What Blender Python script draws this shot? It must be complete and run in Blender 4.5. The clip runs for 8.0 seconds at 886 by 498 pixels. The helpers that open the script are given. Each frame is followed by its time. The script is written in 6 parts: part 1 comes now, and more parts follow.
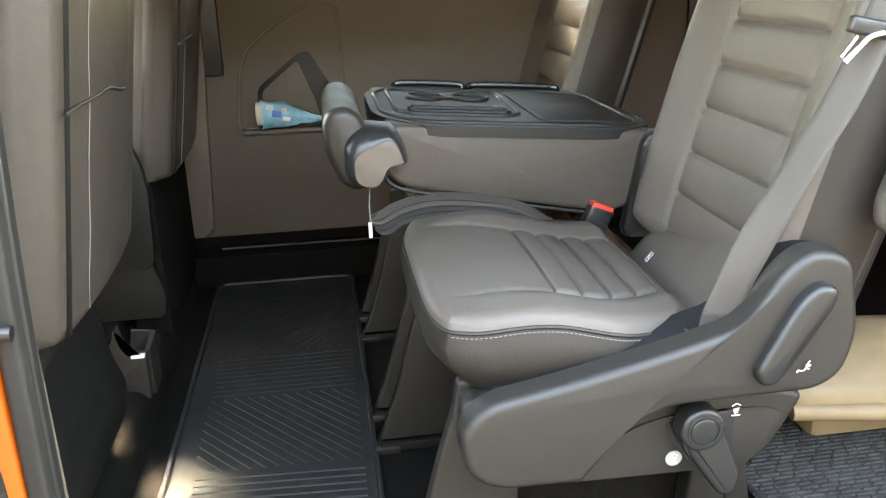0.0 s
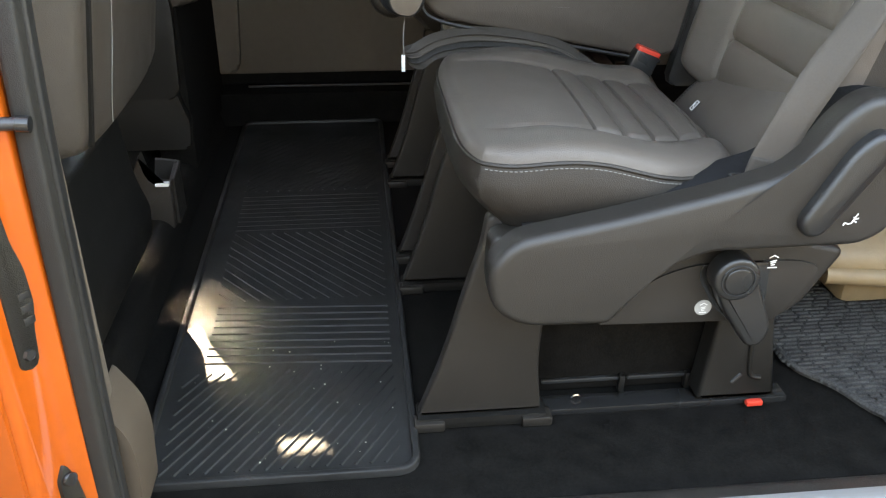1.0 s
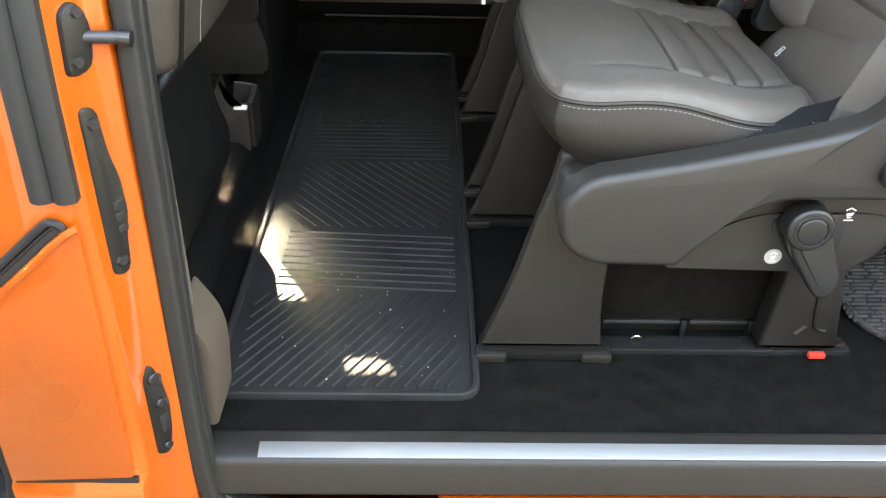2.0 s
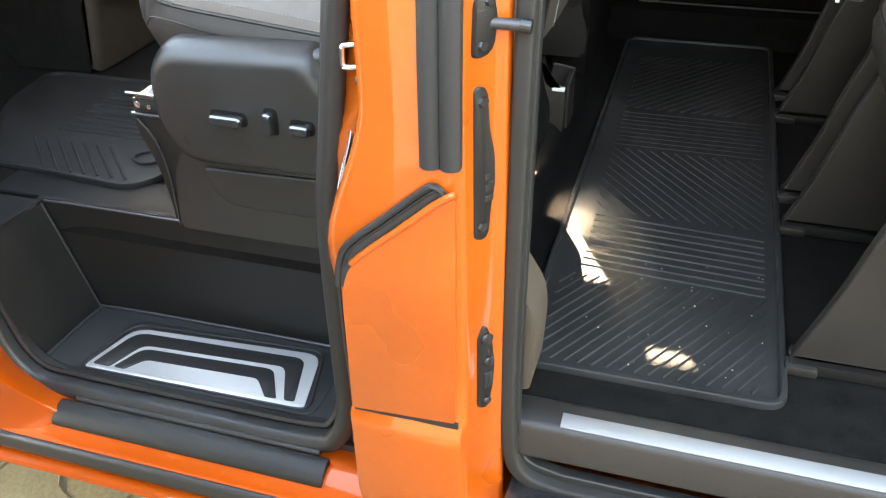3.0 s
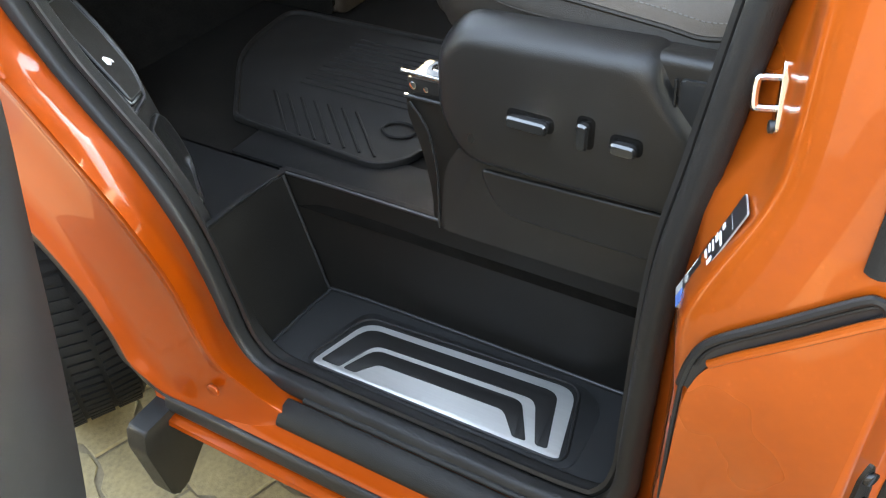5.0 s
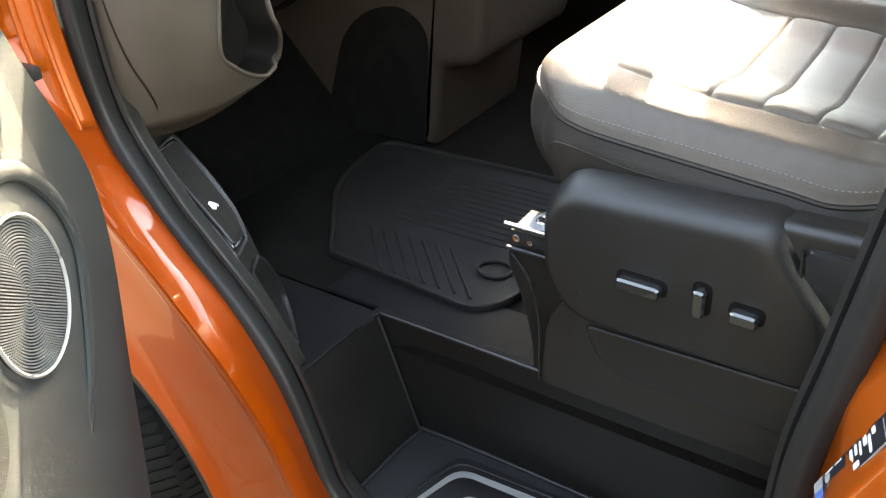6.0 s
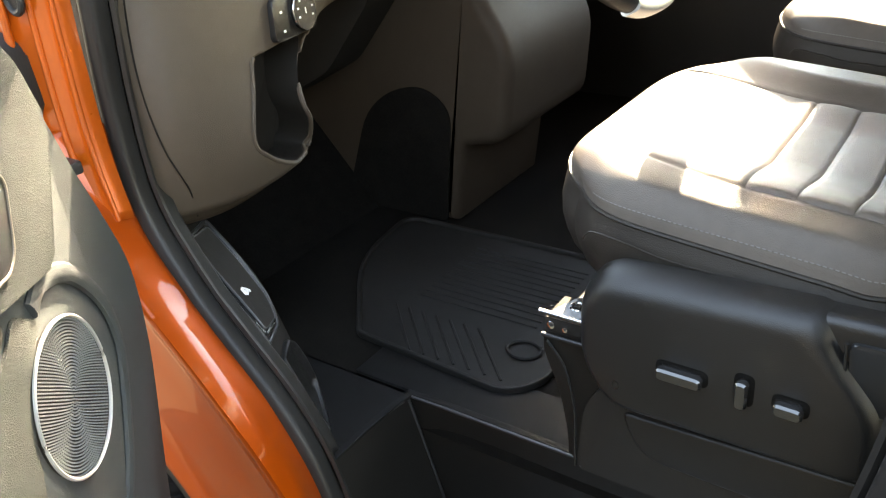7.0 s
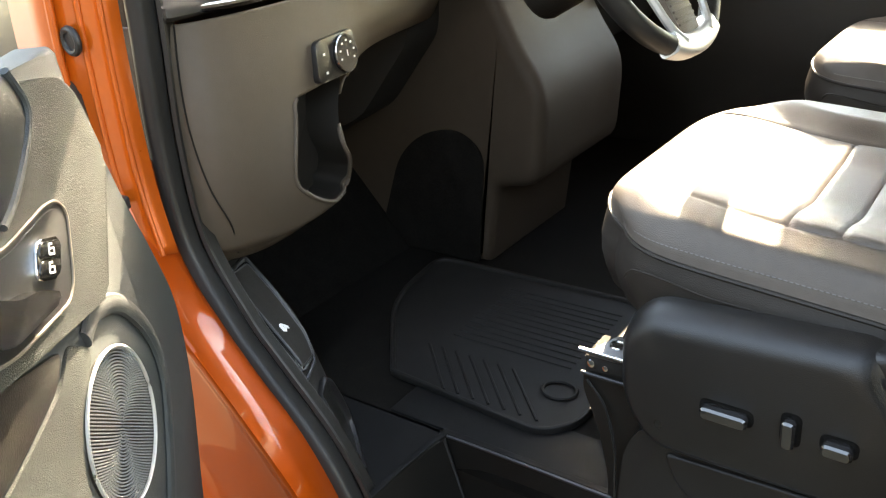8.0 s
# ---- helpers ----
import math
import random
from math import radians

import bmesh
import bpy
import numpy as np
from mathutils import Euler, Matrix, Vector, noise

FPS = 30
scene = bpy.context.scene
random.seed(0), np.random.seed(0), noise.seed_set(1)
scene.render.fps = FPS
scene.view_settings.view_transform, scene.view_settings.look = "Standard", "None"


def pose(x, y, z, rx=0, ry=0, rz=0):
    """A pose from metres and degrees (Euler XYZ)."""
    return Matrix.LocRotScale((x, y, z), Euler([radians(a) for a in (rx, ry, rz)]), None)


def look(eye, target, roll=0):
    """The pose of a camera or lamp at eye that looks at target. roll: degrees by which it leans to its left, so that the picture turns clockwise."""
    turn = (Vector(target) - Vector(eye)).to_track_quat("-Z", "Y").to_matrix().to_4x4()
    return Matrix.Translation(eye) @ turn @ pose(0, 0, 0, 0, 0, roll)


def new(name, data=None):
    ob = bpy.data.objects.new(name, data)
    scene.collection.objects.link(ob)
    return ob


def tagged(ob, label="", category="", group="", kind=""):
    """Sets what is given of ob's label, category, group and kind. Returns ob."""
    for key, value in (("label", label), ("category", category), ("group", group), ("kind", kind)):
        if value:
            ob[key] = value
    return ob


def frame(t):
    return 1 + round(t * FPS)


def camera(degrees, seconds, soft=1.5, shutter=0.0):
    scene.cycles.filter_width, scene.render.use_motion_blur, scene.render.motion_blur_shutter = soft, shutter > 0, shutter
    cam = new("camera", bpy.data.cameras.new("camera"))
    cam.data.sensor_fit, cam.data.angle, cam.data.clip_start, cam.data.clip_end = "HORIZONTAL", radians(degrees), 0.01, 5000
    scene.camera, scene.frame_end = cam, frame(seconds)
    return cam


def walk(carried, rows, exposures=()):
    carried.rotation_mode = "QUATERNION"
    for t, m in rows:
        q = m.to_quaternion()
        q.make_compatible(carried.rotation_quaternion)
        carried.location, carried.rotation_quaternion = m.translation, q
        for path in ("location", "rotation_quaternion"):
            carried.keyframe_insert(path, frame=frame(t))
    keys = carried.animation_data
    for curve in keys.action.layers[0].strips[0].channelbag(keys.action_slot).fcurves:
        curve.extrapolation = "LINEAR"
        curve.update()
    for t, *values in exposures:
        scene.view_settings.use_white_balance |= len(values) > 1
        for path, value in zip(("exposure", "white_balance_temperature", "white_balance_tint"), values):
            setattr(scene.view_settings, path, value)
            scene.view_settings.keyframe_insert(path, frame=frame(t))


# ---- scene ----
cam = camera(55.6, 8.0, soft=1.2)
PATH = [
    (0, (-0.234, 0.075, 1.523), (0.024, 1.946, 0.866), -1.9),
    (0.5, (-0.251, 0.086, 1.486), (-0.02, 1.9, 0.678), -0.4),
    (1, (-0.246, 0.099, 1.458), (-0.06, 1.851, 0.513), 0.5),
    (1.2, (-0.24, 0.098, 1.45), (-0.075, 1.831, 0.465), 0.7),
    (2.3, (-0.295, 0.063, 1.468), (-0.387, 1.733, 0.372), 1.0),
    (2.5, (-0.322, 0.053, 1.476), (-0.546, 1.699, 0.364), 0.2),
    (3, (-0.382, 0.027, 1.486), (-0.897, 1.609, 0.375), -1.6),
    (3.1, (-0.395, 0.031, 1.486), (-0.97, 1.594, 0.38), -2.2),
    (3.5, (-0.449, 0.048, 1.489), (-1.167, 1.553, 0.384), -2.3),
    (4, (-0.547, 0.133, 1.469), (-1.311, 1.563, 0.298), -1.9),
    (4.1, (-0.563, 0.145, 1.465), (-1.338, 1.566, 0.29), -1.6),
    (4.2, (-0.587, 0.168, 1.464), (-1.358, 1.569, 0.263), -2.2),
    (5.3, (-0.716, 0.253, 1.479), (-1.574, 1.562, 0.232), -3.3),
    (5.5, (-0.733, 0.271, 1.488), (-1.653, 1.594, 0.304), -4.0),
    (6, (-0.767, 0.28, 1.524), (-1.787, 1.635, 0.463), -4.9),
    (6.5, (-0.784, 0.28, 1.547), (-1.829, 1.664, 0.551), -5.2),
    (7, (-0.806, 0.272, 1.568), (-1.869, 1.68, 0.625), -5.5),
    (7.5, (-0.813, 0.26, 1.568), (-1.91, 1.675, 0.676), -5.7),
    (8, (-0.823, 0.244, 1.563), (-1.945, 1.67, 0.722), -5.5),
]
EXPOSURES = [(0, 5.87, 10800, 12), (0.5, 5.55, 10800, 12), (1, 5.12, 10800, 12), (2.5, 5.60, 10800, 12), (3.0, 5.55, 10800, 12), (3.5, 5.25, 10800, 12), (4.0, 4.82, 10800, 12), (5.5, 4.87, 10800, 12), (6.0, 4.60, 10800, 12), (7.0, 4.32, 10800, 12), (8, 4.17, 10800, 12)]
walk(cam, [(t, look(eye, target, roll)) for t, eye, target, roll in PATH], exposures=EXPOSURES)

# ---- world and sun ----
SUN = Vector((-0.3505, 0.7620, 0.5446)).normalized()
world = bpy.data.worlds.new("sky")
scene.world = world
world.use_nodes = True
wn = world.node_tree
sky = wn.nodes.new("ShaderNodeTexSky")
sky.sky_type = 'NISHITA'
sky.sun_disc = False
sky.sun_elevation = math.asin(SUN.z)
sky.sun_rotation = math.atan2(SUN.x, SUN.y)
sky.dust_density = 0.0
wn.links.new(sky.outputs[0], wn.nodes["Background"].inputs[0])
wn.nodes["Background"].inputs[1].default_value = 0.15
sun_data = bpy.data.lights.new("sun", "SUN")
sun_data.energy = 2.35
sun_data.angle = radians(0.53)
sun_data.color = (1.0, 0.995, 0.98)
sun_lamp = new("sun", sun_data)
sun_lamp.matrix_world = look((0, 0, 0), -SUN)


# ---- materials ----
def material(name, colour, rough=0.5, metal=0.0, spread=0.12, scale=40.0, bump=0.0, bump_scale=400.0, coat=0.0,
             cell=False, stain=0.0, spec=0.5, stretch=None):
    """A surface with colour varied at two scales, uneven gloss and a fine relief."""
    m = bpy.data.materials.new(name)
    m.use_nodes = True
    nt = m.node_tree
    b = nt.nodes["Principled BSDF"]
    co = nt.nodes.new("ShaderNodeTexCoord")
    src = co.outputs["Object"]
    if stretch:
        mp = nt.nodes.new("ShaderNodeMapping")
        mp.inputs["Scale"].default_value = stretch
        nt.links.new(src, mp.inputs[0])
        src = mp.outputs[0]
    big, fine = nt.nodes.new("ShaderNodeTexNoise"), nt.nodes.new("ShaderNodeTexNoise")
    big.inputs["Scale"].default_value = scale / 8
    fine.inputs["Scale"].default_value = scale
    fine.inputs["Detail"].default_value = 5
    for n in (big, fine):
        nt.links.new(src, n.inputs["Vector"])
    mix = nt.nodes.new("ShaderNodeMath")
    mix.operation = 'ADD'
    nt.links.new(big.outputs["Fac"], mix.inputs[0])
    nt.links.new(fine.outputs["Fac"], mix.inputs[1])
    ramp = nt.nodes.new("ShaderNodeMapRange")
    ramp.inputs[1].default_value, ramp.inputs[2].default_value = 0.6, 1.4
    ramp.inputs[3].default_value, ramp.inputs[4].default_value = 1 - spread, 1 + spread
    nt.links.new(mix.outputs[0], ramp.inputs[0])
    sc = nt.nodes.new("ShaderNodeVectorMath")
    sc.operation = 'SCALE'
    sc.inputs[0].default_value = colour
    nt.links.new(ramp.outputs[0], sc.inputs["Scale"])
    nt.links.new(sc.outputs[0], b.inputs["Base Color"])
    rr = nt.nodes.new("ShaderNodeMapRange")
    rr.inputs[1].default_value, rr.inputs[2].default_value = 0.3, 0.7
    rr.inputs[3].default_value, rr.inputs[4].default_value = max(0.02, rough - 0.06 - stain), rough + 0.06 + stain
    nt.links.new(big.outputs["Fac"], rr.inputs[0])
    nt.links.new(rr.outputs[0], b.inputs["Roughness"])
    b.inputs["Metallic"].default_value = metal
    b.inputs["Coat Weight"].default_value = coat
    b.inputs["Coat Roughness"].default_value = 0.04
    b.inputs["Specular IOR Level"].default_value = spec
    if bump:
        tex = nt.nodes.new("ShaderNodeTexVoronoi" if cell else "ShaderNodeTexNoise")
        tex.inputs["Scale"].default_value = bump_scale
        nt.links.new(src, tex.inputs["Vector"])
        bp = nt.nodes.new("ShaderNodeBump")
        bp.inputs["Strength"].default_value = bump
        bp.inputs["Distance"].default_value = 0.0012
        nt.links.new(tex.outputs[0], bp.inputs["Height"])
        nt.links.new(bp.outputs[0], b.inputs["Normal"])
    return m


PAINT = material("orange_paint", (0.36, 0.049, 0.004), 0.36, 0.30, 0.05, 30, 0.0, 45, coat=0.55, spec=0.10)
JAMB = material("orange_jamb_paint", (0.46, 0.078, 0.0085), 0.32, 0.25, 0.08, 60, 0.07, 14, coat=1.0, spec=0.3)
LEATHER = material("dark_grey_leather", (0.088, 0.0725, 0.0615), 0.42, 0, 0.10, 60, 0.30, 700, cell=True, spec=0.33)
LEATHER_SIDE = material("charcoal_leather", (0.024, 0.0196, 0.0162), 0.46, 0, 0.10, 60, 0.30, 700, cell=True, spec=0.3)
BACKHIDE = material("brown_grey_leatherette", (0.056, 0.0455, 0.0375), 0.46, 0, 0.10, 60, 0.30, 700, cell=True, spec=0.33)
PLASTIC = material("charcoal_plastic", (0.0125, 0.0122, 0.012), 0.33, 0, 0.12, 50, 0.40, 900, spec=0.5)
TRIM = material("warm_grey_plastic", (0.105, 0.083, 0.065), 0.52, 0, 0.08, 50, 0.5, 900)
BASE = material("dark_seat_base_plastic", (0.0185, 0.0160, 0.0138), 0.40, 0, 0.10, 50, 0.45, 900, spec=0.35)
SHIELD = material("grey_shield_plastic", (0.021, 0.0182, 0.0158), 0.38, 0, 0.10, 50, 0.45, 900, spec=0.42)
TRAYTOP = material("satin_black_plastic", (0.018, 0.019, 0.020), 0.34, 0, 0.10, 50, 0.25, 900)
SPEAKER = material("speaker_grey", (0.16, 0.16, 0.155), 0.5, 0, 0.05, 60)
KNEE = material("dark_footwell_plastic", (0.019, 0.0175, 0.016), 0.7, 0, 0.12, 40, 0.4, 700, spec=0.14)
TRAY = material("black_step_plastic", (0.0090, 0.0084, 0.0076), 0.40, 0, 0.16, 60, 0.6, 700, spec=0.30)
TRAYBLACK = material("matt_black_tray", (0.013, 0.0125, 0.012), 0.48, 0, 0.12, 50, 0.4, 900, spec=0.35)
# kept darker and duller than TRAY so that the footwell floor stays dark
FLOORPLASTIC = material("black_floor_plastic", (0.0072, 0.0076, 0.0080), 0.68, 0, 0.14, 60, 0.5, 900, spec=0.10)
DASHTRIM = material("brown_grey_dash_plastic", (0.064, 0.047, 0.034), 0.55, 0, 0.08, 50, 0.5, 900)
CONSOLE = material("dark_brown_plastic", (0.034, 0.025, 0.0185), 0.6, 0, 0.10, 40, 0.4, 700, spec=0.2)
GLOSS = material("gloss_black_plastic", (0.014, 0.014, 0.014), 0.24, 0, 0.05, 40)
RUBBER = material("black_rubber_seal", (0.015, 0.0147, 0.0145), 0.44, 0, 0.12, 80, 0.3, 600, spec=0.35)
GREYSEAL = material("grey_flocked_seal", (0.019, 0.0175, 0.0158), 0.6, 0, 0.10, 120, 0.4, 900, spec=0.25)
MAT = material("black_mat_rubber", (0.017, 0.0168, 0.0165), 0.50, 0, 0.22, 60, 0.4, 800, stain=0.08, spec=0.22)
# lighter copy of TRAY; the light falling on the step floor is in its colour
STEPFLOOR = material("lit_step_plastic", (0.019, 0.0195, 0.020), 0.46, 0, 0.12, 60, 0.5, 900, spec=0.4)
# darker copy of MAT; the footwell's shade is put into its colour
DRIVERMAT = material("shaded_mat_rubber", (0.0100, 0.0100, 0.0100), 0.58, 0, 0.2, 60, 0.4, 800, spec=0.16)
SWITCH = material("satin_black_switch", (0.016, 0.0155, 0.015), 0.20, 0, 0.05, 40, coat=1.0, spec=0.9)
CARPET = material("black_carpet", (0.0068, 0.0062, 0.0055), 0.95, 0, 0.6, 220, 1.0, 900, spec=0.07)
FELT = material("ribbed_grey_carpet", (0.050, 0.048, 0.045), 0.95, 0, 0.6, 260, 1.0, 700, spec=0.1)
FELTEDGE = material("black_felt", (0.016, 0.016, 0.017), 0.95, 0, 0.4, 260, 1.0, 900, spec=0.1)
METAL = material("brushed_steel", (0.64, 0.64, 0.625), 0.46, 0.70, 0.06, 300, 0.2, 900, stretch=(0.05, 1, 1))
STRIPMETAL = material("brushed_grey_steel", (0.29, 0.29, 0.283), 0.44, 0.75, 0.06, 300, 0.2, 900, stretch=(0.05, 1, 1))
CHROME = material("bright_chrome", (0.75, 0.75, 0.76), 0.12, 1.0, 0.04, 60)
RAILSTEEL = material("zinc_steel", (0.14, 0.14, 0.138), 0.40, 0.8, 0.12, 90, 0.2, 500)
STEEL = material("dark_steel", (0.05, 0.05, 0.052), 0.38, 0.6, 0.15, 80, 0.2, 500)
WHITE = material("white_print", (0.75, 0.75, 0.74), 0.5, 0, 0.03, 60)
GREYPRINT = material("grey_print", (0.32, 0.32, 0.31), 0.5, 0, 0.05, 60)
BLUEPRINT = material("blue_print", (0.06, 0.16, 0.45), 0.4, 0, 0.05, 60)
LABELBLACK = material("black_sticker", (0.02, 0.02, 0.022), 0.3, 0, 0.05, 60)
BELT = material("grey_webbing", (0.060, 0.050, 0.042), 0.75, 0, 0.14, 400, 0.8, 1500)
BELTDARK = material("dark_webbing", (0.020, 0.019, 0.018), 0.75, 0, 0.14, 400, 0.8, 1500)
RED = material("red_plastic", (0.62, 0.05, 0.03), 0.35, 0, 0.05, 60)
THREAD = material("pale_thread", (0.16, 0.15, 0.138), 0.8, 0, 0.1, 300)
TAN = material("tan_leatherette", (0.26, 0.185, 0.105), 0.55, 0, 0.18, 30, 0.3, 300)
TYRE = material("tyre_rubber", (0.0075, 0.0073, 0.0070), 0.82, 0, 0.2, 40, 0.4, 300, stain=0.05, spec=0.2)
ALLOY = material("grey_alloy", (0.30, 0.30, 0.31), 0.35, 0.9, 0.06, 40)
STONE = material("ochre_paving_stone", (0.160, 0.120, 0.060), 0.85, 0, 0.34, 90, 1.0, 300, stain=0.05)
JOINT = material("joint_sand", (0.115, 0.088, 0.052), 0.95, 0, 0.3, 120, 0.6, 400)
EARTH = material("dark_ground", (0.075, 0.070, 0.062), 0.92, 0, 0.30, 12, 0.5, 90)
# for the added wall that holds back sidelong light
SHADEWALL = material("dark_render", (0.055, 0.052, 0.046), 0.9, 0, 0.25, 8, 0.6, 60)
HEADLINER = material("grey_headliner", (0.34, 0.33, 0.31), 0.9, 0, 0.05, 60)
BOTTLE = material("blue_printed_wrap", (0.18, 0.42, 0.50), 0.35, 0, 0.35, 60)
BELTMID = material("brown_grey_webbing", (0.036, 0.030, 0.025), 0.7, 0, 0.16, 400, 0.8, 1500)
CREAM = material("cream_paper", (0.62, 0.58, 0.48), 0.7, 0, 0.12, 80)
DOORPAD = material("sage_grey_door_pad", (0.0155, 0.0188, 0.0182), 0.72, 0, 0.07, 60, 0.6, 700, cell=True, spec=0.22)
DOORGREY = material("slate_door_plastic", (0.032, 0.037, 0.0385), 0.64, 0, 0.08, 50, 0.4, 900, spec=0.25)
CLEAR = bpy.data.materials.new("window_glass")
CLEAR.use_nodes = True
CLEAR.node_tree.nodes["Principled BSDF"].inputs["Transmission Weight"].default_value = 1.0
CLEAR.node_tree.nodes["Principled BSDF"].inputs["Roughness"].default_value = 0.0
CLEAR.node_tree.nodes["Principled BSDF"].inputs["IOR"].default_value = 1.1

TINT = bpy.data.materials.new("dark_tinted_glass")
TINT.use_nodes = True
TINT.node_tree.nodes["Principled BSDF"].inputs["Base Color"].default_value = (0.10, 0.105, 0.10, 1)
TINT.node_tree.nodes["Principled BSDF"].inputs["Transmission Weight"].default_value = 1.0
TINT.node_tree.nodes["Principled BSDF"].inputs["Roughness"].default_value = 0.0
TINT.node_tree.nodes["Principled BSDF"].inputs["IOR"].default_value = 1.1


# ---- mesh helpers ----
def thing(name, label, category, group="", kind=""):
    return tagged(new(name), label, category, group, kind)


def part(name, bm, mat, parent=None, label="", smooth=True, solid=0.0, angle=35):
    bmesh.ops.recalc_face_normals(bm, faces=bm.faces)
    me = bpy.data.meshes.new(name)
    bm.to_mesh(me)
    bm.free()
    me.materials.append(mat)
    if smooth:
        me.polygons.foreach_set("use_smooth", [True] * len(me.polygons))
        me.set_sharp_from_angle(angle=radians(angle))
    ob = new(name, me)
    if parent:
        ob.parent = parent
        ob.matrix_parent_inverse = parent.matrix_world.inverted()
    if label:
        ob["label"] = label
    if solid:
        s = ob.modifiers.new("thickness", 'SOLIDIFY')
        s.thickness, s.offset = solid, 0
    return ob


def rpoly(pts, r=0.02, n=4):
    """A polygon with its corners rounded; r one radius or one for each corner."""
    out = []
    k = len(pts)
    for i in range(k):
        a, p, c = (Vector(pts[j % k]) for j in (i - 1, i, i + 1))
        ri = r[i] if isinstance(r, (list, tuple)) else r
        u, v = (a - p), (c - p)
        d = min(ri, u.length * 0.48, v.length * 0.48)
        if d < 1e-5:
            out.append(p)
            continue
        s, e = p + u.normalized() * d, p + v.normalized() * d
        for q in range(n + 1):
            f = q / n
            out.append(s * (1 - f) ** 2 + p * 2 * f * (1 - f) + e * f * f)
    return [tuple(p) for p in out]


def ellipse(cx, cy, rx, ry, n=24):
    return [(cx + rx * math.cos(i * math.tau / n), cy + ry * math.sin(i * math.tau / n)) for i in range(n)]


AX = {'x': lambda a, b, c: (c, a, b), 'y': lambda a, b, c: (a, c, b), 'z': lambda a, b, c: (a, b, c)}


def prism(pts, axis, a, b, bev=0.0, seg=2, bm=None):
    """A polygon drawn across an axis and drawn out along it from a to b; bev rounds both rims."""
    bm = bm or bmesh.new()
    f = AX[axis]
    lo = [bm.verts.new(f(p[0], p[1], a)) for p in pts]
    hi = [bm.verts.new(f(p[0], p[1], b)) for p in pts]
    n = len(pts)
    caps = [bm.faces.new(lo[::-1]), bm.faces.new(hi)]
    for i in range(n):
        bm.faces.new((lo[i], lo[(i + 1) % n], hi[(i + 1) % n], hi[i]))
    if bev:
        edges = list({e for c in caps for e in c.edges})
        bmesh.ops.bevel(bm, geom=edges, offset=bev, segments=seg, profile=0.5, affect='EDGES', clamp_overlap=True)
    return bm


def slab(pts, axis, face, back, r=0.012, n=5, dome=0.0):
    """A plate whose visible rim, at face, is rounded by r and whose field swells by dome; drawn through to back."""
    bm = bmesh.new()
    f = AX[axis]
    k = len(pts)
    P = [Vector((p[0], p[1])) for p in pts]
    area = sum(a.x * b.y - b.x * a.y for a, b in zip(P, P[1:] + P[:1]))
    sg = 1 if area > 0 else -1
    nrm = []
    for i in range(k):
        e1, e2 = (P[i] - P[i - 1]), (P[(i + 1) % k] - P[i])
        t = (e1.normalized() + e2.normalized())
        t = t.normalized() if t.length > 1e-6 else e1.normalized()
        nrm.append(Vector((-t.y, t.x)) * sg)
    d = 1 if back > face else -1
    rows = [[(p, back) for p in P]]
    for q in range(n + 1):
        a = q / n * math.pi / 2
        rows.append([(p + m * r * (1 - math.cos(a)), face + d * r * (1 - math.sin(a))) for p, m in zip(P, nrm)])
    c = sum(P, Vector((0, 0))) / k
    if dome:
        for fr in (0.25, 0.5, 0.75, 0.93):
            rows.append([((p + m * r).lerp(c, fr), face - d * dome * (1 - (1 - fr) ** 2)) for p, m in zip(P, nrm)])
    rings = [[bm.verts.new(f(p.x, p.y, z)) for p, z in row] for row in rows]
    for a, b in zip(rings, rings[1:]):
        for i in range(k):
            bm.faces.new((a[i], a[(i + 1) % k], b[(i + 1) % k], b[i]))
    bm.faces.new(rings[0][::-1])
    bm.faces.new(rings[-1])
    return bm


def dished(outer, inner, axis, face, back, n=8, dome=0.0):
    """A plate that rolls from a wide rear outline, at back, to a smaller face outline of as many points."""
    bm = bmesh.new()
    f = AX[axis]
    k = len(outer)
    O, I = [Vector(p[:2]) for p in outer], [Vector(p[:2]) for p in inner]
    rows = []
    for q in range(n + 1):
        a = q / n * math.pi / 2
        rows.append([(o.lerp(i, 1 - math.cos(a)), back + (face - back) * math.sin(a)) for o, i in zip(O, I)])
    c = sum(I, Vector((0, 0))) / k
    d = 1 if face > back else -1
    for fr in (0.3, 0.6, 0.9):
        rows.append([(i.lerp(c, fr), face + d * dome * (1 - (1 - fr) ** 2)) for i in I])
    rings = [[bm.verts.new(f(p.x, p.y, z)) for p, z in row] for row in rows]
    for a, b in zip(rings, rings[1:]):
        for i in range(k):
            bm.faces.new((a[i], a[(i + 1) % k], b[(i + 1) % k], b[i]))
    bm.faces.new(rings[0][::-1])
    bm.faces.new(rings[-1])
    return bm


def box(lo, hi, bev=0.0, seg=2, bm=None):
    bm = bm or bmesh.new()
    g = bmesh.ops.create_cube(bm, size=1.0)
    for v in g["verts"]:
        v.co = Vector([lo[i] + (v.co[i] + 0.5) * (hi[i] - lo[i]) for i in range(3)])
    if bev:
        bmesh.ops.bevel(bm, geom=list({e for v in g["verts"] for e in v.link_edges}), offset=bev, segments=seg, profile=0.5, affect='EDGES')
    return bm


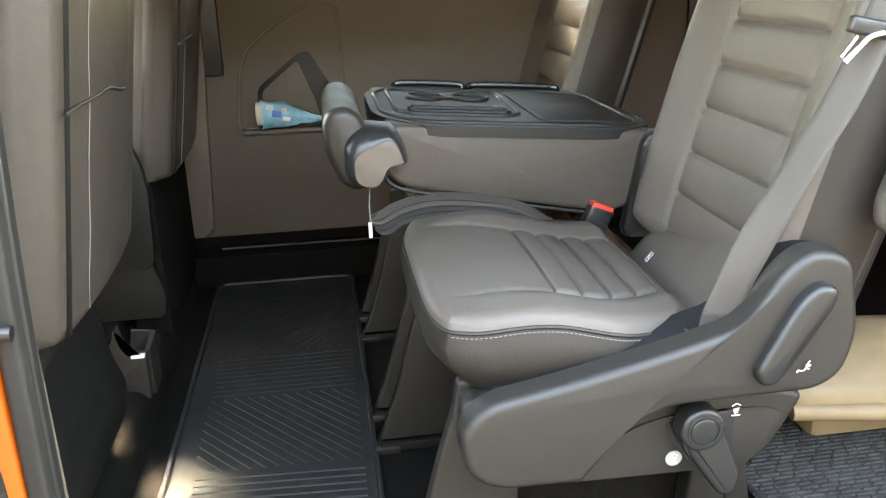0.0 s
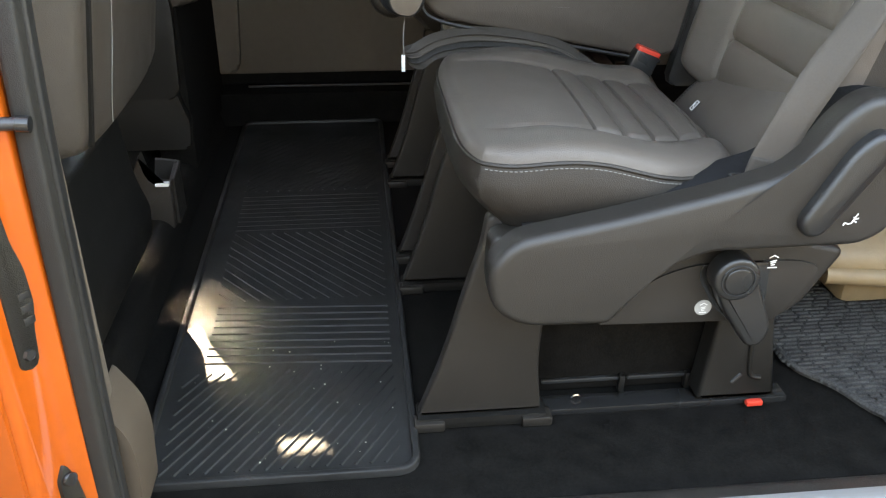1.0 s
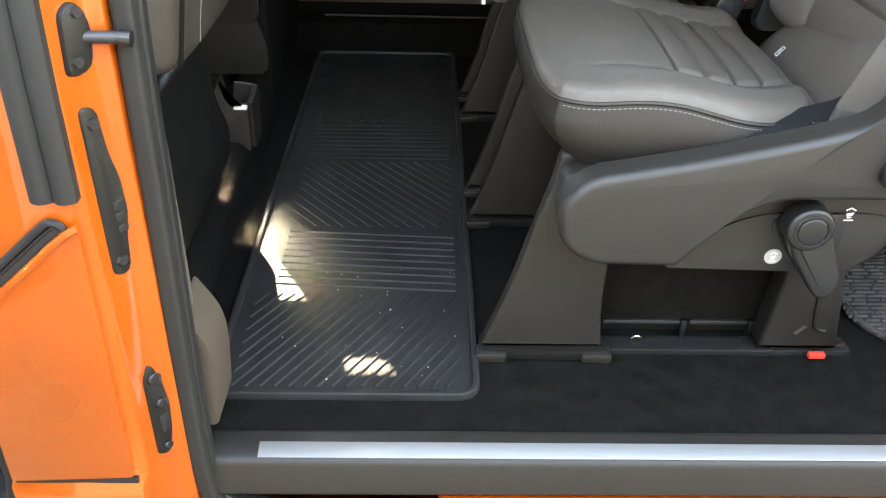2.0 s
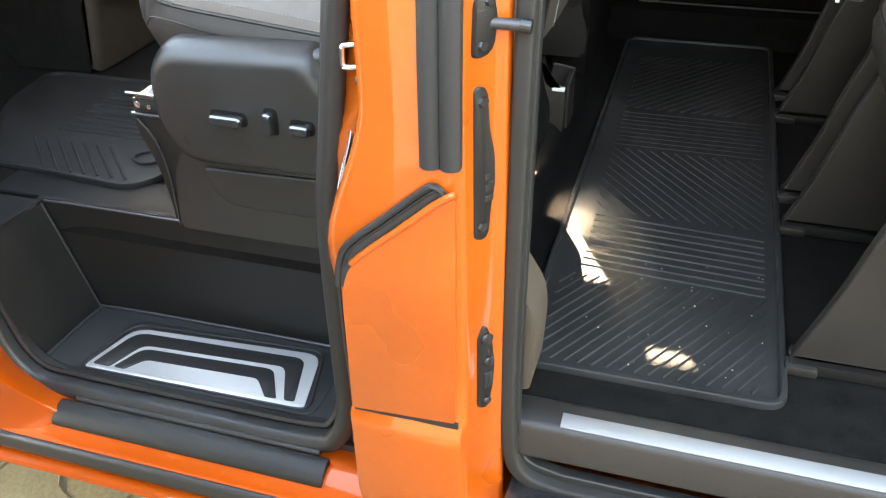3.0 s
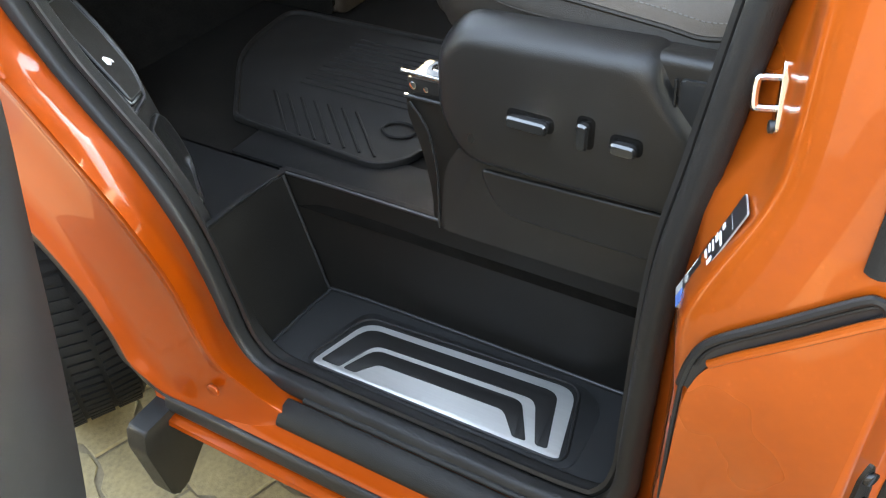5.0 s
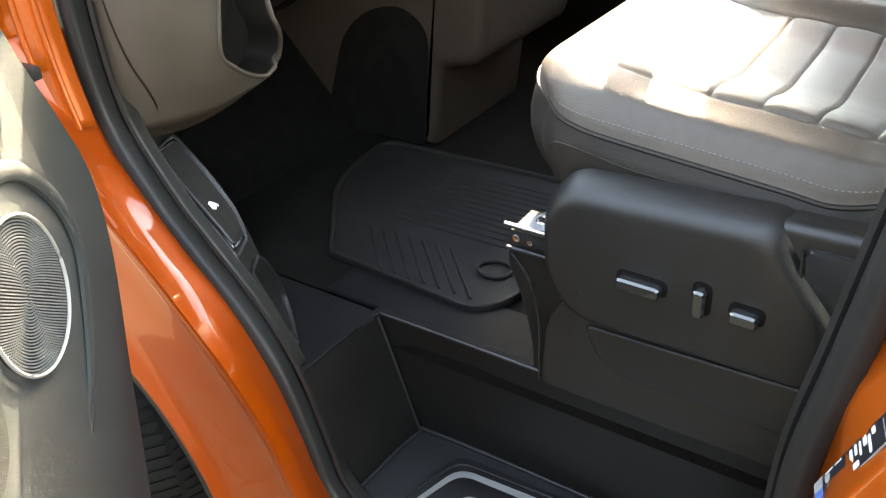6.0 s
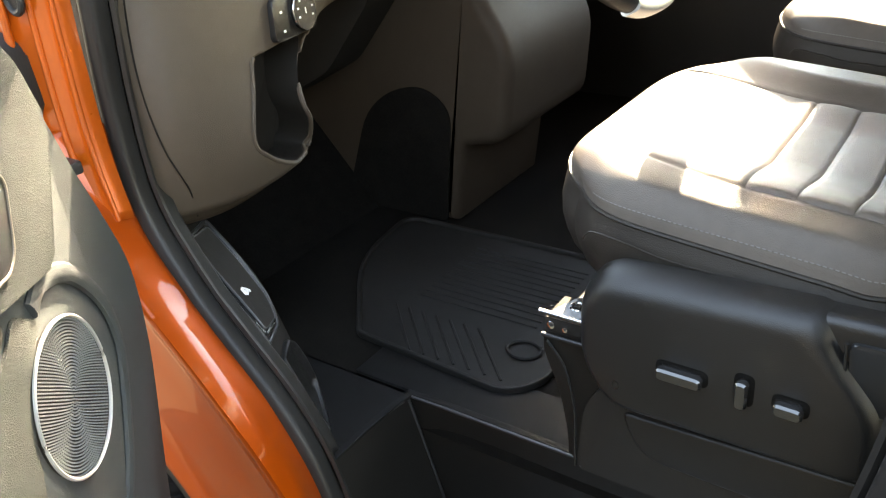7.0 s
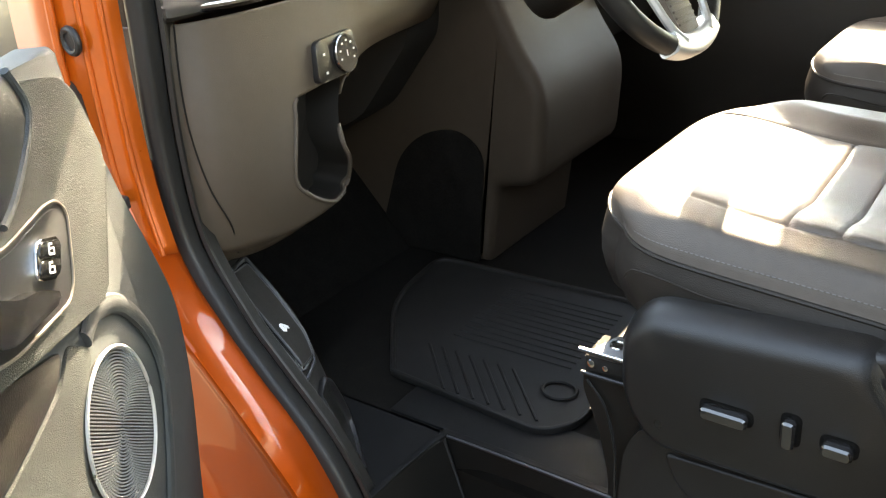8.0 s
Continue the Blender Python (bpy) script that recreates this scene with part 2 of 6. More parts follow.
def spline(pts, n=8, closed=False):
    """A smooth run of points through the given ones."""
    P = [Vector(p) for p in pts]
    k = len(P)
    out = []
    for i in range(k if closed else k - 1):
        if closed:
            p0, p1, p2, p3 = P[i - 1], P[i], P[(i + 1) % k], P[(i + 2) % k]
        else:
            p0, p1, p2, p3 = P[max(i - 1, 0)], P[i], P[i + 1], P[min(i + 2, k - 1)]
        for q in range(n):
            t = q / n
            out.append(0.5 * ((2 * p1) + (p2 - p0) * t + (2 * p0 - 5 * p1 + 4 * p2 - p3) * t * t + (3 * p1 - p0 - 3 * p2 + p3) * t ** 3))
    if not closed:
        out.append(P[-1])
    return out


def sweep(path, profile, up=(0, 0, 1), closed=False, bm=None, caps=True):
    """A closed outline (side, up) carried along a path."""
    bm = bm or bmesh.new()
    path = [Vector(p) for p in path]
    k = len(path)
    rings = []
    for i, p in enumerate(path):
        a = path[i - 1] if (i or closed) else path[0]
        b = path[(i + 1) % k] if (i < k - 1 or closed) else path[-1]
        t = (b - a).normalized()
        s = t.cross(Vector(up)).normalized()
        w = s.cross(t)
        rings.append([bm.verts.new(p + s * q[0] + w * q[1]) for q in profile])
    m = len(profile)
    for i in range(k if closed else k - 1):
        r0, r1 = rings[i], rings[(i + 1) % k]
        for j in range(m):
            bm.faces.new((r0[j], r0[(j + 1) % m], r1[(j + 1) % m], r1[j]))
    if caps and not closed:
        bm.faces.new(rings[0][::-1])
        bm.faces.new(rings[-1])
    return bm


def tube(path, r, up=(0, 0, 1), n=8, closed=False, bm=None):
    return sweep(path, ellipse(0, 0, r, r, n), up, closed, bm)


def loft(lines, bm=None):
    """A sheet through several runs of points, all of one length."""
    bm = bm or bmesh.new()
    rows = [[bm.verts.new(p) for p in line] for line in lines]
    for a, b in zip(rows, rows[1:]):
        for i in range(len(a) - 1):
            bm.faces.new((a[i], a[i + 1], b[i + 1], b[i]))
    return bm


def disc(c, r, depth, axis='y', n=28, bev=0.0, squash=1.0):
    i = 'xyz'.index(axis)
    ab = [c[j] for j in range(3) if j != i]
    return prism(ellipse(ab[0], ab[1], r, r * squash, n), axis, c[i] - depth / 2, c[i] + depth / 2, bev)


def placed(bm, m):
    bmesh.ops.transform(bm, matrix=m, verts=bm.verts)
    return bm


def step01(a, b, x):
    f = min(1.0, max(0.0, (x - a) / (b - a)))
    return f * f * (3 - 2 * f)


def pad(L, W, top, depth, corner=0.08, roll=0.03, edge=0.12, nu=72, nv=60, bulge=0.01):
    """An upholstered pad: length along x from 0 to L, width along y round 0, top(u, v) its relief, depth its sides."""
    bm = bmesh.new()
    grid = []

    def at(u, v):
        x = L / 2 + L / 2 * u * (1 - corner * abs(v) ** 6)
        y = W / 2 * v * (1 - corner * abs(u) ** 6)
        e = max(abs(u), abs(v))
        q = max(0.0, (e - (1 - edge)) / edge)
        return Vector((x, y, top(u, v) - roll * (1 - math.sqrt(max(0.0, 1 - q * q)))))
    us = [math.sin(math.pi / 2 * (-1 + 2 * i / nu)) * 0.35 + (-1 + 2 * i / nu) * 0.65 for i in range(nu + 1)]
    vs = [math.sin(math.pi / 2 * (-1 + 2 * i / nv)) * 0.35 + (-1 + 2 * i / nv) * 0.65 for i in range(nv + 1)]
    for u in us:
        grid.append([bm.verts.new(at(u, v)) for v in vs])
    for i in range(nu):
        for j in range(nv):
            bm.faces.new((grid[i][j], grid[i + 1][j], grid[i + 1][j + 1], grid[i][j + 1]))
    ring = [grid[i][0] for i in range(nu)] + [grid[nu][j] for j in range(nv)] + [grid[i][nv] for i in range(nu, 0, -1)] + [grid[0][j] for j in range(nv, 0, -1)]
    prev = ring
    mid = Vector((L / 2, 0, 0))
    for s in range(1, 6):
        f = s / 5
        now = []
        for v in ring:
            out = Vector((v.co.x - mid.x, v.co.y, 0)).normalized()
            now.append(bm.verts.new(Vector((v.co.x, v.co.y, v.co.z * (1 - f) - depth * f)) + out * bulge * math.sin(math.pi * f)))
        n = len(ring)
        for i in range(n):
            bm.faces.new((prev[i], now[i], now[(i + 1) % n], prev[(i + 1) % n]))
        prev = now
    bm.faces.new(prev)
    return bm


def pad_edge(m, L, W, top, corner, roll, us, v=-1.0, drop=0.0, out=0.0):
    """A run along the near rim of a pad, from its front to its back."""
    pts = []
    for u in us:
        x = L / 2 + L / 2 * u * (1 - corner * abs(v) ** 6)
        y = W / 2 * v * (1 - corner * abs(u) ** 6)
        pts.append(m @ Vector((x, y - out, top(u, v) - roll - drop)))
    return pts


def pad_front(m, L, W, top, corner, roll, vs, drop=0.0, out=0.0):
    """A run along the front rim of a pad."""
    return [m @ Vector((L / 2 - L / 2 * (1 - corner * abs(v) ** 6) - out, W / 2 * v * (1 - corner), top(-1, v) - roll - drop)) for v in vs]


def stitches(path, bm=None, length=0.0042, gap=0.0026, w=0.0009):
    """Small raised threads laid along a path."""
    bm = bm or bmesh.new()
    path = [Vector(p) for p in path]
    d, need = 0.0, 0.0
    for a, b in zip(path, path[1:]):
        seg = (b - a).length
        t = (b - a).normalized()
        s = t.cross(Vector((0, 0, 1))).normalized() * w
        w2 = s.cross(t).normalized() * w
        while need < d + seg:
            p = a + t * (need - d)
            q = p + t * length
            r0 = [bm.verts.new(p + o) for o in (s, w2, -s, -w2)]
            r1 = [bm.verts.new(q + o) for o in (s, w2, -s, -w2)]
            for i in range(4):
                bm.faces.new((r0[i], r0[(i + 1) % 4], r1[(i + 1) % 4], r1[i]))
            need += length + gap
        d += seg
    return bm


# ---- ground ----
def build_shade_wall():
    """An unseen wall behind the walk, added to block light from the low sky."""
    bm = box((-11, -3.5, -0.05), (11, -3.2, 2.9), 0.02)
    box((-11.05, -3.56, 2.9), (11.05, -3.14, 2.97), 0.015, bm=bm)
    tagged(part("wall_yard", bm, SHADEWALL, smooth=False), "unseen dark wall with a coping, added to block the low sky", "wall", kind="structure")


def build_ground():
    bm = bmesh.new()
    # unseen ground beyond the paving, made dark to cut bounced light
    box((-400, -400, -0.6), (400, 400, -0.045), bm=bm)
    tagged(part("ground", bm, EARTH, smooth=False), "dark ground reaching to the horizon, toned down to cut bounced light", "ground", kind="structure")
    bed = tagged(part("pavement", box((-3.4, -0.6, -0.05), (0.6, 2.9, -0.005)), JOINT, smooth=False),
                 "yard of interlocking ochre concrete paving stones", "pavement", kind="structure")
    # interlocking stones, each with two notched long sides
    a, b, k = 0.215, 0.175, 0.030
    outline = [(-a / 2, -b / 2 + k), (-a / 4, -b / 2 + k), (-a / 4 + k, -b / 2), (a / 4 - k, -b / 2), (a / 4, -b / 2 + k), (a / 2, -b / 2 + k),
               (a / 2, b / 2 - k), (a / 4, b / 2 - k), (a / 4 - k, b / 2), (-a / 4 + k, b / 2), (-a / 4, b / 2 - k), (-a / 2, b / 2 - k)]
    outline = [(x * 0.978, y * 0.974) for x, y in outline]
    turn = Matrix.Rotation(radians(-18), 2)
    bm = prism(outline, 'z', -0.05, 0.0, 0.004, 1)
    first = None
    rng = random.Random(3)
    count = 0
    for i in range(-16, 17):
        for j in range(-16, 17):
            q = turn @ Vector((i * a, j * (b - k) + 0.0))
            x, y = q.x - 1.7, q.y + 0.95
            if abs(x + 1.75) > 0.85 or y < 0.35 or y > 1.75 or count > 290:
                continue
            count += 1
            if first is None:
                first = part("paving_stone", bm, STONE, bed, smooth=False)
                ob = first
            else:
                ob = new("paving_stone", first.data)
                ob.parent = bed
            shift = a / 2 if j % 2 else 0
            s = turn @ Vector((shift, 0))
            ob.location = (x + s.x, y + s.y, rng.uniform(-0.003, 0.002))
            ob.rotation_euler = (rng.uniform(-0.008, 0.008), rng.uniform(-0.008, 0.008), radians(-18))


# ---- the van's body ----
van = thing("van", "orange van with open front door and open side", "van")

SEAL_FRONT = [(-1.80, 1.75), (-1.835, 1.55), (-1.855, 1.38), (-1.875, 1.22), (-1.868, 1.06), (-1.797, 0.93), (-1.74, 0.863), (-1.654, 0.767), (-1.60, 0.67),
              (-1.566, 0.54), (-1.545, 0.455), (-1.50, 0.405), (-1.42, 0.396), (-1.15, 0.396), (-0.93, 0.40), (-0.875, 0.43),
              (-0.852, 0.50), (-0.85, 0.60), (-0.846, 0.86), (-0.825, 1.02), (-0.80, 1.20), (-0.775, 1.36), (-0.745, 1.58), (-0.72, 1.75)]


def build_body():
    # rocker: outline across y and z, drawn along x
    prof = [(0.965, 0.386), (0.93, 0.386), (0.89, 0.378), (0.868, 0.36), (0.852, 0.347), (0.85, 0.30), (0.828, 0.296), (0.826, 0.286), (0.86, 0.276), (1.1, 0.27), (1.1, 0.36)]
    part("sill", prism(prof, 'x', -1.70, 2.6, 0), PAINT, van, "orange painted sill below the doors", angle=50)
    strip = rpoly([(0.853, 0.344), (0.842, 0.340), (0.838, 0.312), (0.848, 0.304)], 0.006)
    part("sill_strip", prism(strip, 'x', -1.665, 0.6, 0.002), RUBBER, van, "black rubber strip along the sill")
    scuff = rpoly([(0.914, 0.396), (0.900, 0.395), (0.884, 0.388), (0.872, 0.375), (0.871, 0.366), (0.89, 0.362), (0.914, 0.37)], [0.003, 0.006, 0.010, 0.006, 0.003, 0, 0])
    part("scuff_guard", prism(scuff, 'x', -1.428, -0.885, 0.003), TRAY, van, "black plastic scuff guard on the sill")
    for y in (0.920, 0.930):
        part("seal_rib", tube([(-1.40, y, 0.396), (-0.905, y, 0.397)], 0.0055, n=10), RUBBER, van, "black rubber rib of the seal")
    # fender between the wheel arch and the door opening
    arch = [(-2.16 + 0.455 * math.cos(radians(a)), 0.33 + 0.455 * math.sin(radians(a))) for a in (68, 58, 48, 38, 28, 18, 11)]
    arch = [(x, 0.842, z) for x, z in arch] + [(-1.690, 0.842, 0.395), (-1.650, 0.844, 0.358), (-1.56, 0.851, 0.344), (-1.43, 0.858, 0.338)]
    crease = [(-1.935, 0.854, 1.20), (-1.87, 0.854, 1.06), (-1.79, 0.854, 0.965), (-1.735, 0.853, 0.91), (-1.678, 0.852, 0.85), (-1.595, 0.852, 0.75),
              (-1.540, 0.852, 0.655), (-1.518, 0.854, 0.56), (-1.505, 0.858, 0.49), (-1.472, 0.872, 0.432), (-1.405, 0.892, 0.372)]
    outer = spline(arch, 8)
    inner = spline(crease, 8)
    seal = spline([(-1.885, 0.920, 1.20), (-1.865, 0.920, 1.05), (-1.80, 0.925, 0.94), (-1.745, 0.93, 0.87), (-1.66, 0.932, 0.775), (-1.603, 0.932, 0.67), (-1.572, 0.932, 0.56), (-1.555, 0.932, 0.49), (-1.525, 0.932, 0.432), (-1.470, 0.932, 0.398), (-1.390, 0.932, 0.376)], 8)


    def fade(i, n):
        """The pressed lips die out where the fender runs into the sill."""
        return 1 - step01(0.66, 0.90, i / (n - 1))
    rows = [[p + Vector((-0.004, 0.014, -0.003)) for p in outer]]
    for f, out in ((0.0, 0.004), (0.012, 0.011), (0.035, 0.0135), (0.06, 0.0115), (0.10, 0.004), (0.16, -0.001), (0.30, 0.0), (0.5, 0.003), (0.7, 0.003), (0.85, 0.002), (0.92, 0.005), (0.955, 0.010), (0.98, 0.0125), (1.0, 0.0105)):
        rows.append([a.lerp(b, f) + Vector((0, -out * fade(i, len(outer)), 0)) for i, (a, b) in enumerate(zip(outer, inner))])
    for f, out in ((0.06, 0.004), (0.14, -0.004), (0.35, -0.004), (0.6, -0.001), (0.85, 0.0), (1.0, -0.004)):
        rows.append([a.lerp(b, f) + Vector((0, -out * fade(i, len(inner)), 0)) for i, (a, b) in enumerate(zip(inner, seal))])
    part("fender", loft(rows), PAINT, van, "glossy orange fender beside the wheel arch", solid=0.003, angle=75)
    c = Vector((-2.16, 0.0, 0.33))
    rad = [(p - Vector((c.x, p.y, c.z))).normalized() for p in outer]
    band = [[p + r * o + Vector((0, y, 0)) for p, r in zip(outer, rad)] for o, y in ((0.004, 0.012), (0.002, -0.004), (-0.006, -0.008), (-0.030, -0.004), (-0.036, 0.006), (-0.036, 0.06), (-0.02, 0.30))]
    part("arch_trim", loft(band), RUBBER, van, "black wheel arch trim and lining", solid=0.003, angle=60)
    part("access_plug", disc((-1.530, 0.8475, 0.425), 0.012, 0.005, 'y', 20, 0.002), PAINT, van, "small orange access plug")
    # upper hinge pillar with its stepped jamb
    a = spline([(-2.04, 0.86, 0.98), (-2.05, 0.86, 1.2), (-2.03, 0.86, 1.45), (-1.98, 0.88, 1.75)], 6)
    b = spline([(-1.93, 0.858, 1.06), (-1.945, 0.858, 1.2), (-1.93, 0.86, 1.45), (-1.90, 0.88, 1.75)], 6)
    c = [p + Vector((0.028, 0.022, 0)) for p in b]
    d = [p + Vector((0.05, 0.024, 0)) for p in b]
    e = [p + Vector((0.075, 0.055, 0)) for p in b]
    part("hinge_pillar", loft([a, b, c, d, e]), JAMB, van, "orange hinge pillar of the front door", solid=0.004, angle=50)
    for off, r in (((0.006, -0.003, 0), 0.006), ((0.036, 0.019, 0), 0.005), ((0.062, 0.036, 0), 0.004)):
        part("pillar_bead", tube([p + Vector(off) for p in b], r, up=(0, 1, 0), n=10), JAMB, van, "pressed bead of the hinge pillar")
    g = part("grommet", sweep([(-1.905 + 0.016 * math.cos(q * math.tau / 28), 0.862, 1.385 + 0.016 * math.sin(q * math.tau / 28)) for q in range(28)], ellipse(0, 0, 0.005, 0.005, 8), up=(0, 1, 0), closed=True), RUBBER, van, "black rubber grommet")
    part("grommet_cap", disc((-1.905, 0.864, 1.385), 0.013, 0.006, 'y', 24, 0.002), RUBBER, g)
    part("cable_boot", prism(rpoly([(-1.975, 1.20), (-1.925, 1.22), (-1.925, 1.33), (-1.965, 1.35)], 0.02), 'y', 0.80, 0.87, 0.01), RUBBER, van, "black rubber cable boot")
    part("door_check", box((-1.93, 0.80, 1.145), (-1.875, 0.87, 1.165), 0.004), STEEL, van, "dark steel door check arm")
    # seal round the front opening
    path = spline([(x, 0.945, z) for x, z in SEAL_FRONT], 6)
    prof = rpoly([(-0.016, -0.012), (0.016, -0.012), (0.018, 0.016), (0, 0.026), (-0.018, 0.016)], 0.008)
    part("door_seal", sweep(path, prof, up=(0, -1, 0)), RUBBER, van, "black rubber door seal")
    bead = [(-0.0035, -0.003), (0.0035, -0.003), (0.0045, 0.002), (0, 0.005), (-0.0045, 0.002)]
    part("seal_bead", sweep([p + Vector((0, 0.012, 0)) for p in path], [(x * 1.3 + 0.022, y) for x, y in bead], up=(0, -1, 0)), RUBBER, van)
    part("seal_bead", sweep([p + Vector((0, 0.012, 0)) for p in path], [(x * 1.3 - 0.022, y) for x, y in bead], up=(0, -1, 0)), RUBBER, van)
    lip = [p + Vector((0, 0.028, 0)) for p in path]
    part("seal_lip", sweep(lip, rpoly([(-0.010, -0.014), (0.013, -0.014), (0.010, 0.012), (-0.008, 0.012)], 0.004), up=(0, -1, 0)), TRAY, van, "inner lip of the door seal")


def build_b_pillar():
    # outer face and both jambs as one pressed sheet; columns from front to rear
    zs = [0.30, 0.36, 0.44, 0.56, 0.572, 0.60, 0.612, 0.70, 0.80, 0.84, 0.87, 0.895, 0.92, 0.95, 0.98, 1.005, 1.03, 1.055, 1.08, 1.11, 1.15, 1.22, 1.30, 1.50, 1.78]

    def front_x(z):
        return -0.795 - 0.010 * math.exp(-((z - 0.88) / 0.06) ** 2) + 0.05 * step01(0.90, 1.10, z) + 0.02 * step01(1.2, 1.7, z)

    lines = []
    for z in zs:
        f, lean = front_x(z), 0.10 * max(0, z - 1.25)
        dent = 0.012 if z < 0.605 else 0.0
        low = 0.02 * step01(0.44, 0.32, z)
        lines.append([Vector((x, y + lean, z)) for x, y in (
            (-0.838 + 0.06 * step01(0.9, 1.3, z), 0.945), (-0.813 + 0.043 * step01(0.98, 1.09, z) + 0.012 * step01(1.1, 1.3, z), 0.925), (f - 0.012, 0.885), (f - 0.004, 0.862), (f, 0.851 - dent + low), (f + 0.012, 0.846 - dent + low),
            (-0.70, 0.843 - dent + low), (-0.640, 0.845 - dent + low), (-0.628, 0.848 - dent + low), (-0.622, 0.854), (-0.6205, 0.862), (-0.600, 0.894),
            (-0.5955, 0.900), (-0.588, 0.903), (-0.584, 0.910), (-0.583, 0.93))])
    part("centre_pillar", loft(lines), JAMB, van, "orange painted pillar between the doors", solid=0.004, angle=50)
    flap = rpoly([(-0.790, 0.617), (-0.634, 0.625), (-0.628, 0.995), (-0.642, 0.987), (-0.745, 0.897), (-0.774, 0.868), (-0.787, 0.825)], [0.004, 0.004, 0.003, 0.004, 0.02, 0.03, 0.02])
    part("rail_cover", prism(flap, 'y', 0.834, 0.842, 0.003), JAMB, van, "orange painted cover panel with a slanted top")
    part("cover_gap", box((-0.7895, 0.8385, 0.6085), (-0.6315, 0.8445, 0.6185), 0.001), RUBBER, van, "dark gap below the cover panel", smooth=False)
    part("cover_gap", tube(spline([(-0.7925, 0.840, 0.835), (-0.7925, 0.839, 0.75), (-0.7915, 0.839, 0.69), (-0.790, 0.839, 0.616)], 6), 0.0028, up=(0, 1, 0), n=6), RUBBER, van, "dark gap beside the cover panel")
    # slanted slot above the cover: a recessed rail face in a black rubber rim
    upper = [(-0.793, 0.835), (-0.787, 0.872), (-0.772, 0.903), (-0.720, 0.950), (-0.668, 0.996), (-0.655, 1.003), (-0.646, 0.998)]
    lower = [(-0.644, 0.990), (-0.652, 0.980), (-0.702, 0.937), (-0.747, 0.896), (-0.773, 0.866), (-0.783, 0.830)]
    part("rail_slot", prism(upper + lower, 'y', 0.8370, 0.8450), TRAYTOP, van, "grey rail face in the slanted slot", smooth=False)
    part("slot_rim", tube(spline([(x, 0.8362, z) for x, z in upper + lower[:2]], 6), 0.0046, up=(0, 1, 0), n=8), RUBBER, van, "black rubber rim of the slot")
    part("slot_rim", tube(spline([(x + 0.005, 0.8362, z - 0.005) for x, z in upper[1:-1]], 6), 0.0022, up=(0, 1, 0), n=8), RUBBER, van)
    part("cover_lip", tube(spline([(-0.770, 0.836, 0.874), (-0.745, 0.834, 0.899), (-0.700, 0.832, 0.939), (-0.650, 0.831, 0.984), (-0.626, 0.832, 0.999)], 6), 0.0048, up=(0, 1, 0), n=10), JAMB, van, "folded orange lip of the cover panel")
    # twin rubber cushions up the pillar
    for x0 in (-0.672, -0.6475):
        prof = [(x0, 0.850), (x0, 0.838), (x0 + 0.006, 0.833), (x0 + 0.012, 0.8315), (x0 + 0.018, 0.833), (x0 + 0.0240, 0.838), (x0 + 0.0240, 0.850)]
        rows = [[Vector((px + 0.014 * (z - 1.026), py + 0.10 * max(0, z - 1.25), z)) for px, py in prof] for z in (1.026, 1.15, 1.3, 1.5, 1.78)]
        bm = loft(rows)
        bm.faces.new([v for v in bm.verts][:len(prof)])
        part("pillar_pad", bm, GREYSEAL, van, "grey-black rubber pad strip")
    # front striker; its own z points out of the jamb, y up
    out = Vector((-0.94, -0.35, 0.0)).normalized()
    side = Vector((0, 0, 1)).cross(out)
    m = Matrix(((side.x, 0, out.x, -0.774), (side.y, 0, out.y, 0.927), (side.z, 1, out.z, 1.118), (0, 0, 0, 1))) @ Matrix.Rotation(radians(20), 4, 'Z')
    st = part("striker", placed(prism(rpoly([(-0.009, -0.034), (0.009, -0.034), (0.009, 0.030), (-0.009, 0.030)], 0.007), 'z', -0.010, 0.003, 0.001), m), CHROME, van, "chrome door striker")
    loop = tube(spline([(0, 0.013, 0), (0, 0.013, 0.016), (0, 0.010, 0.021), (0, -0.010, 0.021), (0, -0.013, 0.016), (0, -0.013, 0)], 5), 0.0036, up=(1, 0, 0))
    part("striker_loop", placed(loop, m), CHROME, st, "chrome loop")
    part("striker_bolt", placed(prism(ellipse(0, 0.0, 0.006, 0.006, 12), 'z', 0.002, 0.007, 0.001), m @ Matrix.Translation((0, -0.029, 0))), STEEL, st)
    # hardware on the rear jamb
    pin = part("guide_plate", prism(rpoly([(0.868, 1.150), (0.898, 1.155), (0.905, 1.20), (0.89, 1.225), (0.872, 1.215)], 0.010), 'x', -0.607, -0.596, 0.002), TRAY, van, "black steel guide plate")
    part("guide_pin", tube([(-0.606, 0.886, 1.186), (-0.566, 0.894, 1.183), (-0.563, 0.894, 1.183)], 0.0066, n=14), STEEL, pin, "round black guide pin")
    part("pin_tip", tube([(-0.569, 0.894, 1.183), (-0.557, 0.894, 1.182)], 0.0083, n=14), GLOSS, pin)
    for y, z in ((0.878, 1.165), (0.888, 1.212)):
        part("bolt", disc((-0.594, y, z), 0.006, 0.006, 'x', 6), GLOSS, pin)
    long = part("contact_plate", prism(rpoly([(0.872, 0.915), (0.895, 0.912), (0.900, 0.96), (0.907, 0.985), (0.905, 1.03), (0.897, 1.06), (0.892, 1.115), (0.872, 1.118)], 0.010), 'x', -0.612, -0.600, 0.002), TRAY, van, "long black plate with three slots")
    for z in (0.932, 1.098):
        part("bolt", disc((-0.598, 0.883, z), 0.007, 0.006, 'x', 6), GLOSS, long)
    for k in range(3):
        part("slot", box((-0.6005, 0.889, 0.965 + 0.015 * k), (-0.5985, 0.903, 0.974 + 0.015 * k), 0.0006), GLOSS, long)
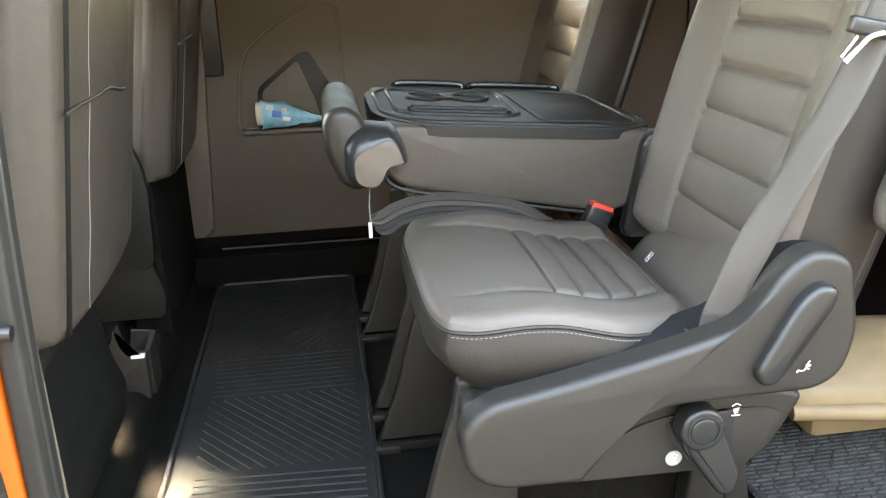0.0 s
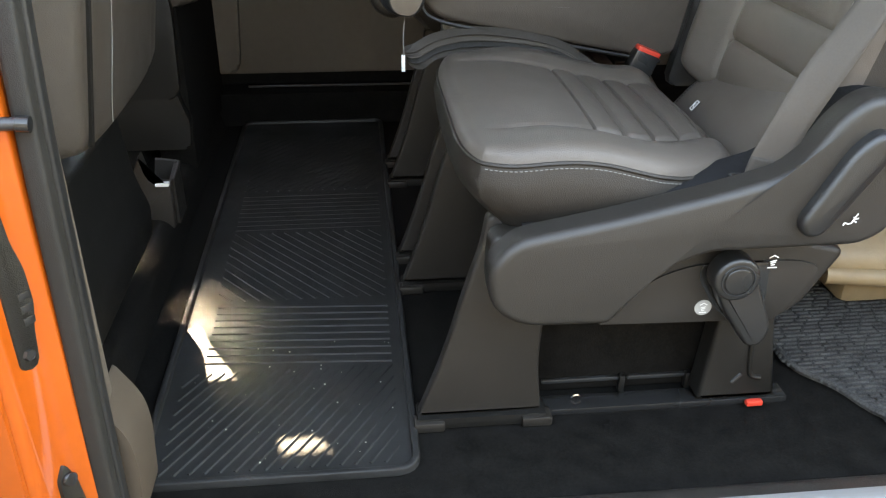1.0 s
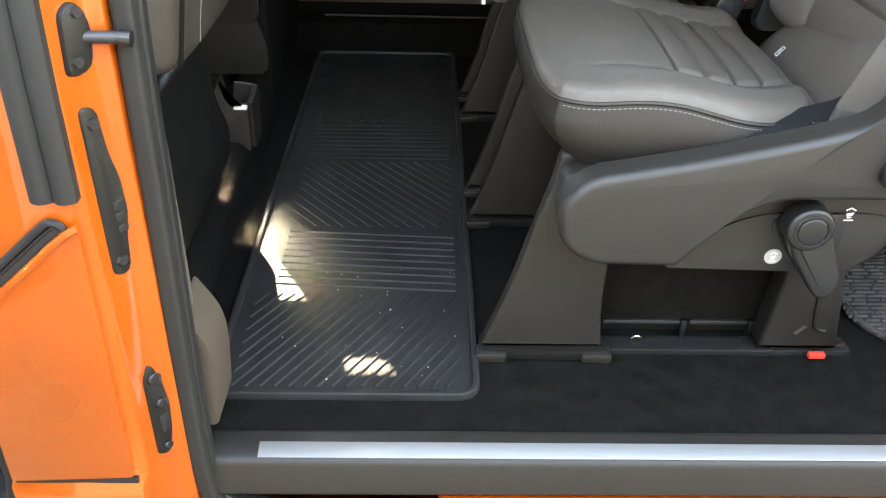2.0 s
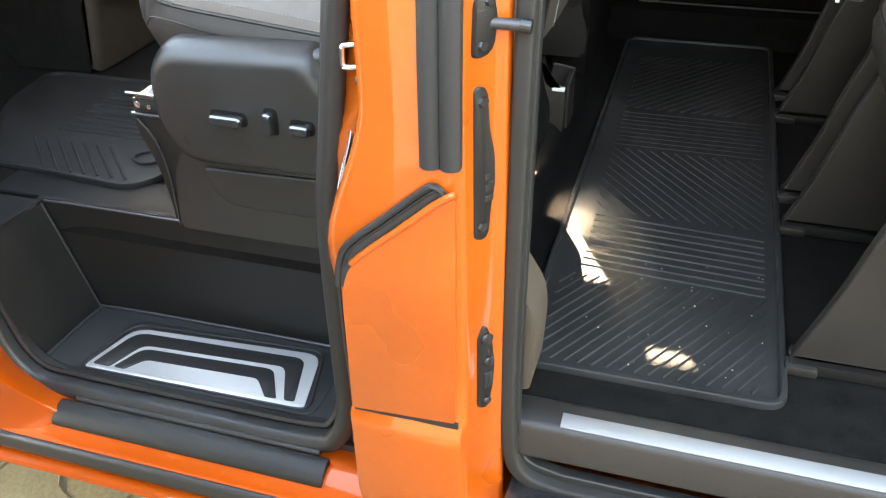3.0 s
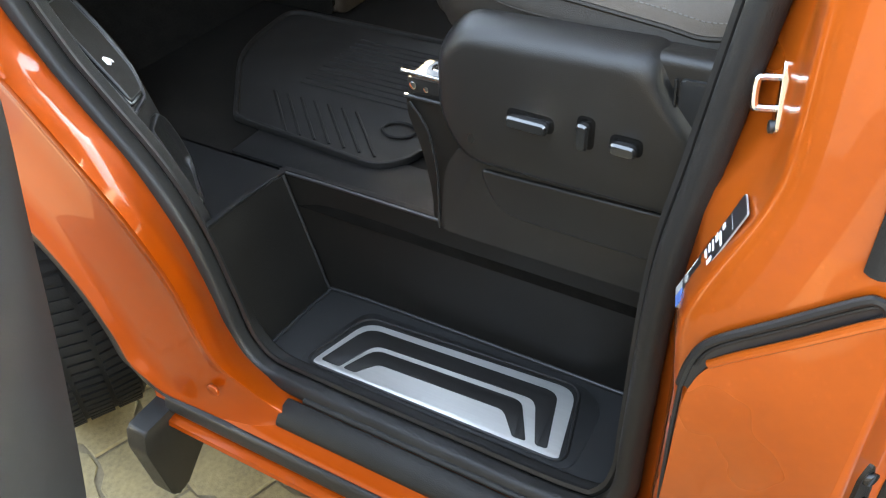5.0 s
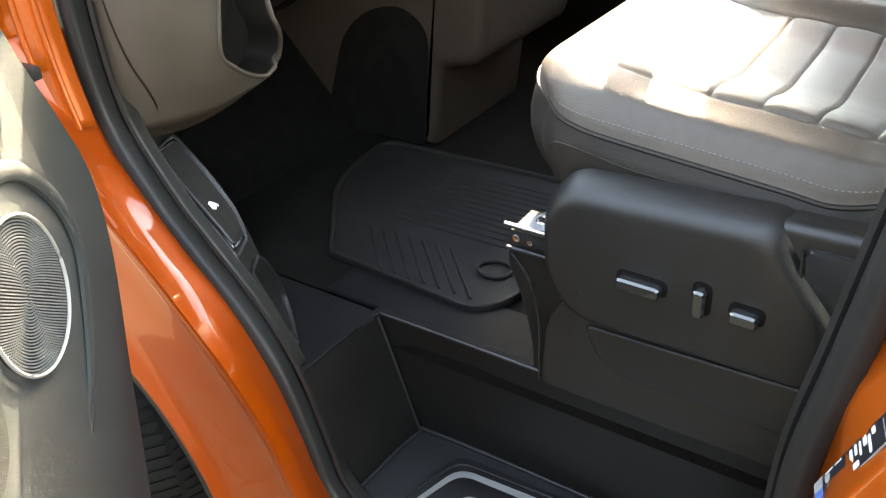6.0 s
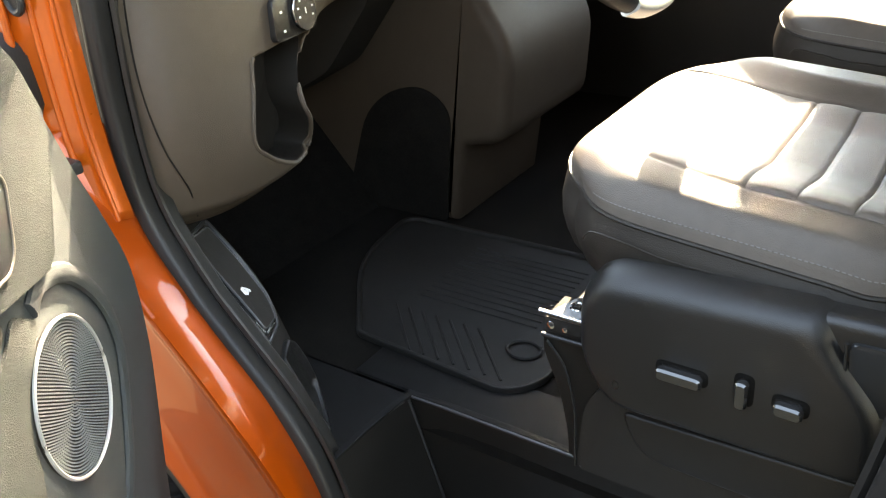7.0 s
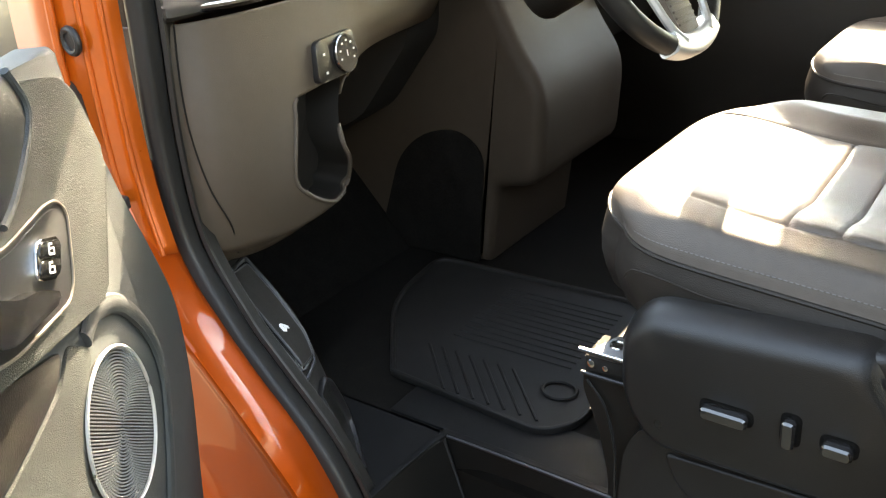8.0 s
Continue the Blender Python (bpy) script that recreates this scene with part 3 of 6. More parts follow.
    low = part("catch", prism(rpoly([(0.878, 0.628), (0.896, 0.622), (0.905, 0.66), (0.908, 0.70), (0.902, 0.745), (0.890, 0.775), (0.878, 0.755)], 0.006), 'x', -0.612, -0.598, 0.002), TRAY, van, "black steel door catch")
    for y, z, r in ((0.889, 0.752, 0.009), (0.893, 0.710, 0.008), (0.890, 0.638, 0.006)):
        part("bolt", disc((-0.595, y, z), r, 0.008, 'x', 12, 0.001), GLOSS, low)
    part("catch_slot", box((-0.599, 0.887, 0.660), (-0.5955, 0.901, 0.690), 0.001), GLOSS, low)
    def lay(ob):
        for o in [ob] + list(ob.children):
            if o.name.startswith(("guide_pin", "pin_tip")):
                continue
            for v in o.data.vertices:
                y = 0.8795 + (v.co.y - 0.889) * 0.80
                v.co.x = -0.6085 + 0.64 * (y - 0.8795) + (v.co.x + 0.606) * 0.75
                v.co.y = y - (v.co.x + 0.6085) * 0.1
    for ob in (pin, long, low):
        lay(ob)
    # seal of the side opening, and the trims inside the pillar
    pts = [(-0.547, 1.78), (-0.560, 1.45), (-0.567, 1.20), (-0.572, 0.94), (-0.576, 0.70), (-0.574, 0.54), (-0.558, 0.47), (-0.51, 0.445), (-0.40, 0.44), (0.2, 0.44), (1.0, 0.44)]
    path = spline([(x, 0.918 + 0.1 * max(0, z - 1.25), z) for x, z in pts], 6)
    part("side_seal", sweep(path, rpoly([(-0.011, -0.014), (0.011, -0.014), (0.011, 0.014), (-0.011, 0.014)], 0.006), up=(0, -1, 0)), GREYSEAL, van, "grey flocked seal of the side opening")
    part("side_seal_lip", sweep([p + Vector((0.007 if p.z > 0.47 else 0, 0.016, 0.016 if p.z < 0.5 else 0)) for p in path], rpoly([(-0.008, -0.010), (0.008, -0.010), (0.008, 0.010), (-0.008, 0.010)], 0.004), up=(0, -1, 0)), RUBBER, van)
    trim = rpoly([(-0.585, 0.60), (-0.553, 0.60), (-0.547, 0.70), (-0.552, 0.745), (-0.585, 0.800)], [0.004, 0.01, 0.02, 0.03, 0.01])
    part("lower_pillar_trim", prism(trim, 'y', 0.955, 1.045, 0.012, 3), DASHTRIM, van, "warm grey plastic lower pillar trim")
    cover = [(-0.70, 0.96), (-0.60, 0.955), (-0.574, 0.968), (-0.576, 1.01), (-0.62, 1.035), (-0.70, 1.035)]
    bm = prism(rpoly(cover, 0.012), 'z', 0.78, 1.80, 0.0)
    part("pillar_cover", bm, TRIM, van, "warm grey plastic pillar trim")
    # pillar core, hidden
    part("pillar_core", box((-0.735, 0.915, 0.30), (-0.63, 0.955, 1.78)), PLASTIC, van, smooth=False)


def build_floor():
    part("floor_corner", box((-2.45, 0.968, 0.58), (-1.582, 1.156, 0.668)), FLOORPLASTIC, van, "black plastic floor corner", smooth=False)
    part("cab_floor", box((-2.45, 1.152, 0.60), (-0.79, 2.74, 0.668)), CARPET, van, "black carpeted cab floor", smooth=False)
    part("floor_carpet", box((-0.80, 0.984, 0.50), (2.5, 2.70, 0.552)), CARPET, van, "black carpeted cabin floor", smooth=False)
    riser = [(-0.655, 0.550), (-0.668, 0.600), (-0.690, 0.622), (-0.80, 0.628), (-0.80, 0.550)]
    part("riser", prism(rpoly(riser, [0.0, 0.04, 0.03, 0, 0]), 'y', 1.04, 2.62), CARPET, van, "black carpeted riser behind the front seats")
    # entry plate of the side opening
    prof = rpoly([(0.990, 0.548), (0.988, 0.560), (0.978, 0.5625), (0.956, 0.562), (0.930, 0.5555), (0.916, 0.500), (0.925, 0.495), (0.955, 0.50), (0.985, 0.53)], [0.002, 0.004, 0, 0.006, 0.01, 0.006, 0.004, 0, 0])
    part("entry_plate", prism(prof, 'x', -0.578, 1.0), BASE, van, "dark grained plastic entry plate")
    part("entry_strip", prism(rpoly([(0.934, 0.5565), (0.959, 0.5628), (0.959, 0.5648), (0.934, 0.5588)], 0.0006), 'x', -0.50, 0.95, 0.001), STRIPMETAL, van, "brushed steel strip on the entry plate")
    part("entry_edge", box((-0.24, 0.905, 0.483), (1.0, 0.93, 0.494), 0.003), PAINT, van, "orange body edge under the entry plate")
    part("rail_channel", box((-0.57, 0.87, 0.405), (1.0, 0.96, 0.445), 0.006), GLOSS, van, "gloss black lower rail channel")
    # step well of the front door
    top_b = spline([(-1.578, 0.955, 0.670), (-1.577, 1.05, 0.670), (-1.568, 1.135, 0.670), (-1.54, 1.148, 0.670), (-1.2, 1.148, 0.670), (-0.80, 1.148, 0.670)], 8)
    low_b = spline([(-1.535, 0.955, 0.408), (-1.533, 1.05, 0.408), (-1.525, 1.155, 0.408), (-1.50, 1.174, 0.408), (-1.2, 1.180, 0.408), (-0.80, 1.180, 0.408)], 8)
    lines = []
    for f in (0, 0.02, 0.3, 0.6, 0.9, 0.97, 1.0):
        lines.append([a * (1 - f) + b * f for a, b in zip(top_b, low_b)])
    lines.append([p + Vector((0, 0, -0.012)) for p in low_b])
    part("step_wall", loft(lines), TRAY, van, "black plastic step well", solid=0.004, angle=60)
    rim = [p + Vector((0, 0.004, 0.004)) for p in top_b]
    part("step_rim", sweep(rim, rpoly([(-0.006, -0.003), (0.006, -0.003), (0.006, 0.003), (-0.006, 0.003)], 0.002)), FLOORPLASTIC, van, "matt rim of the step well")
    # beads paler and glossier than the wall draw the highlights along its edges
    part("step_edge", tube([p + Vector((0.003 if i < 16 else 0, -0.003 if i > 12 else 0, 0.003)) for i, p in enumerate(top_b)], 0.0028, n=10), TRAYTOP, van, "rounded glossy edge of the step well")
    part("step_corner", tube(spline([top_b[18] + Vector((0.004, -0.004, 0)), top_b[18].lerp(low_b[18], 0.5) + Vector((0.003, -0.003, 0)), low_b[18] + Vector((0.003, -0.003, 0))], 6), 0.0030, up=(1, 0, 0), n=10), TRAYTOP, van, "rounded corner of the step well")
    part("step_fillet", tube([p + Vector((0.004, -0.004, -0.004)) for p in low_b], 0.0040, n=10), TRAYTOP, van, "rounded foot of the step well")
    part("step_floor", box((-1.55, 0.945, 0.385), (-0.80, 1.19, 0.401)), STEPFLOOR, van, "black plastic step floor", smooth=False)
    part("step_end", box((-0.862, 0.95, 0.40), (-0.80, 1.18, 0.67), 0.008), TRAY, van)
    part("floor_edge", box((-1.70, 1.158, 0.655), (-0.80, 1.262, 0.6735), 0.004), FLOORPLASTIC, van, "black plastic floor edge beside the step")
    # step plate: brushed steel with raised black rubber treads
    part("step_surround", prism(rpoly([(-1.470, 0.984), (-1.425, 1.150), (-0.995, 1.166), (-0.950, 1.13), (-0.950, 0.990)], 0.03), 'z', 0.400, 0.4025, 0.001), STEPFLOOR, van, "raised field of the step floor")
    edge = rpoly([(-1.456, 0.990), (-1.416, 1.134), (-1.000, 1.158), (-0.962, 1.000)], 0.03, 6)
    part("plate_border", tube([Vector((x, y, 0.4035)) for x, y in edge], 0.0028, n=8, closed=True), RUBBER, van, "raised black border round the step plate")
    plate = part("step_plate", prism(rpoly([(-1.440, 0.993), (-1.406, 1.122), (-1.004, 1.147), (-0.974, 1.000)], [0.012, 0.03, 0.03, 0.012], 6), 'z', 0.4020, 0.4045, 0.0008), METAL, van, "brushed steel step plate with raised black treads")
    arm = [(-1.426, 1.0045), (-1.395, 1.1090), (-1.028, 1.1270), (-0.998, 1.0140), (-1.0185, 1.0125), (-1.056, 1.0960), (-1.360, 1.0780), (-1.388, 1.0055)]
    part("tread", prism(rpoly(arm, [0.004, 0.026, 0.020, 0.005, 0.005, 0.016, 0.018, 0.004], 5), 'z', 0.4040, 0.4062, 0.0012), RUBBER, plate, "raised black rubber tread")
    arm = [(-1.380, 1.0060), (-1.353, 1.0680), (-1.074, 1.0830), (-1.034, 1.0120), (-1.057, 1.0105), (-1.093, 1.0520), (-1.330, 1.0410), (-1.356, 1.0060)]
    part("tread", prism(rpoly(arm, [0.004, 0.016, 0.014, 0.004, 0.004, 0.010, 0.010, 0.004], 5), 'z', 0.4040, 0.4062, 0.0012), RUBBER, plate, "raised black rubber tread")


def build_shell():
    """Roof, far side, rear and screen, which close the cabin."""
    part("roof", box((-1.575, 1.00, 1.90), (2.6, 2.78, 1.95), 0.02), PAINT, van, "orange roof")
    tagged(part("ceiling", box((-1.56, 1.02, 1.872), (2.58, 2.76, 1.896)), HEADLINER), "grey headliner", "ceiling", kind="structure")
    part("roof_rail", box((-1.58, 0.955, 1.80), (2.6, 1.05, 1.93), 0.02), PAINT, van)
    part("roof_rail", box((-1.58, 2.72, 1.745), (2.6, 2.80, 1.93), 0.02), PAINT, van)
    part("far_wall", box((-2.5, 2.78, 0.30), (2.6, 2.86, 1.22), 0.01), PAINT, van, "orange far side of the body")
    part("far_pillar", prism([(-2.35, 1.20), (-2.25, 1.20), (-1.55, 1.90), (-1.63, 1.93)], 'y', 2.72, 2.80), PLASTIC, van, smooth=False)
    part("near_pillar", prism([(-2.35, 1.25), (-2.22, 1.25), (-1.83, 1.592), (-1.72, 1.625), (-1.50, 1.77), (-1.50, 1.93), (-1.63, 1.93)], 'y', 0.96, 1.03), PLASTIC, van, smooth=False)
    # added panel, outlined to cast the shadow on the door's hinge side
    part("sail_panel", prism([(-1.97, 1.445), (-1.766, 1.445), (-1.785, 1.50), (-1.80, 1.60), (-1.83, 1.60), (-1.97, 1.48)], 'y', 0.957, 0.985), PLASTIC, van, "black panel below the pillar, added to shade the door", smooth=False)
    part("far_pillar", box((-0.72, 2.72, 1.20), (-0.52, 2.80, 1.78), 0.01), PLASTIC, van)
    part("far_pillar", box((0.95, 2.72, 1.20), (1.10, 2.80, 1.78), 0.01), PLASTIC, van)
    part("near_side", box((1.0, 0.84, 0.30), (2.6, 0.98, 1.90), 0.01), PAINT, van, "orange rear side of the body")
    part("tailgate", box((2.55, 0.90, 0.30), (2.62, 2.80, 1.90), 0.01), PAINT, van, "orange tailgate")
    part("bulkhead", box((-2.52, 0.96, 0.45), (-2.46, 2.80, 1.20)), CARPET, van, "black lined bulkhead ahead of the footwells", smooth=False)
    part("under_tray", box((-1.62, 1.05, 0.30), (2.55, 2.78, 0.36)), TRAY, van, smooth=False)
    for x0, x1 in ((-1.45, -0.72),):
        w = part("side_window", box((x0, 2.752, 1.215), (x1, 2.757, 1.75)), CLEAR, van, "clear side window", smooth=False)
        w.visible_shadow = False
    for x0, x1 in ((-0.52, 0.95), (1.10, 2.5)):
        part("side_window", box((x0, 2.752, 1.465), (x1, 2.757, 1.75)), TINT, van, "dark tinted rear side window", smooth=False)
    w = part("windscreen", prism([(-2.36, 1.26), (-2.352, 1.26), (-1.572, 1.912), (-1.582, 1.915)], 'y', 1.03, 2.72), CLEAR, van, "clear windscreen", smooth=False)
    w.visible_shadow = False
    # far trim with the door's pocket
    part("far_trim", box((-0.70, 2.735, 0.688), (2.5, 2.78, 1.47), 0.01), TRIM, van, "warm grey plastic trim of the far side")
    part("far_cab_trim", box((-2.46, 2.735, 0.60), (-0.74, 2.78, 1.26), 0.01), BASE, van, "dark trim of the far front door")
    part("far_sill", box((-0.80, 2.64, 0.50), (2.5, 2.775, 0.655), 0.012), CARPET, van, "black carpeted sill of the far side")
    part("sill_lip", tube([(-0.585, 2.700, 0.660), (-0.10, 2.700, 0.658), (0.4, 2.700, 0.658)], 0.004, n=8), BASE, van, "lip along the far sill")
    part("far_wall_foot", box((-0.82, 2.742, 0.60), (2.5, 2.778, 0.70)), CARPET, van, "black carpeted foot of the far wall", smooth=False)
    part("far_pillar_trim", prism(rpoly([(-0.83, 0.712), (-0.605, 0.705), (-0.572, 1.25), (-0.56, 1.75), (-0.70, 1.75), (-0.76, 1.2)], [0.02, 0.03, 0.02, 0.02, 0.02, 0.02]), 'y', 2.69, 2.76, 0.012), TRIM, van, "warm grey far pillar trim")


def build_nose():
    """Bonnet, front panel, bumper and the far front fender, which close the front."""
    hood = [(-3.02, 0.62), (-3.00, 0.92), (-2.93, 1.02), (-2.36, 1.255), (-2.36, 1.20), (-2.50, 1.10), (-2.90, 0.90), (-2.95, 0.62)]
    part("bonnet", prism(rpoly(hood, [0.02, 0.06, 0.06, 0.01, 0, 0.05, 0.05, 0]), 'y', 0.90, 2.80, 0.03, 3), PAINT, van, "orange bonnet")
    part("front_bumper", prism(rpoly([(-3.04, 0.32), (-3.08, 0.45), (-3.03, 0.64), (-2.90, 0.64), (-2.90, 0.32)], 0.03), 'y', 0.90, 2.80, 0.04, 3), TRAY, van, "black front bumper")
    for y in (0.875, 2.79):
        part("front_fender", prism(rpoly([(-2.98, 0.62), (-2.97, 0.90), (-2.90, 1.00), (-2.42, 1.20), (-2.42, 0.74), (-2.55, 0.60), (-2.63, 0.40), (-2.64, 0.33), (-2.96, 0.33)], [0.02, 0.05, 0.05, 0.02, 0.03, 0.05, 0.03, 0, 0.03]), 'y', y, y + 0.035, 0.008), PAINT, van, "orange front fender")


def wheel():
    w = part("wheel", bmesh.new(), TYRE, van, "black tyre on a grey alloy wheel")
    c = Vector((-2.16, 0, 0.33))
    prof = [(0.225, 0.90), (0.25, 0.878), (0.29, 0.868), (0.312, 0.873), (0.326, 0.884), (0.33, 0.90), (0.331, 1.04), (0.326, 1.062), (0.31, 1.075), (0.25, 1.075), (0.225, 1.05)]
    bm = bmesh.new()
    n = 72
    rings = [[bm.verts.new((c.x + r * math.cos(i * math.tau / n), y, c.z + r * math.sin(i * math.tau / n))) for r, y in prof] for i in range(n)]
    for i in range(n):
        for j in range(len(prof) - 1):
            bm.faces.new((rings[i][j], rings[i][j + 1], rings[(i + 1) % n][j + 1], rings[(i + 1) % n][j]))
    part("tyre", bm, TYRE, w)
    bm = bmesh.new()
    for i in range(90):
        a = i * math.tau / 90
        for y0, y1, sk in ((0.885, 0.935, 0.02), (0.945, 0.995, -0.02), (1.005, 1.055, 0.02)):
            v = []
            for da, y, r in ((-0.022, y0, 0.3305), (0.022, y0, 0.3305), (0.022 + sk, y1, 0.3305), (-0.022 + sk, y1, 0.3305)):
                v.append((a + da, y, r))
            lo = [bm.verts.new((c.x + r * math.cos(b), y, c.z + r * math.sin(b))) for b, y, r in v]
            hi = [bm.verts.new((c.x + (r + 0.006) * math.cos(b), y, c.z + (r + 0.006) * math.sin(b))) for b, y, r in v]
            bm.faces.new(hi)
            for q in range(4):
                bm.faces.new((lo[q], lo[(q + 1) % 4], hi[(q + 1) % 4], hi[q]))
    part("tread", bm, TYRE, w, smooth=False)
    part("rim", disc((c.x, 0.97, c.z), 0.225, 0.12, 'y', 36, 0.01), ALLOY, w, "grey alloy rim")
    for o in w.children_recursive:
        o.data.transform(Matrix.Translation((-2.17, 0.985, 0)) @ Matrix.Rotation(radians(-27), 4, 'Z') @ Matrix.Translation((2.16, -0.97, 0)))
    flap = prism(rpoly([(0.775, 0.315), (0.765, 0.27), (0.785, 0.12), (0.815, 0.11), (0.95, 0.24), (0.95, 0.32)], [0.008, 0.01, 0.02, 0.02, 0.02, 0.005]), 'x', -1.70, -1.655, 0.008)
    part("mud_flap", flap, TRAY, van, "black plastic mud flap")


build_body()
build_b_pillar()
build_floor()
build_shell()
build_nose()
wheel()


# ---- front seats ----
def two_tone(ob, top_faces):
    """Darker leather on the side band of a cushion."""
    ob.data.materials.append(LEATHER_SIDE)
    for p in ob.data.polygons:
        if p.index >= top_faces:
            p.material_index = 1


def front_cushion_top(u, v):
    """Relief of a front seat cushion: side bolsters, a plain front and a fluted, dished middle."""
    far = v > 0
    back = step01(-0.95, -0.05, u)
    line = 0.76 - 0.24 * back if far else 0.66 + 0.10 * back
    z = 0.010 * (1 - u * u) * (1 - v * v) + 0.038 * max(0.0, (0.6 - u) / 1.6) - 0.012 * step01(0.4, 1.0, u)
    # the bolsters stand out of the dish behind the plain front
    z += (0.026 if far else 0.014) * step01(line, line + 0.20, abs(v)) * step01(-0.95, -0.45, u) * step01(1.02, 0.9, abs(v))
    z -= 0.014 * step01(-0.55, 0.3, u) * step01(line + 0.02, line - 0.30, abs(v))
    z += (0.018 * step01(-0.25, -0.62, v) * step01(-1.0, -0.66, v) * step01(-1.0, -0.75, u) - 0.014 * step01(-0.72, -1.0, v)) * step01(1.0, 0.6, u)
    z -= (0.0045 if far else 0.0022) * math.exp(-((abs(v) - line) / 0.013) ** 2) * step01(-0.95, -0.85, u)
    if u > -0.08 and abs(v) < line:
        for k in range(5):
            z -= 0.0034 * math.exp(-((u - (-0.06 + 0.225 * k)) / 0.009) ** 2)
        z += 0.0018 * abs(math.sin((u + 0.06) / 0.225 * math.pi)) if u > -0.06 else 0.0
    return z


def back_top(u, v):
    """Relief of a backrest: bolsters and cross flutes."""
    z = 0.012 * (1 - u * u) + 0.040 * step01(0.50, 0.98, abs(v)) * step01(1.0, 0.6, u)
    z -= 0.007 * math.exp(-((abs(v) - 0.56) / 0.025) ** 2)
    if abs(v) < 0.56:
        for k in range(7):
            z -= 0.0045 * math.exp(-((u - (-0.70 + 0.235 * k)) / 0.014) ** 2)
        z += 0.0042 * abs(math.sin((u + 0.70) / 0.235 * math.pi))
    return z


def front_seat(name, dy, label, switches=True):
    s = thing(name, label, "car seat")
    W, yc = (0.580, 1.4595) if switches else (0.545, 2.442)
    L, x0, zt = (0.572, -1.334, 1.070) if switches else (0.54, -1.302, 1.042)
    CR = 0.20 if switches else 0.15
    cu = part("cushion", placed(pad(L, W, front_cushion_top, 0.105, CR, 0.026, 0.12, 150, 190, 0.014), pose(x0, yc, zt + 0.015)), LEATHER, s, "dark grey leather cushion with cross flutes")
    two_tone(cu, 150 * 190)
    cm = pose(x0, yc, zt + 0.015)
    us = [-0.985 + 1.95 * i / 60 for i in range(61)]
    rim = pad_front(cm, L, W, front_cushion_top, CR, 0.026, [0.9 - 1.88 * i / 30 for i in range(31)], 0.002, 0.002) + pad_edge(cm, L, W, front_cushion_top, CR, 0.026, us, -1, 0.002, 0.002)
    part("piping", tube(rim, 0.0032, n=6), LEATHER_SIDE, cu, "dark piping")
    part("seam", stitches(pad_edge(cm, L, W, front_cushion_top, CR, 0.0122, us[4:], -0.985, 0.0, 0.0), w=0.0008), THREAD, cu, "pale stitched seam")
    side = []
    for x, dz in ((-1.246, -0.026), (-1.241, -0.018), (-1.228, -0.012), (-1.18, -0.018), (-1.135, -0.027), (-1.08, -0.031), (-0.98, -0.033), (-0.86, -0.036)):
        u = (x - x0) / (L / 2) - 1
        side.append(Vector((x, yc - W / 2 * (1 - CR * u ** 6) - 0.0132, zt - 0.002 + dz)))
    part("side_seam", tube(spline(side, 6), 0.0016, up=(0, 1, 0), n=6), LEATHER_SIDE, cu, "welted seam across the cushion's side")
    part("under_cushion", box((x0 + 0.10, yc - W / 2 + 0.012, zt - 0.13), (x0 + L, yc + W / 2 - 0.012, zt - 0.085), 0.012), LEATHER_SIDE, s, "charcoal leather skirt")
    if switches:
        # plastic side shield with its switches; it rolls over at the top and ends at a slanted rear edge
        rear = rpoly([(-1.186, 0.822), (-1.232, 0.895), (-1.230, 0.995), (-1.192, 1.038), (-0.928, 1.046), (-0.905, 1.000), (-0.850, 0.932), (-0.848, 0.824)], [0.035, 0.05, 0.035, 0.035, 0.02, 0.03, 0.03, 0.03], 6)
        front = rpoly([(-1.176, 0.848), (-1.209, 0.900), (-1.207, 0.972), (-1.182, 1.004), (-0.958, 1.012), (-0.930, 0.982), (-0.878, 0.926), (-0.876, 0.844)], [0.030, 0.04, 0.025, 0.025, 0.02, 0.03, 0.03, 0.02], 6)
        shield = part("side_shield", dished(rear, front, 'y', 1.0955 + dy, 1.146 + dy, 9, 0.0015), PLASTIC, s, "charcoal plastic side shield", angle=70)
        part("rear_shield", slab(rpoly([(-1.00, 0.826), (-1.00, 0.99), (-0.94, 1.040), (-0.735, 1.042), (-0.735, 0.826)], 0.014), 'y', 1.1150 + dy, 1.150 + dy, 0.014, 5), PLASTIC, s, "recessed rear end of the shield", angle=60)
        part("rear_cap", prism(rpoly([(-0.905, 1.016), (-0.900, 0.962), (-0.876, 0.930), (-0.74, 0.930), (-0.74, 1.020)], 0.008), 'y', 1.1095 + dy, 1.130 + dy, 0.003), TRAYTOP, s, "plastic end cap of the shield")
        part("cap_gap", tube(spline([(-0.908, 1.108 + dy, 1.016), (-0.904, 1.108 + dy, 0.965), (-0.893, 1.108 + dy, 0.945), (-0.878, 1.108 + dy, 0.926)], 5), 0.0022, up=(0, 1, 0), n=6), GLOSS, s, "dark joint beside the end cap")
        part("panel_joint", tube(spline([(-1.292, 1.139 + dy, 0.880), (-1.262, 1.136 + dy, 0.84), (-1.246, 1.131 + dy, 0.78), (-1.244, 1.128 + dy, 0.72), (-1.244, 1.128 + dy, 0.676)], 6), 0.0024, up=(0, 1, 0), n=6), GLOSS, s, "dark joint of the seat base")
        part("lower_panel", prism(rpoly([(-1.240, 0.676), (-1.228, 0.80), (-1.190, 0.855), (-0.74, 0.855), (-0.74, 0.676)], [0.008, 0.04, 0.03, 0.01, 0.01]), 'y', 1.124 + dy, 1.16 + dy, 0.010, 3), PLASTIC, s, "dark lower seat panel")
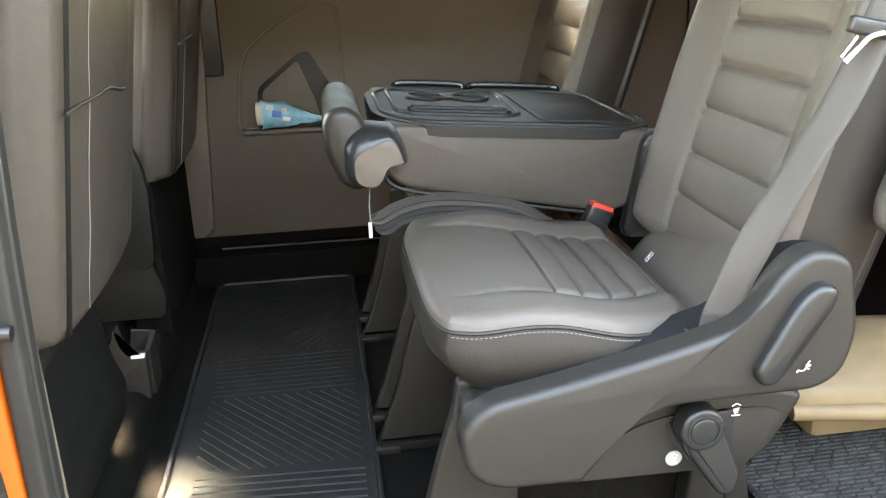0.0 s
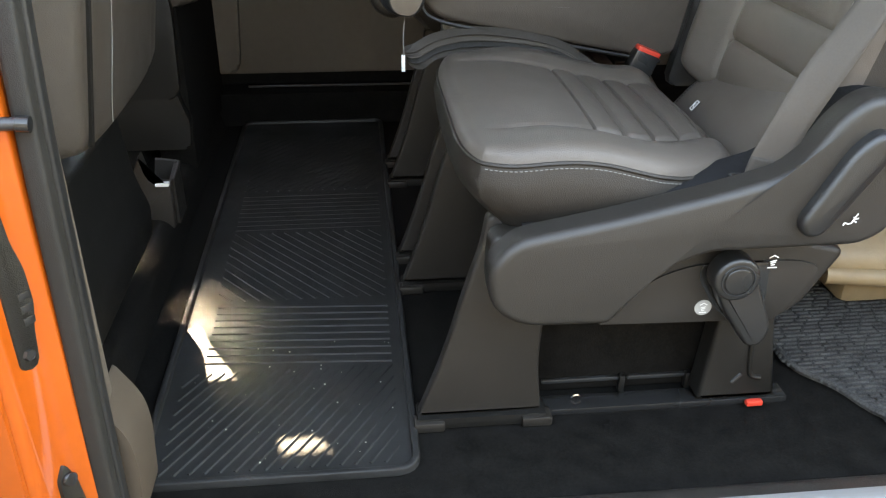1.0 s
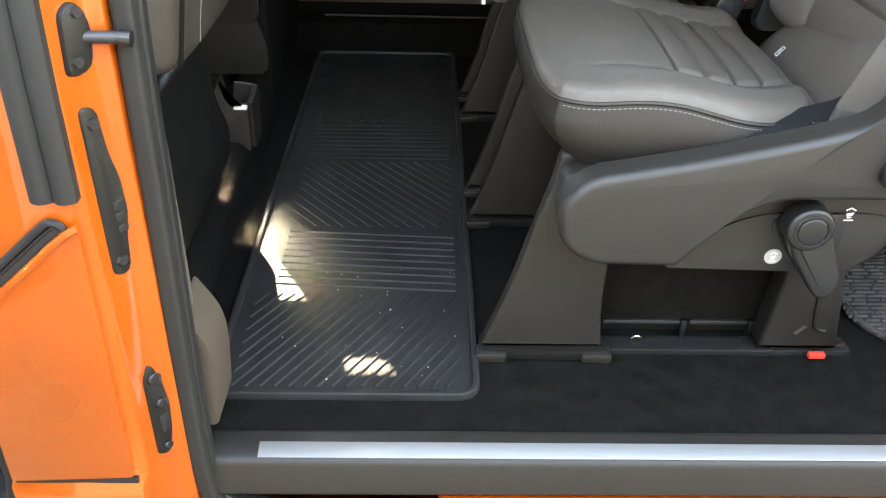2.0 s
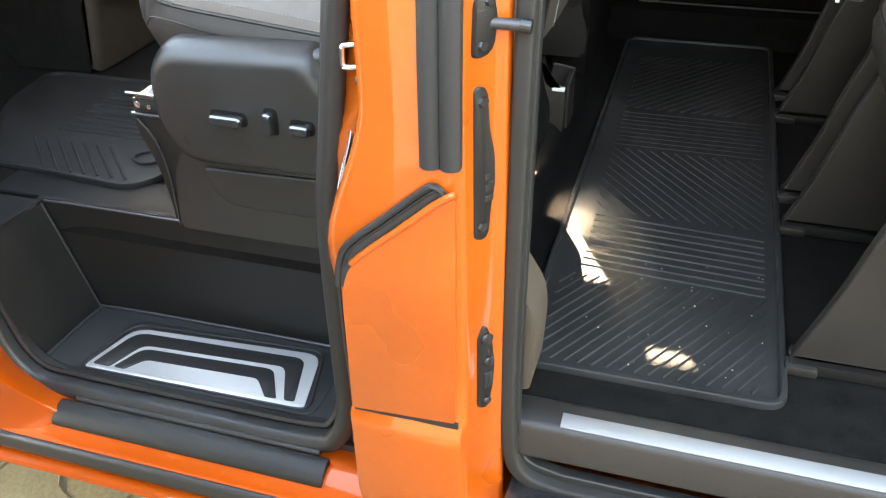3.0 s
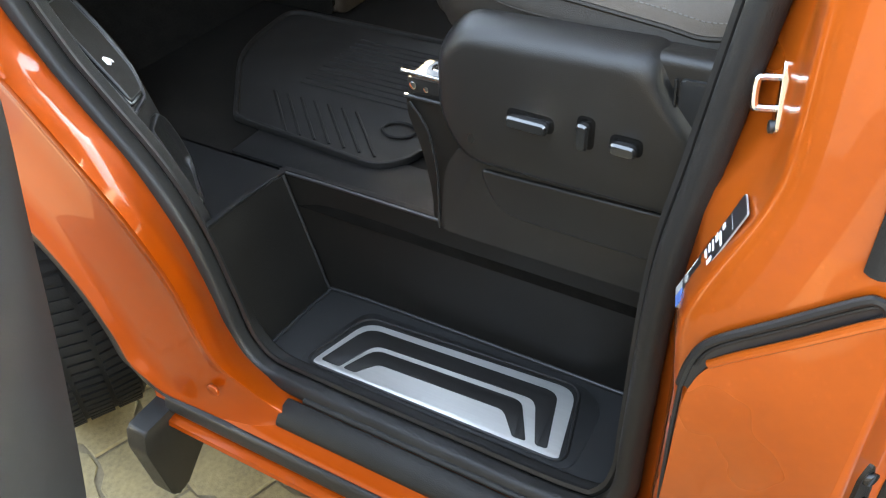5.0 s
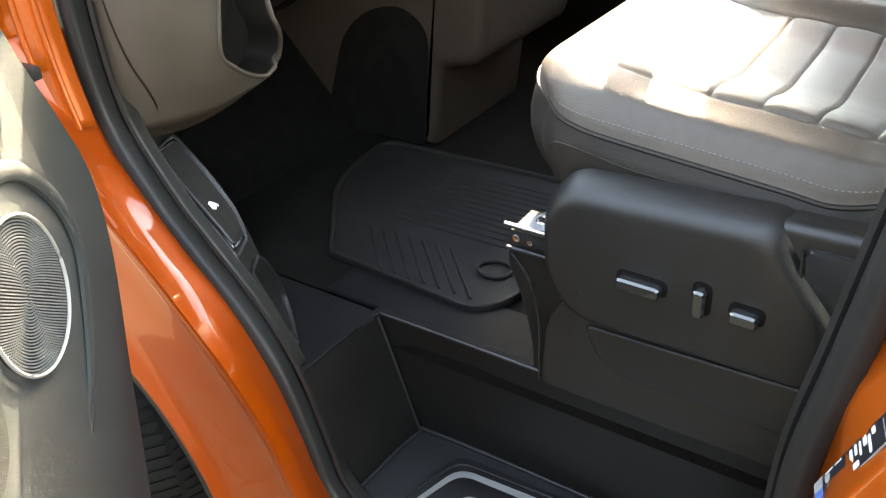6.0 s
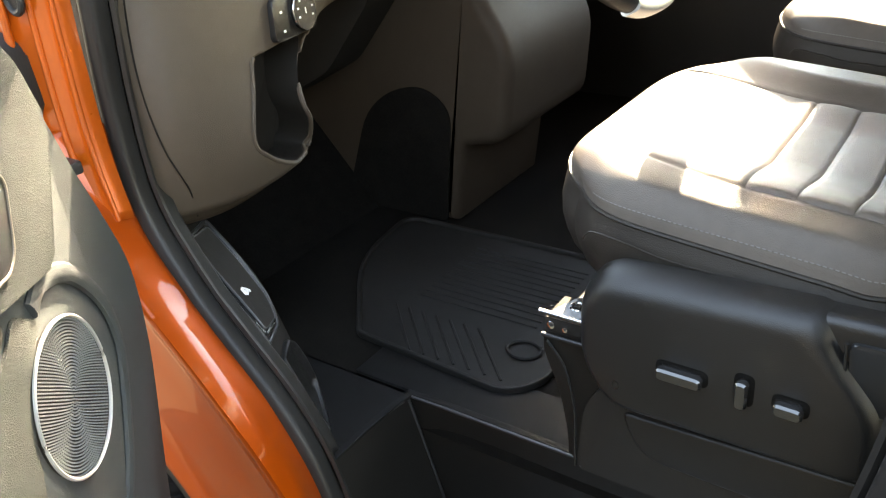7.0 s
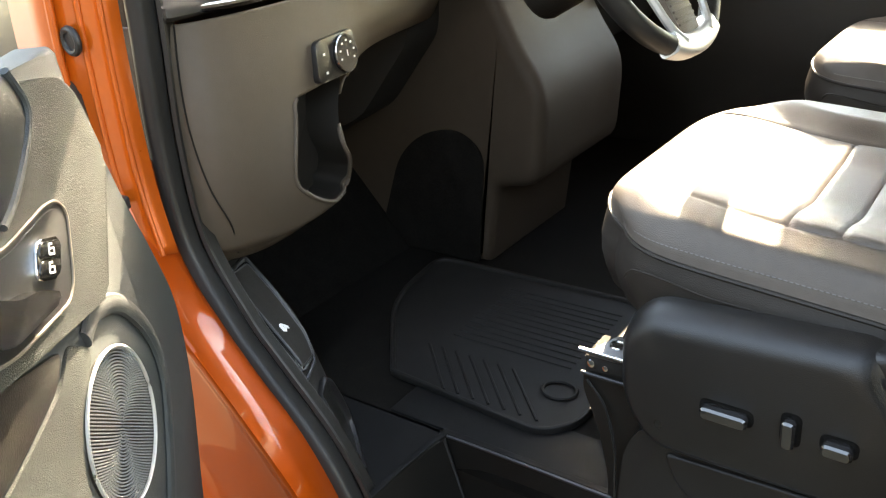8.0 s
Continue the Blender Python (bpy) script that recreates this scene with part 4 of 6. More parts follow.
        panel = rpoly([(-1.120, 0.742), (-1.150, 0.762), (-1.170, 0.812), (-0.76, 0.822), (-0.76, 0.735)], [0.02, 0.02, 0.014, 0.01, 0.01])
        part("panel_recess", slab(panel, 'y', 1.1185 + dy, 1.126 + dy, 0.005, 4), PLASTIC, s, "raised field of the lower panel", angle=60)
        sizes = [(-1.110, -1.052, 0.934, 0.917), (-1.014, -0.998, 0.947, 0.909), (-0.970, -0.936, 0.932, 0.915)]
        for (xa, xb, za, zb) in sizes:
            r = 0.48 * min(xb - xa, za - zb)
            well = rpoly([(xa - 0.004, za + 0.004), (xb + 0.004, za + 0.003), (xb + 0.004, zb - 0.005), (xa - 0.004, zb - 0.004)], r + 0.002, 7)
            # proud black plate that paints the shadow round the switch
            part("switch_well", prism(well, 'y', 1.0935 + dy, 1.100 + dy, 0.0008), CARPET, shield, "black plate for the shadow round the switch")
            part("switch", slab(rpoly([(xa, za), (xb, za - 0.001), (xb, zb - 0.001), (xa, zb)], r, 7), 'y', 1.077 + dy, 1.098 + dy, 0.0028, 1), SWITCH, shield, "glossy black seat switch", angle=25)
    part("base", prism(rpoly([(-1.262, 0.672), (-1.262, 0.72), (-1.276, 0.80), (-1.300, 0.86), (-1.298, 0.893), (-1.10, 0.905), (-0.70, 0.93), (-0.684, 0.80), (-0.664, 0.74), (-0.672, 0.672)], [0.01, 0.03, 0.04, 0.03, 0.01, 0.01, 0.01, 0.02, 0.02, 0.01]), 'y', 1.142 + dy, 1.66 + dy, 0.010, 3), TRAY, s, "satin black seat base")
    if switches:
        part("base_panel", prism(rpoly([(-1.195, 0.69), (-1.195, 0.82), (-0.70, 0.82), (-0.70, 0.69)], 0.012), 'y', 1.135 + dy, 1.155 + dy, 0.006), TRAYTOP, s)
    rl = part("rail", box((-1.297, 1.143 + dy, 0.884), (-1.05, 1.205 + dy, 0.917), 0.003), KNEE, s, "dark steel seat rail")
    part("rail_plate", prism(rpoly([(-1.293, 1.142 + dy), (-1.272, 1.206 + dy), (-1.05, 1.206 + dy), (-1.05, 1.142 + dy)], [0.006, 0.012, 0, 0]), 'z', 0.9175, 0.9215, 0.001), RAILSTEEL, rl, "zinc coated top plate")
    part("rail_cap", tube([(-1.303, 1.140 + dy, 0.926), (-1.05, 1.140 + dy, 0.923)], 0.0034, n=10), CHROME, rl, "bright steel rail lip")
    part("lower_lip", tube([(-1.300, 1.139 + dy, 0.889), (-1.05, 1.139 + dy, 0.887)], 0.0030, n=10), STEEL, rl, "dark lower lip of the rail")
    part("plate_hole", sweep([(-1.262 + 0.010 * math.cos(a * math.tau / 20), 1.178 + dy + 0.010 * math.sin(a * math.tau / 20), 0.922) for a in range(20)], ellipse(0, 0, 0.0022, 0.0018, 6), closed=True), CHROME, rl, "rolled edge of the hole")
    part("hole_floor", disc((-1.262, 1.178 + dy, 0.9218), 0.009, 0.001, 'z', 20), GLOSS, rl)
    part("rail_bolt", disc((-1.286, 1.142 + dy, 0.906), 0.0062, 0.006, 'y', 16, 0.0016), CHROME, rl, "bright steel bolt head")
    part("rail_bolt", disc((-1.264, 1.142 + dy, 0.904), 0.0045, 0.006, 'y', 14, 0.0012), CHROME, rl, "bright steel bolt head")
    part("rail_strut", tube([(-1.26, 1.20 + dy, 0.922), (-1.235, 1.212 + dy, 0.985)], 0.006, up=(0, 1, 0), n=8), STEEL, rl, "dark steel strut under the cushion")
    if not switches:
        # armrest added on the inboard side; its notch shapes a sun patch on the mat
        rest = [(-1.10, 1.168), (-1.12, 1.21), (-1.10, 1.285), (-0.866, 1.30), (-0.853, 1.246), (-0.772, 1.246), (-0.760, 1.30), (-0.715, 1.30), (-0.715, 1.168)]
        part("armrest", prism(rpoly(rest, [0.02, 0.03, 0.03, 0.006, 0.006, 0.006, 0.006, 0.01, 0.01]), 'y', yc - W / 2 - 0.055, yc - W / 2 + 0.005, 0.008, 3), LEATHER_SIDE, s, "charcoal leather armrest, added and notched to shape a sun patch")
        part("base_skirt", box((-0.76, 2.175, 0.60), (-0.665, 2.72, 1.02), 0.012), CARPET, s, "black rear skirt of the seat base")
        # the cover's front edge is placed to bound the other sun patch
        part("recliner_cover", prism(rpoly([(-0.845, 0.80), (-0.868, 1.06), (-0.860, 1.12), (-0.850, 1.20), (-0.72, 1.18), (-0.67, 1.05), (-0.68, 0.80)], [0.02, 0.05, 0.03, 0.01, 0.04, 0.06, 0.03]), 'y', yc - W / 2 - 0.030, yc - W / 2 - 0.004, 0.010, 3), TRAY, s, "dark recliner cover, its edge set to bound a sun patch")
    if switches:
        bk = part("buckle", tube([(-1.13, 1.735, 0.93), (-1.17, 1.765, 1.02), (-1.20, 1.778, 1.085)], 0.010, up=(0, 1, 0), n=8), PLASTIC, s, "charcoal belt buckle stalk")
        part("buckle_cap", placed(box((-0.010, -0.007, -0.004), (0.010, 0.007, 0.034), 0.004, 3), pose(-1.203, 1.779, 1.082, 10, -18, 20)), CREAM, bk, "pale buckle end")
    # backrest, leaning back; local x runs up the rest
    m = pose(-0.735, yc, 1.04, 0, 0, 0) @ pose(0, 0, 0, 0, -82, 0)
    part("backrest", placed(pad(0.66, 0.53, back_top, 0.075, 0.06, 0.03, 0.14, 60, 50, 0.012), m), LEATHER, s, "dark grey leather backrest")
    shell_m = pose(-0.626, yc, 1.0, 0, 0, 0) @ pose(0, 0, 0, 0, -81, 0) @ pose(0, 0, 0, 180)
    bk = part("back_panel", placed(pad(0.68, 0.535, lambda u, v: 0.010 * (1 - v * v) - 0.004 * math.exp(-((abs(v) - 0.70) / 0.02) ** 2), 0.075, 0.05, 0.035, 0.12, 40, 40, 0.01), shell_m), BACKHIDE, s, "brown grey leatherette seat back")
    for y in (0.120,):
        part("seam", tube([shell_m @ Vector((0.03 + 0.62 * i / 40, y + 0.003 * math.sin(i * 0.55), 0.0092)) for i in range(41)], 0.0009, up=(0, 1, 0), n=5), THREAD, bk, "pale stitched seam")
    part("piping", tube([shell_m @ Vector((0.03 + 0.62 * i / 40, 0.222, 0.0045)) for i in range(41)], 0.0045, up=(0, 1, 0), n=6), TRAY, bk, "dark piping")
    pk = [shell_m @ Vector((x, y, 0.0105)) for x, y in ((0.335, -0.115), (0.338, -0.08), (0.352, 0.0), (0.352, 0.09), (0.354, 0.20), (0.352, 0.25))]
    part("map_pocket", tube(spline(pk, 6), 0.0030, up=(1, 0, 0), n=8), TRAY, bk, "dark edge of the map pocket")
    return s


driver = front_seat("driver_seat", 0.0, "dark grey leather driver's seat with power switches on a charcoal base")
passenger = front_seat("passenger_seat", 1.0, "dark grey leather passenger seat beyond the driver's seat", False)


# ---- rear seats ----
def rear_cushion_top(u, v):
    z = 0.015 * (1 - u * u) * (1 - v * v) - 0.050 * step01(-0.7, 0.5, u) - 0.095 * step01(0.52, 0.96, u) + 0.016 * step01(0.58, 0.80, abs(v)) * step01(-0.9, -0.2, u)
    line = 0.60
    if u > -0.20:
        z -= 0.009 * math.exp(-((abs(v) - line) / 0.020) ** 2)
        if abs(v) < line:
            for k in range(6):
                z -= 0.0060 * math.exp(-((u - (-0.20 + 0.19 * k)) / 0.011) ** 2)
            z += 0.0035 * abs(math.sin((u + 0.20) / 0.19 * math.pi))
    else:
        z -= 0.005 * math.exp(-((abs(v) - (line + 0.30 * (-0.20 - u) * 0.4)) / 0.02) ** 2) * step01(-0.9, -0.65, u)
    return z


LEG = rpoly([(-0.170, 0.574), (-0.160, 0.600), (-0.125, 0.70), (-0.100, 0.80), (-0.075, 0.88), (-0.068, 0.93), (0.034, 0.93), (0.026, 0.75), (0.022, 0.66), (0.032, 0.574)], [0.004, 0.02, 0.05, 0.05, 0.02, 0.01, 0.01, 0.03, 0.05, 0.004])


def leg(parent, y0, y1):
    lg = part("front_leg", slab(LEG, 'y', y0, y1, 0.006, 3), BASE, parent, "dark grey plastic front leg cover")
    part("rail_shoe", prism(rpoly([(-0.172, 0.556), (-0.172, 0.575), (0.04, 0.575), (0.04, 0.556)], 0.004), 'y', y0 - 0.012, y1 + 0.012, 0.003), TRAY, lg)
    for xa in (-0.178, -0.002):
        part("shoe_cap", box((xa, y0 - 0.02, 0.5535), (xa + 0.05, y0 + 0.01, 0.572), 0.004), BASE, lg, "grey plastic rail cap")


def drawn_in(f):
    """How far the cushion's side draws in towards its rear end."""
    return 0.060 * step01(0.50, 0.88, f)


def rear_cushion(s, dy):
    W, yc, x0, L = 0.53, 1.388 + dy, -0.105, 0.50
    m = pose(x0, yc, 1.045)
    body = pad(L, W, rear_cushion_top, 0.150, 0.09, 0.020, 0.10, 170, 110, 0.016)
    for v in body.verts:
        low = step01(-0.045, -0.150, v.co.z) * step01(0.98, 0.90, v.co.x / L + 0.05)
        v.co.y *= 1 - 0.10 * low
        v.co.x += 0.055 * low * step01(0.5, 0.0, v.co.x / L)
        v.co.y += drawn_in(v.co.x / L) * step01(0.0, -0.6, v.co.y / W * 2)
    c = part("cushion", placed(body, m), LEATHER, s, "dark grey leather cushion with cross flutes")
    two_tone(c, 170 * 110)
    us = [-0.985 + 1.70 * i / 50 for i in range(51)]
    rim = pad_front(m, L, W, rear_cushion_top, 0.09, 0.020, [0.92 - 1.90 * i / 30 for i in range(31)], 0.002, 0.002) + pad_edge(m, L, W, rear_cushion_top, 0.09, 0.020, us, -1, 0.002, 0.002)
    for p in rim:
        p.y += drawn_in((p.x - x0) / L) * step01(0.0, -0.6, (p.y - yc) / W * 2)
    part("piping", tube(rim, 0.003, n=6), LEATHER_SIDE, c, "dark piping")
    row = pad_edge(m, L, W, rear_cushion_top, 0.09, 0.020, us, -1, 0.009, 0.004)
    for p in row:
        p.y += drawn_in((p.x - x0) / L)
    part("seam", stitches(row, w=0.0008), THREAD, c, "pale stitched seam")
    part("under_cushion", slab(rpoly([(-0.045, 0.985), (-0.040, 0.92), (0.0, 0.885), (0.28, 0.880), (0.325, 0.892), (0.30, 0.925), (0.10, 0.960)], 0.025), 'y', yc - W / 2 + 0.040, yc + W / 2 - 0.040, 0.014), LEATHER_SIDE, s, "charcoal leather lower cushion")
    return c


def rear_backrest(s, dy):
    m = pose(0.392, 1.388 + dy, 0.985) @ pose(0, 0, 0, 0, -73, 0)
    b = part("backrest", placed(pad(0.70, 0.53, back_top, 0.10, 0.05, 0.035, 0.14, 150, 80, 0.012), m), LEATHER, s, "dark grey leather backrest with cross flutes")
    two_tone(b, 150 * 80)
    path = [m @ Vector((0.02 + 0.66 * i / 40, -0.266, -0.02)) for i in range(41)]
    part("piping", tube(path, 0.0035, up=(1, 0, 0), n=6), LEATHER_SIDE, b)
    part("seam", stitches([p + Vector((0.006, -0.004, 0.004)) for p in path]), THREAD, b, "pale stitched seam")
    part("back_shell", placed(box((-0.02, -0.255, -0.135), (0.70, 0.255, -0.098), 0.02), m), PLASTIC, s, "black plastic seat back shell")


def rear_side(s, dy):
    """Side shield, recliner lever and tilt handle of an outer rear seat."""
    arm = rpoly([(-0.050, 0.944), (0.095, 0.972), (0.240, 1.006), (0.323, 1.030), (0.370, 1.106), (0.408, 1.134), (0.470, 1.122), (0.492, 1.0), (0.475, 0.940), (0.438, 0.917), (0.222, 0.915), (0.168, 0.893), (0.130, 0.852), (0.092, 0.806), (-0.032, 0.808), (-0.076, 0.838), (-0.084, 0.900)],
                [0.03, 0.03, 0.04, 0.03, 0.03, 0.03, 0.04, 0.04, 0.03, 0.02, 0.02, 0.03, 0.02, 0.01, 0.03, 0.025, 0.02])
    sh = part("side_shield", slab(arm, 'y', 1.058 + dy, 1.104 + dy, 0.014, 8, 0.003), SHIELD, s, "charcoal plastic side shield")
    apron = rpoly([(-0.069, 0.919), (-0.073, 0.829), (-0.019, 0.773), (0.375, 0.758), (0.410, 0.782), (0.465, 0.876), (0.22, 0.934)], [0.02, 0.05, 0.03, 0.02, 0.02, 0.02, 0.02])
    ap = part("lower_shield", slab(apron, 'y', 1.124 + dy, 1.165 + dy, 0.010, 4), BASE, s, "dark grey plastic lower shield")
    cut = rpoly([(0.095, 0.768), (0.118, 0.803), (0.186, 0.850), (0.240, 0.864), (0.39, 0.864), (0.43, 0.85), (0.372, 0.762)], [0.005, 0.02, 0.03, 0.02, 0.02, 0.02, 0.01])
    part("shield_inset", prism(cut, 'y', 1.120 + dy, 1.134 + dy, 0.003), SHIELD, ap)
    lever = rpoly([(0.338, 0.944), (0.330, 0.966), (0.384, 1.068), (0.412, 1.092), (0.440, 1.084), (0.436, 1.058), (0.388, 0.980), (0.362, 0.944)], [0.012, 0.012, 0.03, 0.02, 0.02, 0.03, 0.03, 0.012])
    lv = part("recliner_lever", slab(lever, 'y', 1.036 + dy, 1.064 + dy, 0.010, 5, 0.004), PLASTIC, s, "charcoal plastic recliner lever")
    hd = part("tilt_handle", slab(ellipse(0.276, 0.862, 0.034, 0.034, 40), 'y', 1.072 + dy, 1.104 + dy, 0.006, 4), PLASTIC, s, "black tilt handle")
    part("handle_cap", slab(ellipse(0.276, 0.862, 0.0205, 0.0205, 32), 'y', 1.0690 + dy, 1.076 + dy, 0.002, 3), PLASTIC, hd)
    part("handle_ring", sweep([(0.276 + 0.024 * math.cos(a * math.tau / 32), 1.0715 + dy, 0.862 + 0.024 * math.sin(a * math.tau / 32)) for a in range(32)], ellipse(0, 0, 0.0012, 0.0012, 6), up=(0, 1, 0), closed=True), TRAYTOP, hd)
    part("handle_arm", slab(rpoly([(0.243, 0.862), (0.262, 0.815), (0.312, 0.742), (0.334, 0.742), (0.346, 0.772), (0.310, 0.860)], [0.01, 0.02, 0.012, 0.012, 0.02, 0.01]), 'y', 1.078 + dy, 1.104 + dy, 0.007, 4), PLASTIC, hd)
    part("handle_recess", prism(rpoly([(0.240, 0.864), (0.240, 0.84), (0.270, 0.79), (0.32, 0.745), (0.350, 0.765), (0.345, 0.864)], 0.010), 'y', 1.1185 + dy, 1.128 + dy, 0.002), GLOSS, ap)
    rear = part("rear_leg", slab(rpoly([(0.298, 0.572), (0.308, 0.68), (0.318, 0.81), (0.392, 0.81), (0.432, 0.572)], [0.004, 0.02, 0, 0, 0.004]), 'y', 1.172 + dy, 1.215 + dy, 0.008, 3), TRAY, s, "black plastic rear leg cover")
    part("leg_swage", tube(spline([(0.372, 1.1715 + dy, 0.70), (0.378, 1.1715 + dy, 0.64), (0.384, 1.1715 + dy, 0.618), (0.400, 1.1715 + dy, 0.612)], 6), 0.0045, up=(0, 1, 0), n=8), TRAY, rear)
    part("leg_swage", tube([(0.352, 1.1715 + dy, 0.605), (0.366, 1.1715 + dy, 0.622)], 0.0035, up=(0, 1, 0), n=8), TRAYTOP, rear)
    boxed = part("under_box", box((0.03, 1.235 + dy, 0.556), (0.43, 1.56 + dy, 0.84), 0.01), CARPET, s, "black box under the cushion")
    for xa, xb in ((0.045, 0.185), (0.195, 0.302)):
        part("box_slot", box((xa, 1.2285 + dy, 0.578), (xb, 1.236 + dy, 0.586), 0.002), TRAYTOP, boxed, "glossy ledge")
        part("slot_end", box((xb - 0.006, 1.222 + dy, 0.556), (xb + 0.004, 1.236 + dy, 0.590), 0.002), TRAY, boxed)
    part("rail_clip", tube(spline([(0.090, 1.200 + dy, 0.570), (0.098, 1.198 + dy, 0.577), (0.106, 1.200 + dy, 0.570)], 4), 0.002, n=6), CHROME, boxed, "small bright clip")
    part("release_tab", box((0.382, 1.160 + dy, 0.560), (0.410, 1.171 + dy, 0.570), 0.002), RED, s, "red release tab")
    part("floor_rail", box((-0.02, 1.175 + dy, 0.552), (0.46, 1.215 + dy, 0.566), 0.003), GLOSS, s, "black floor rail")
    # felt lined edge between the cushion and the shield
    part("felt_edge", prism(rpoly([(-0.03, 0.930), (0.09, 0.962), (0.238, 1.000), (0.321, 1.024), (0.368, 1.100), (0.406, 1.130), (0.46, 1.120), (0.46, 0.94), (0.20, 0.920)], [0.012, 0.03, 0.03, 0.02, 0.03, 0.03, 0.03, 0.01, 0.01]), 'y', 1.098 + dy, 1.170 + dy, 0.004), FELTEDGE, s, "dark felt lined edge")
    return sh


def mark(name, parent, strokes, m, mat=WHITE, w=0.0009):
    """A small printed pictogram from strokes in its own plane."""
    bm = bmesh.new()
    for st in strokes:
        sweep([Vector((p[0], p[1], 0)) for p in st], [(-w, -0.0003), (w, -0.0003), (w, 0.0003), (-w, 0.0003)], bm=bm)
    ob = part(name, placed(bm, m), mat, parent, "white printed pictogram", smooth=False)
    return ob


FACE = pose(0, 0, 0, 90)   # drawn upright, facing the open side
RECLINE = [[(-0.009, -0.004), (-0.003, -0.006), (0.001, -0.005), (0.006, 0.006), (0.008, 0.009)], [(-0.009, -0.004), (-0.010, -0.008)], [(0.002, 0.004), (0.006, 0.001), (0.010, 0.002)], [(0.004, -0.002), (0.008, -0.004)]]
TILTED = [[(-0.007, 0.006), (0.0, 0.010), (0.007, 0.006)], [(-0.005, 0.0), (0.005, 0.002)], [(-0.004, -0.003), (0.004, -0.001)], [(-0.003, -0.006), (0.003, -0.005)], [(-0.007, -0.010), (0.007, -0.010)]]

seat_a = thing("rear_seat", "dark grey leather rear seat with tilt handle beside the side opening", "car seat", "rear seats")
rear_cushion(seat_a, 0)
rear_backrest(seat_a, 0)
shield_a = rear_side(seat_a, 0)
rows = []
for i in range(13):
    f = i / 12
    bow = 0.010 * math.sin(math.pi * f)
    row = []
    for j in range(21):
        g = j / 20
        lo, hi = Vector((0.305, 1.165, 0.955)).lerp(Vector((0.335, 1.608, 0.912)), g), Vector((0.418, 1.165, 1.095)).lerp(Vector((0.455, 1.608, 1.030)), g)
        row.append(lo.lerp(hi, f) + Vector((-bow, 0, bow - 0.010 * abs(2 * g - 1) ** 6)))
    rows.append(row)
flap = part("seat_flap", loft(rows), LEATHER, seat_a, "smooth grey leather flap between cushion and backrest", solid=0.004, angle=60)
part("seam", stitches([r[19] + Vector((-0.003, 0, 0.003)) for r in rows], w=0.0008), LEATHER_SIDE, flap)
fx, fy = (rows[6][15] - rows[4][15]).normalized(), (rows[5][16] - rows[5][14]).normalized()
fz = fx.cross(fy).normalized()
fz = fz if fz.z > 0 else -fz
fy = fz.cross(fx)
fp = rows[4][15] + fz * 0.0030
fm = Matrix(((fx.x, fy.x, fz.x, fp.x), (fx.y, fy.y, fz.y, fp.y), (fx.z, fy.z, fz.z, fp.z), (0, 0, 0, 1)))
fm = fm @ Matrix.Scale(1.15, 4)
part("tag", placed(prism(rpoly([(-0.010, -0.008), (0.010, -0.008), (0.010, 0.008), (-0.010, 0.008)], 0.004), 'z', 0.0, 0.0012), fm), LABELBLACK, flap, "black fabric tag")
mark("anchor_mark", flap, [[(-0.008, -0.006), (0.008, -0.006), (0.008, 0.006), (-0.008, 0.006), (-0.008, -0.006)], [(-0.004, -0.003), (0.0, 0.003), (0.004, 0.0)]], fm @ Matrix.Translation((0, 0, 0.0016)), w=0.0012)
leg(seat_a, 1.170, 1.192)
leg(seat_a, 1.60, 1.62)
mark("recline_mark", shield_a, RECLINE, pose(0.408, 1.0530, 0.962) @ FACE)
mark("tilt_mark", shield_a, TILTED, pose(0.345, 1.1125, 0.868) @ FACE)
tm = part("round_mark", disc((0.254, 1.1195, 0.790), 0.013, 0.001, 'y', 24), GREYPRINT, shield_a, "pale round printed mark")
mark("tilt_mark", shield_a, TILTED, pose(0.254, 1.1185, 0.790) @ FACE @ Matrix.Scale(0.8, 4))

am = pose(0.515, 1.062, 1.150) @ pose(0, 0, 0, 0, -73, 0)
arm_rest = part("armrest", placed(pad(0.36, 0.062, lambda u, v: 0.012 * (1 - v * v), 0.085, 0.12, 0.02, 0.3, 40, 16, 0.008), am @ pose(0, 0, 0.02)), BACKHIDE, seat_a, "brown grey leather armrest folded up")
part("seam", stitches([am @ Vector((0.02 + 0.32 * i / 30, -0.035, -0.010)) for i in range(31)], w=0.0011), THREAD, arm_rest, "pale stitched seam")

seat_b = thing("rear_seat", "folded middle rear seat with hard black tray back", "car seat", "rear seats")
rear_cushion(seat_b, 0.56)
for o in seat_b.children_recursive:
    o.data.transform(Matrix.Translation((0.065, 0, -0.045)))
fold = part("folded_backrest", slab(rpoly([(-0.118, 1.222), (-0.130, 1.14), (-0.09, 1.098), (0.12, 1.072), (0.36, 1.045), (0.425, 1.09), (0.425, 1.222)], [0.01, 0.04, 0.04, 0.05, 0.04, 0.04, 0.01]), 'y', 1.682, 2.20, 0.012, 6, 0.006), BACKHIDE, seat_b, "brown grey leather folded backrest")
part("piping", tube(spline([(-0.12, 1.684, 1.130), (-0.085, 1.682, 1.094), (0.12, 1.682, 1.068), (0.36, 1.684, 1.042)], 8), 0.004, n=6), TRAY, fold, "dark piping")
tray = part("tray", prism(rpoly([(-0.140, 1.78), (-0.06, 1.675), (0.36, 1.675), (0.445, 1.74), (0.445, 2.15), (0.36, 2.215), (-0.06, 2.215), (-0.140, 2.11)], [0.07, 0.09, 0.06, 0.05, 0.05, 0.05, 0.06, 0.07], 6), 'z', 1.203, 1.224, 0.008, 4), TRAYBLACK, seat_b, "hard satin black plastic tray")


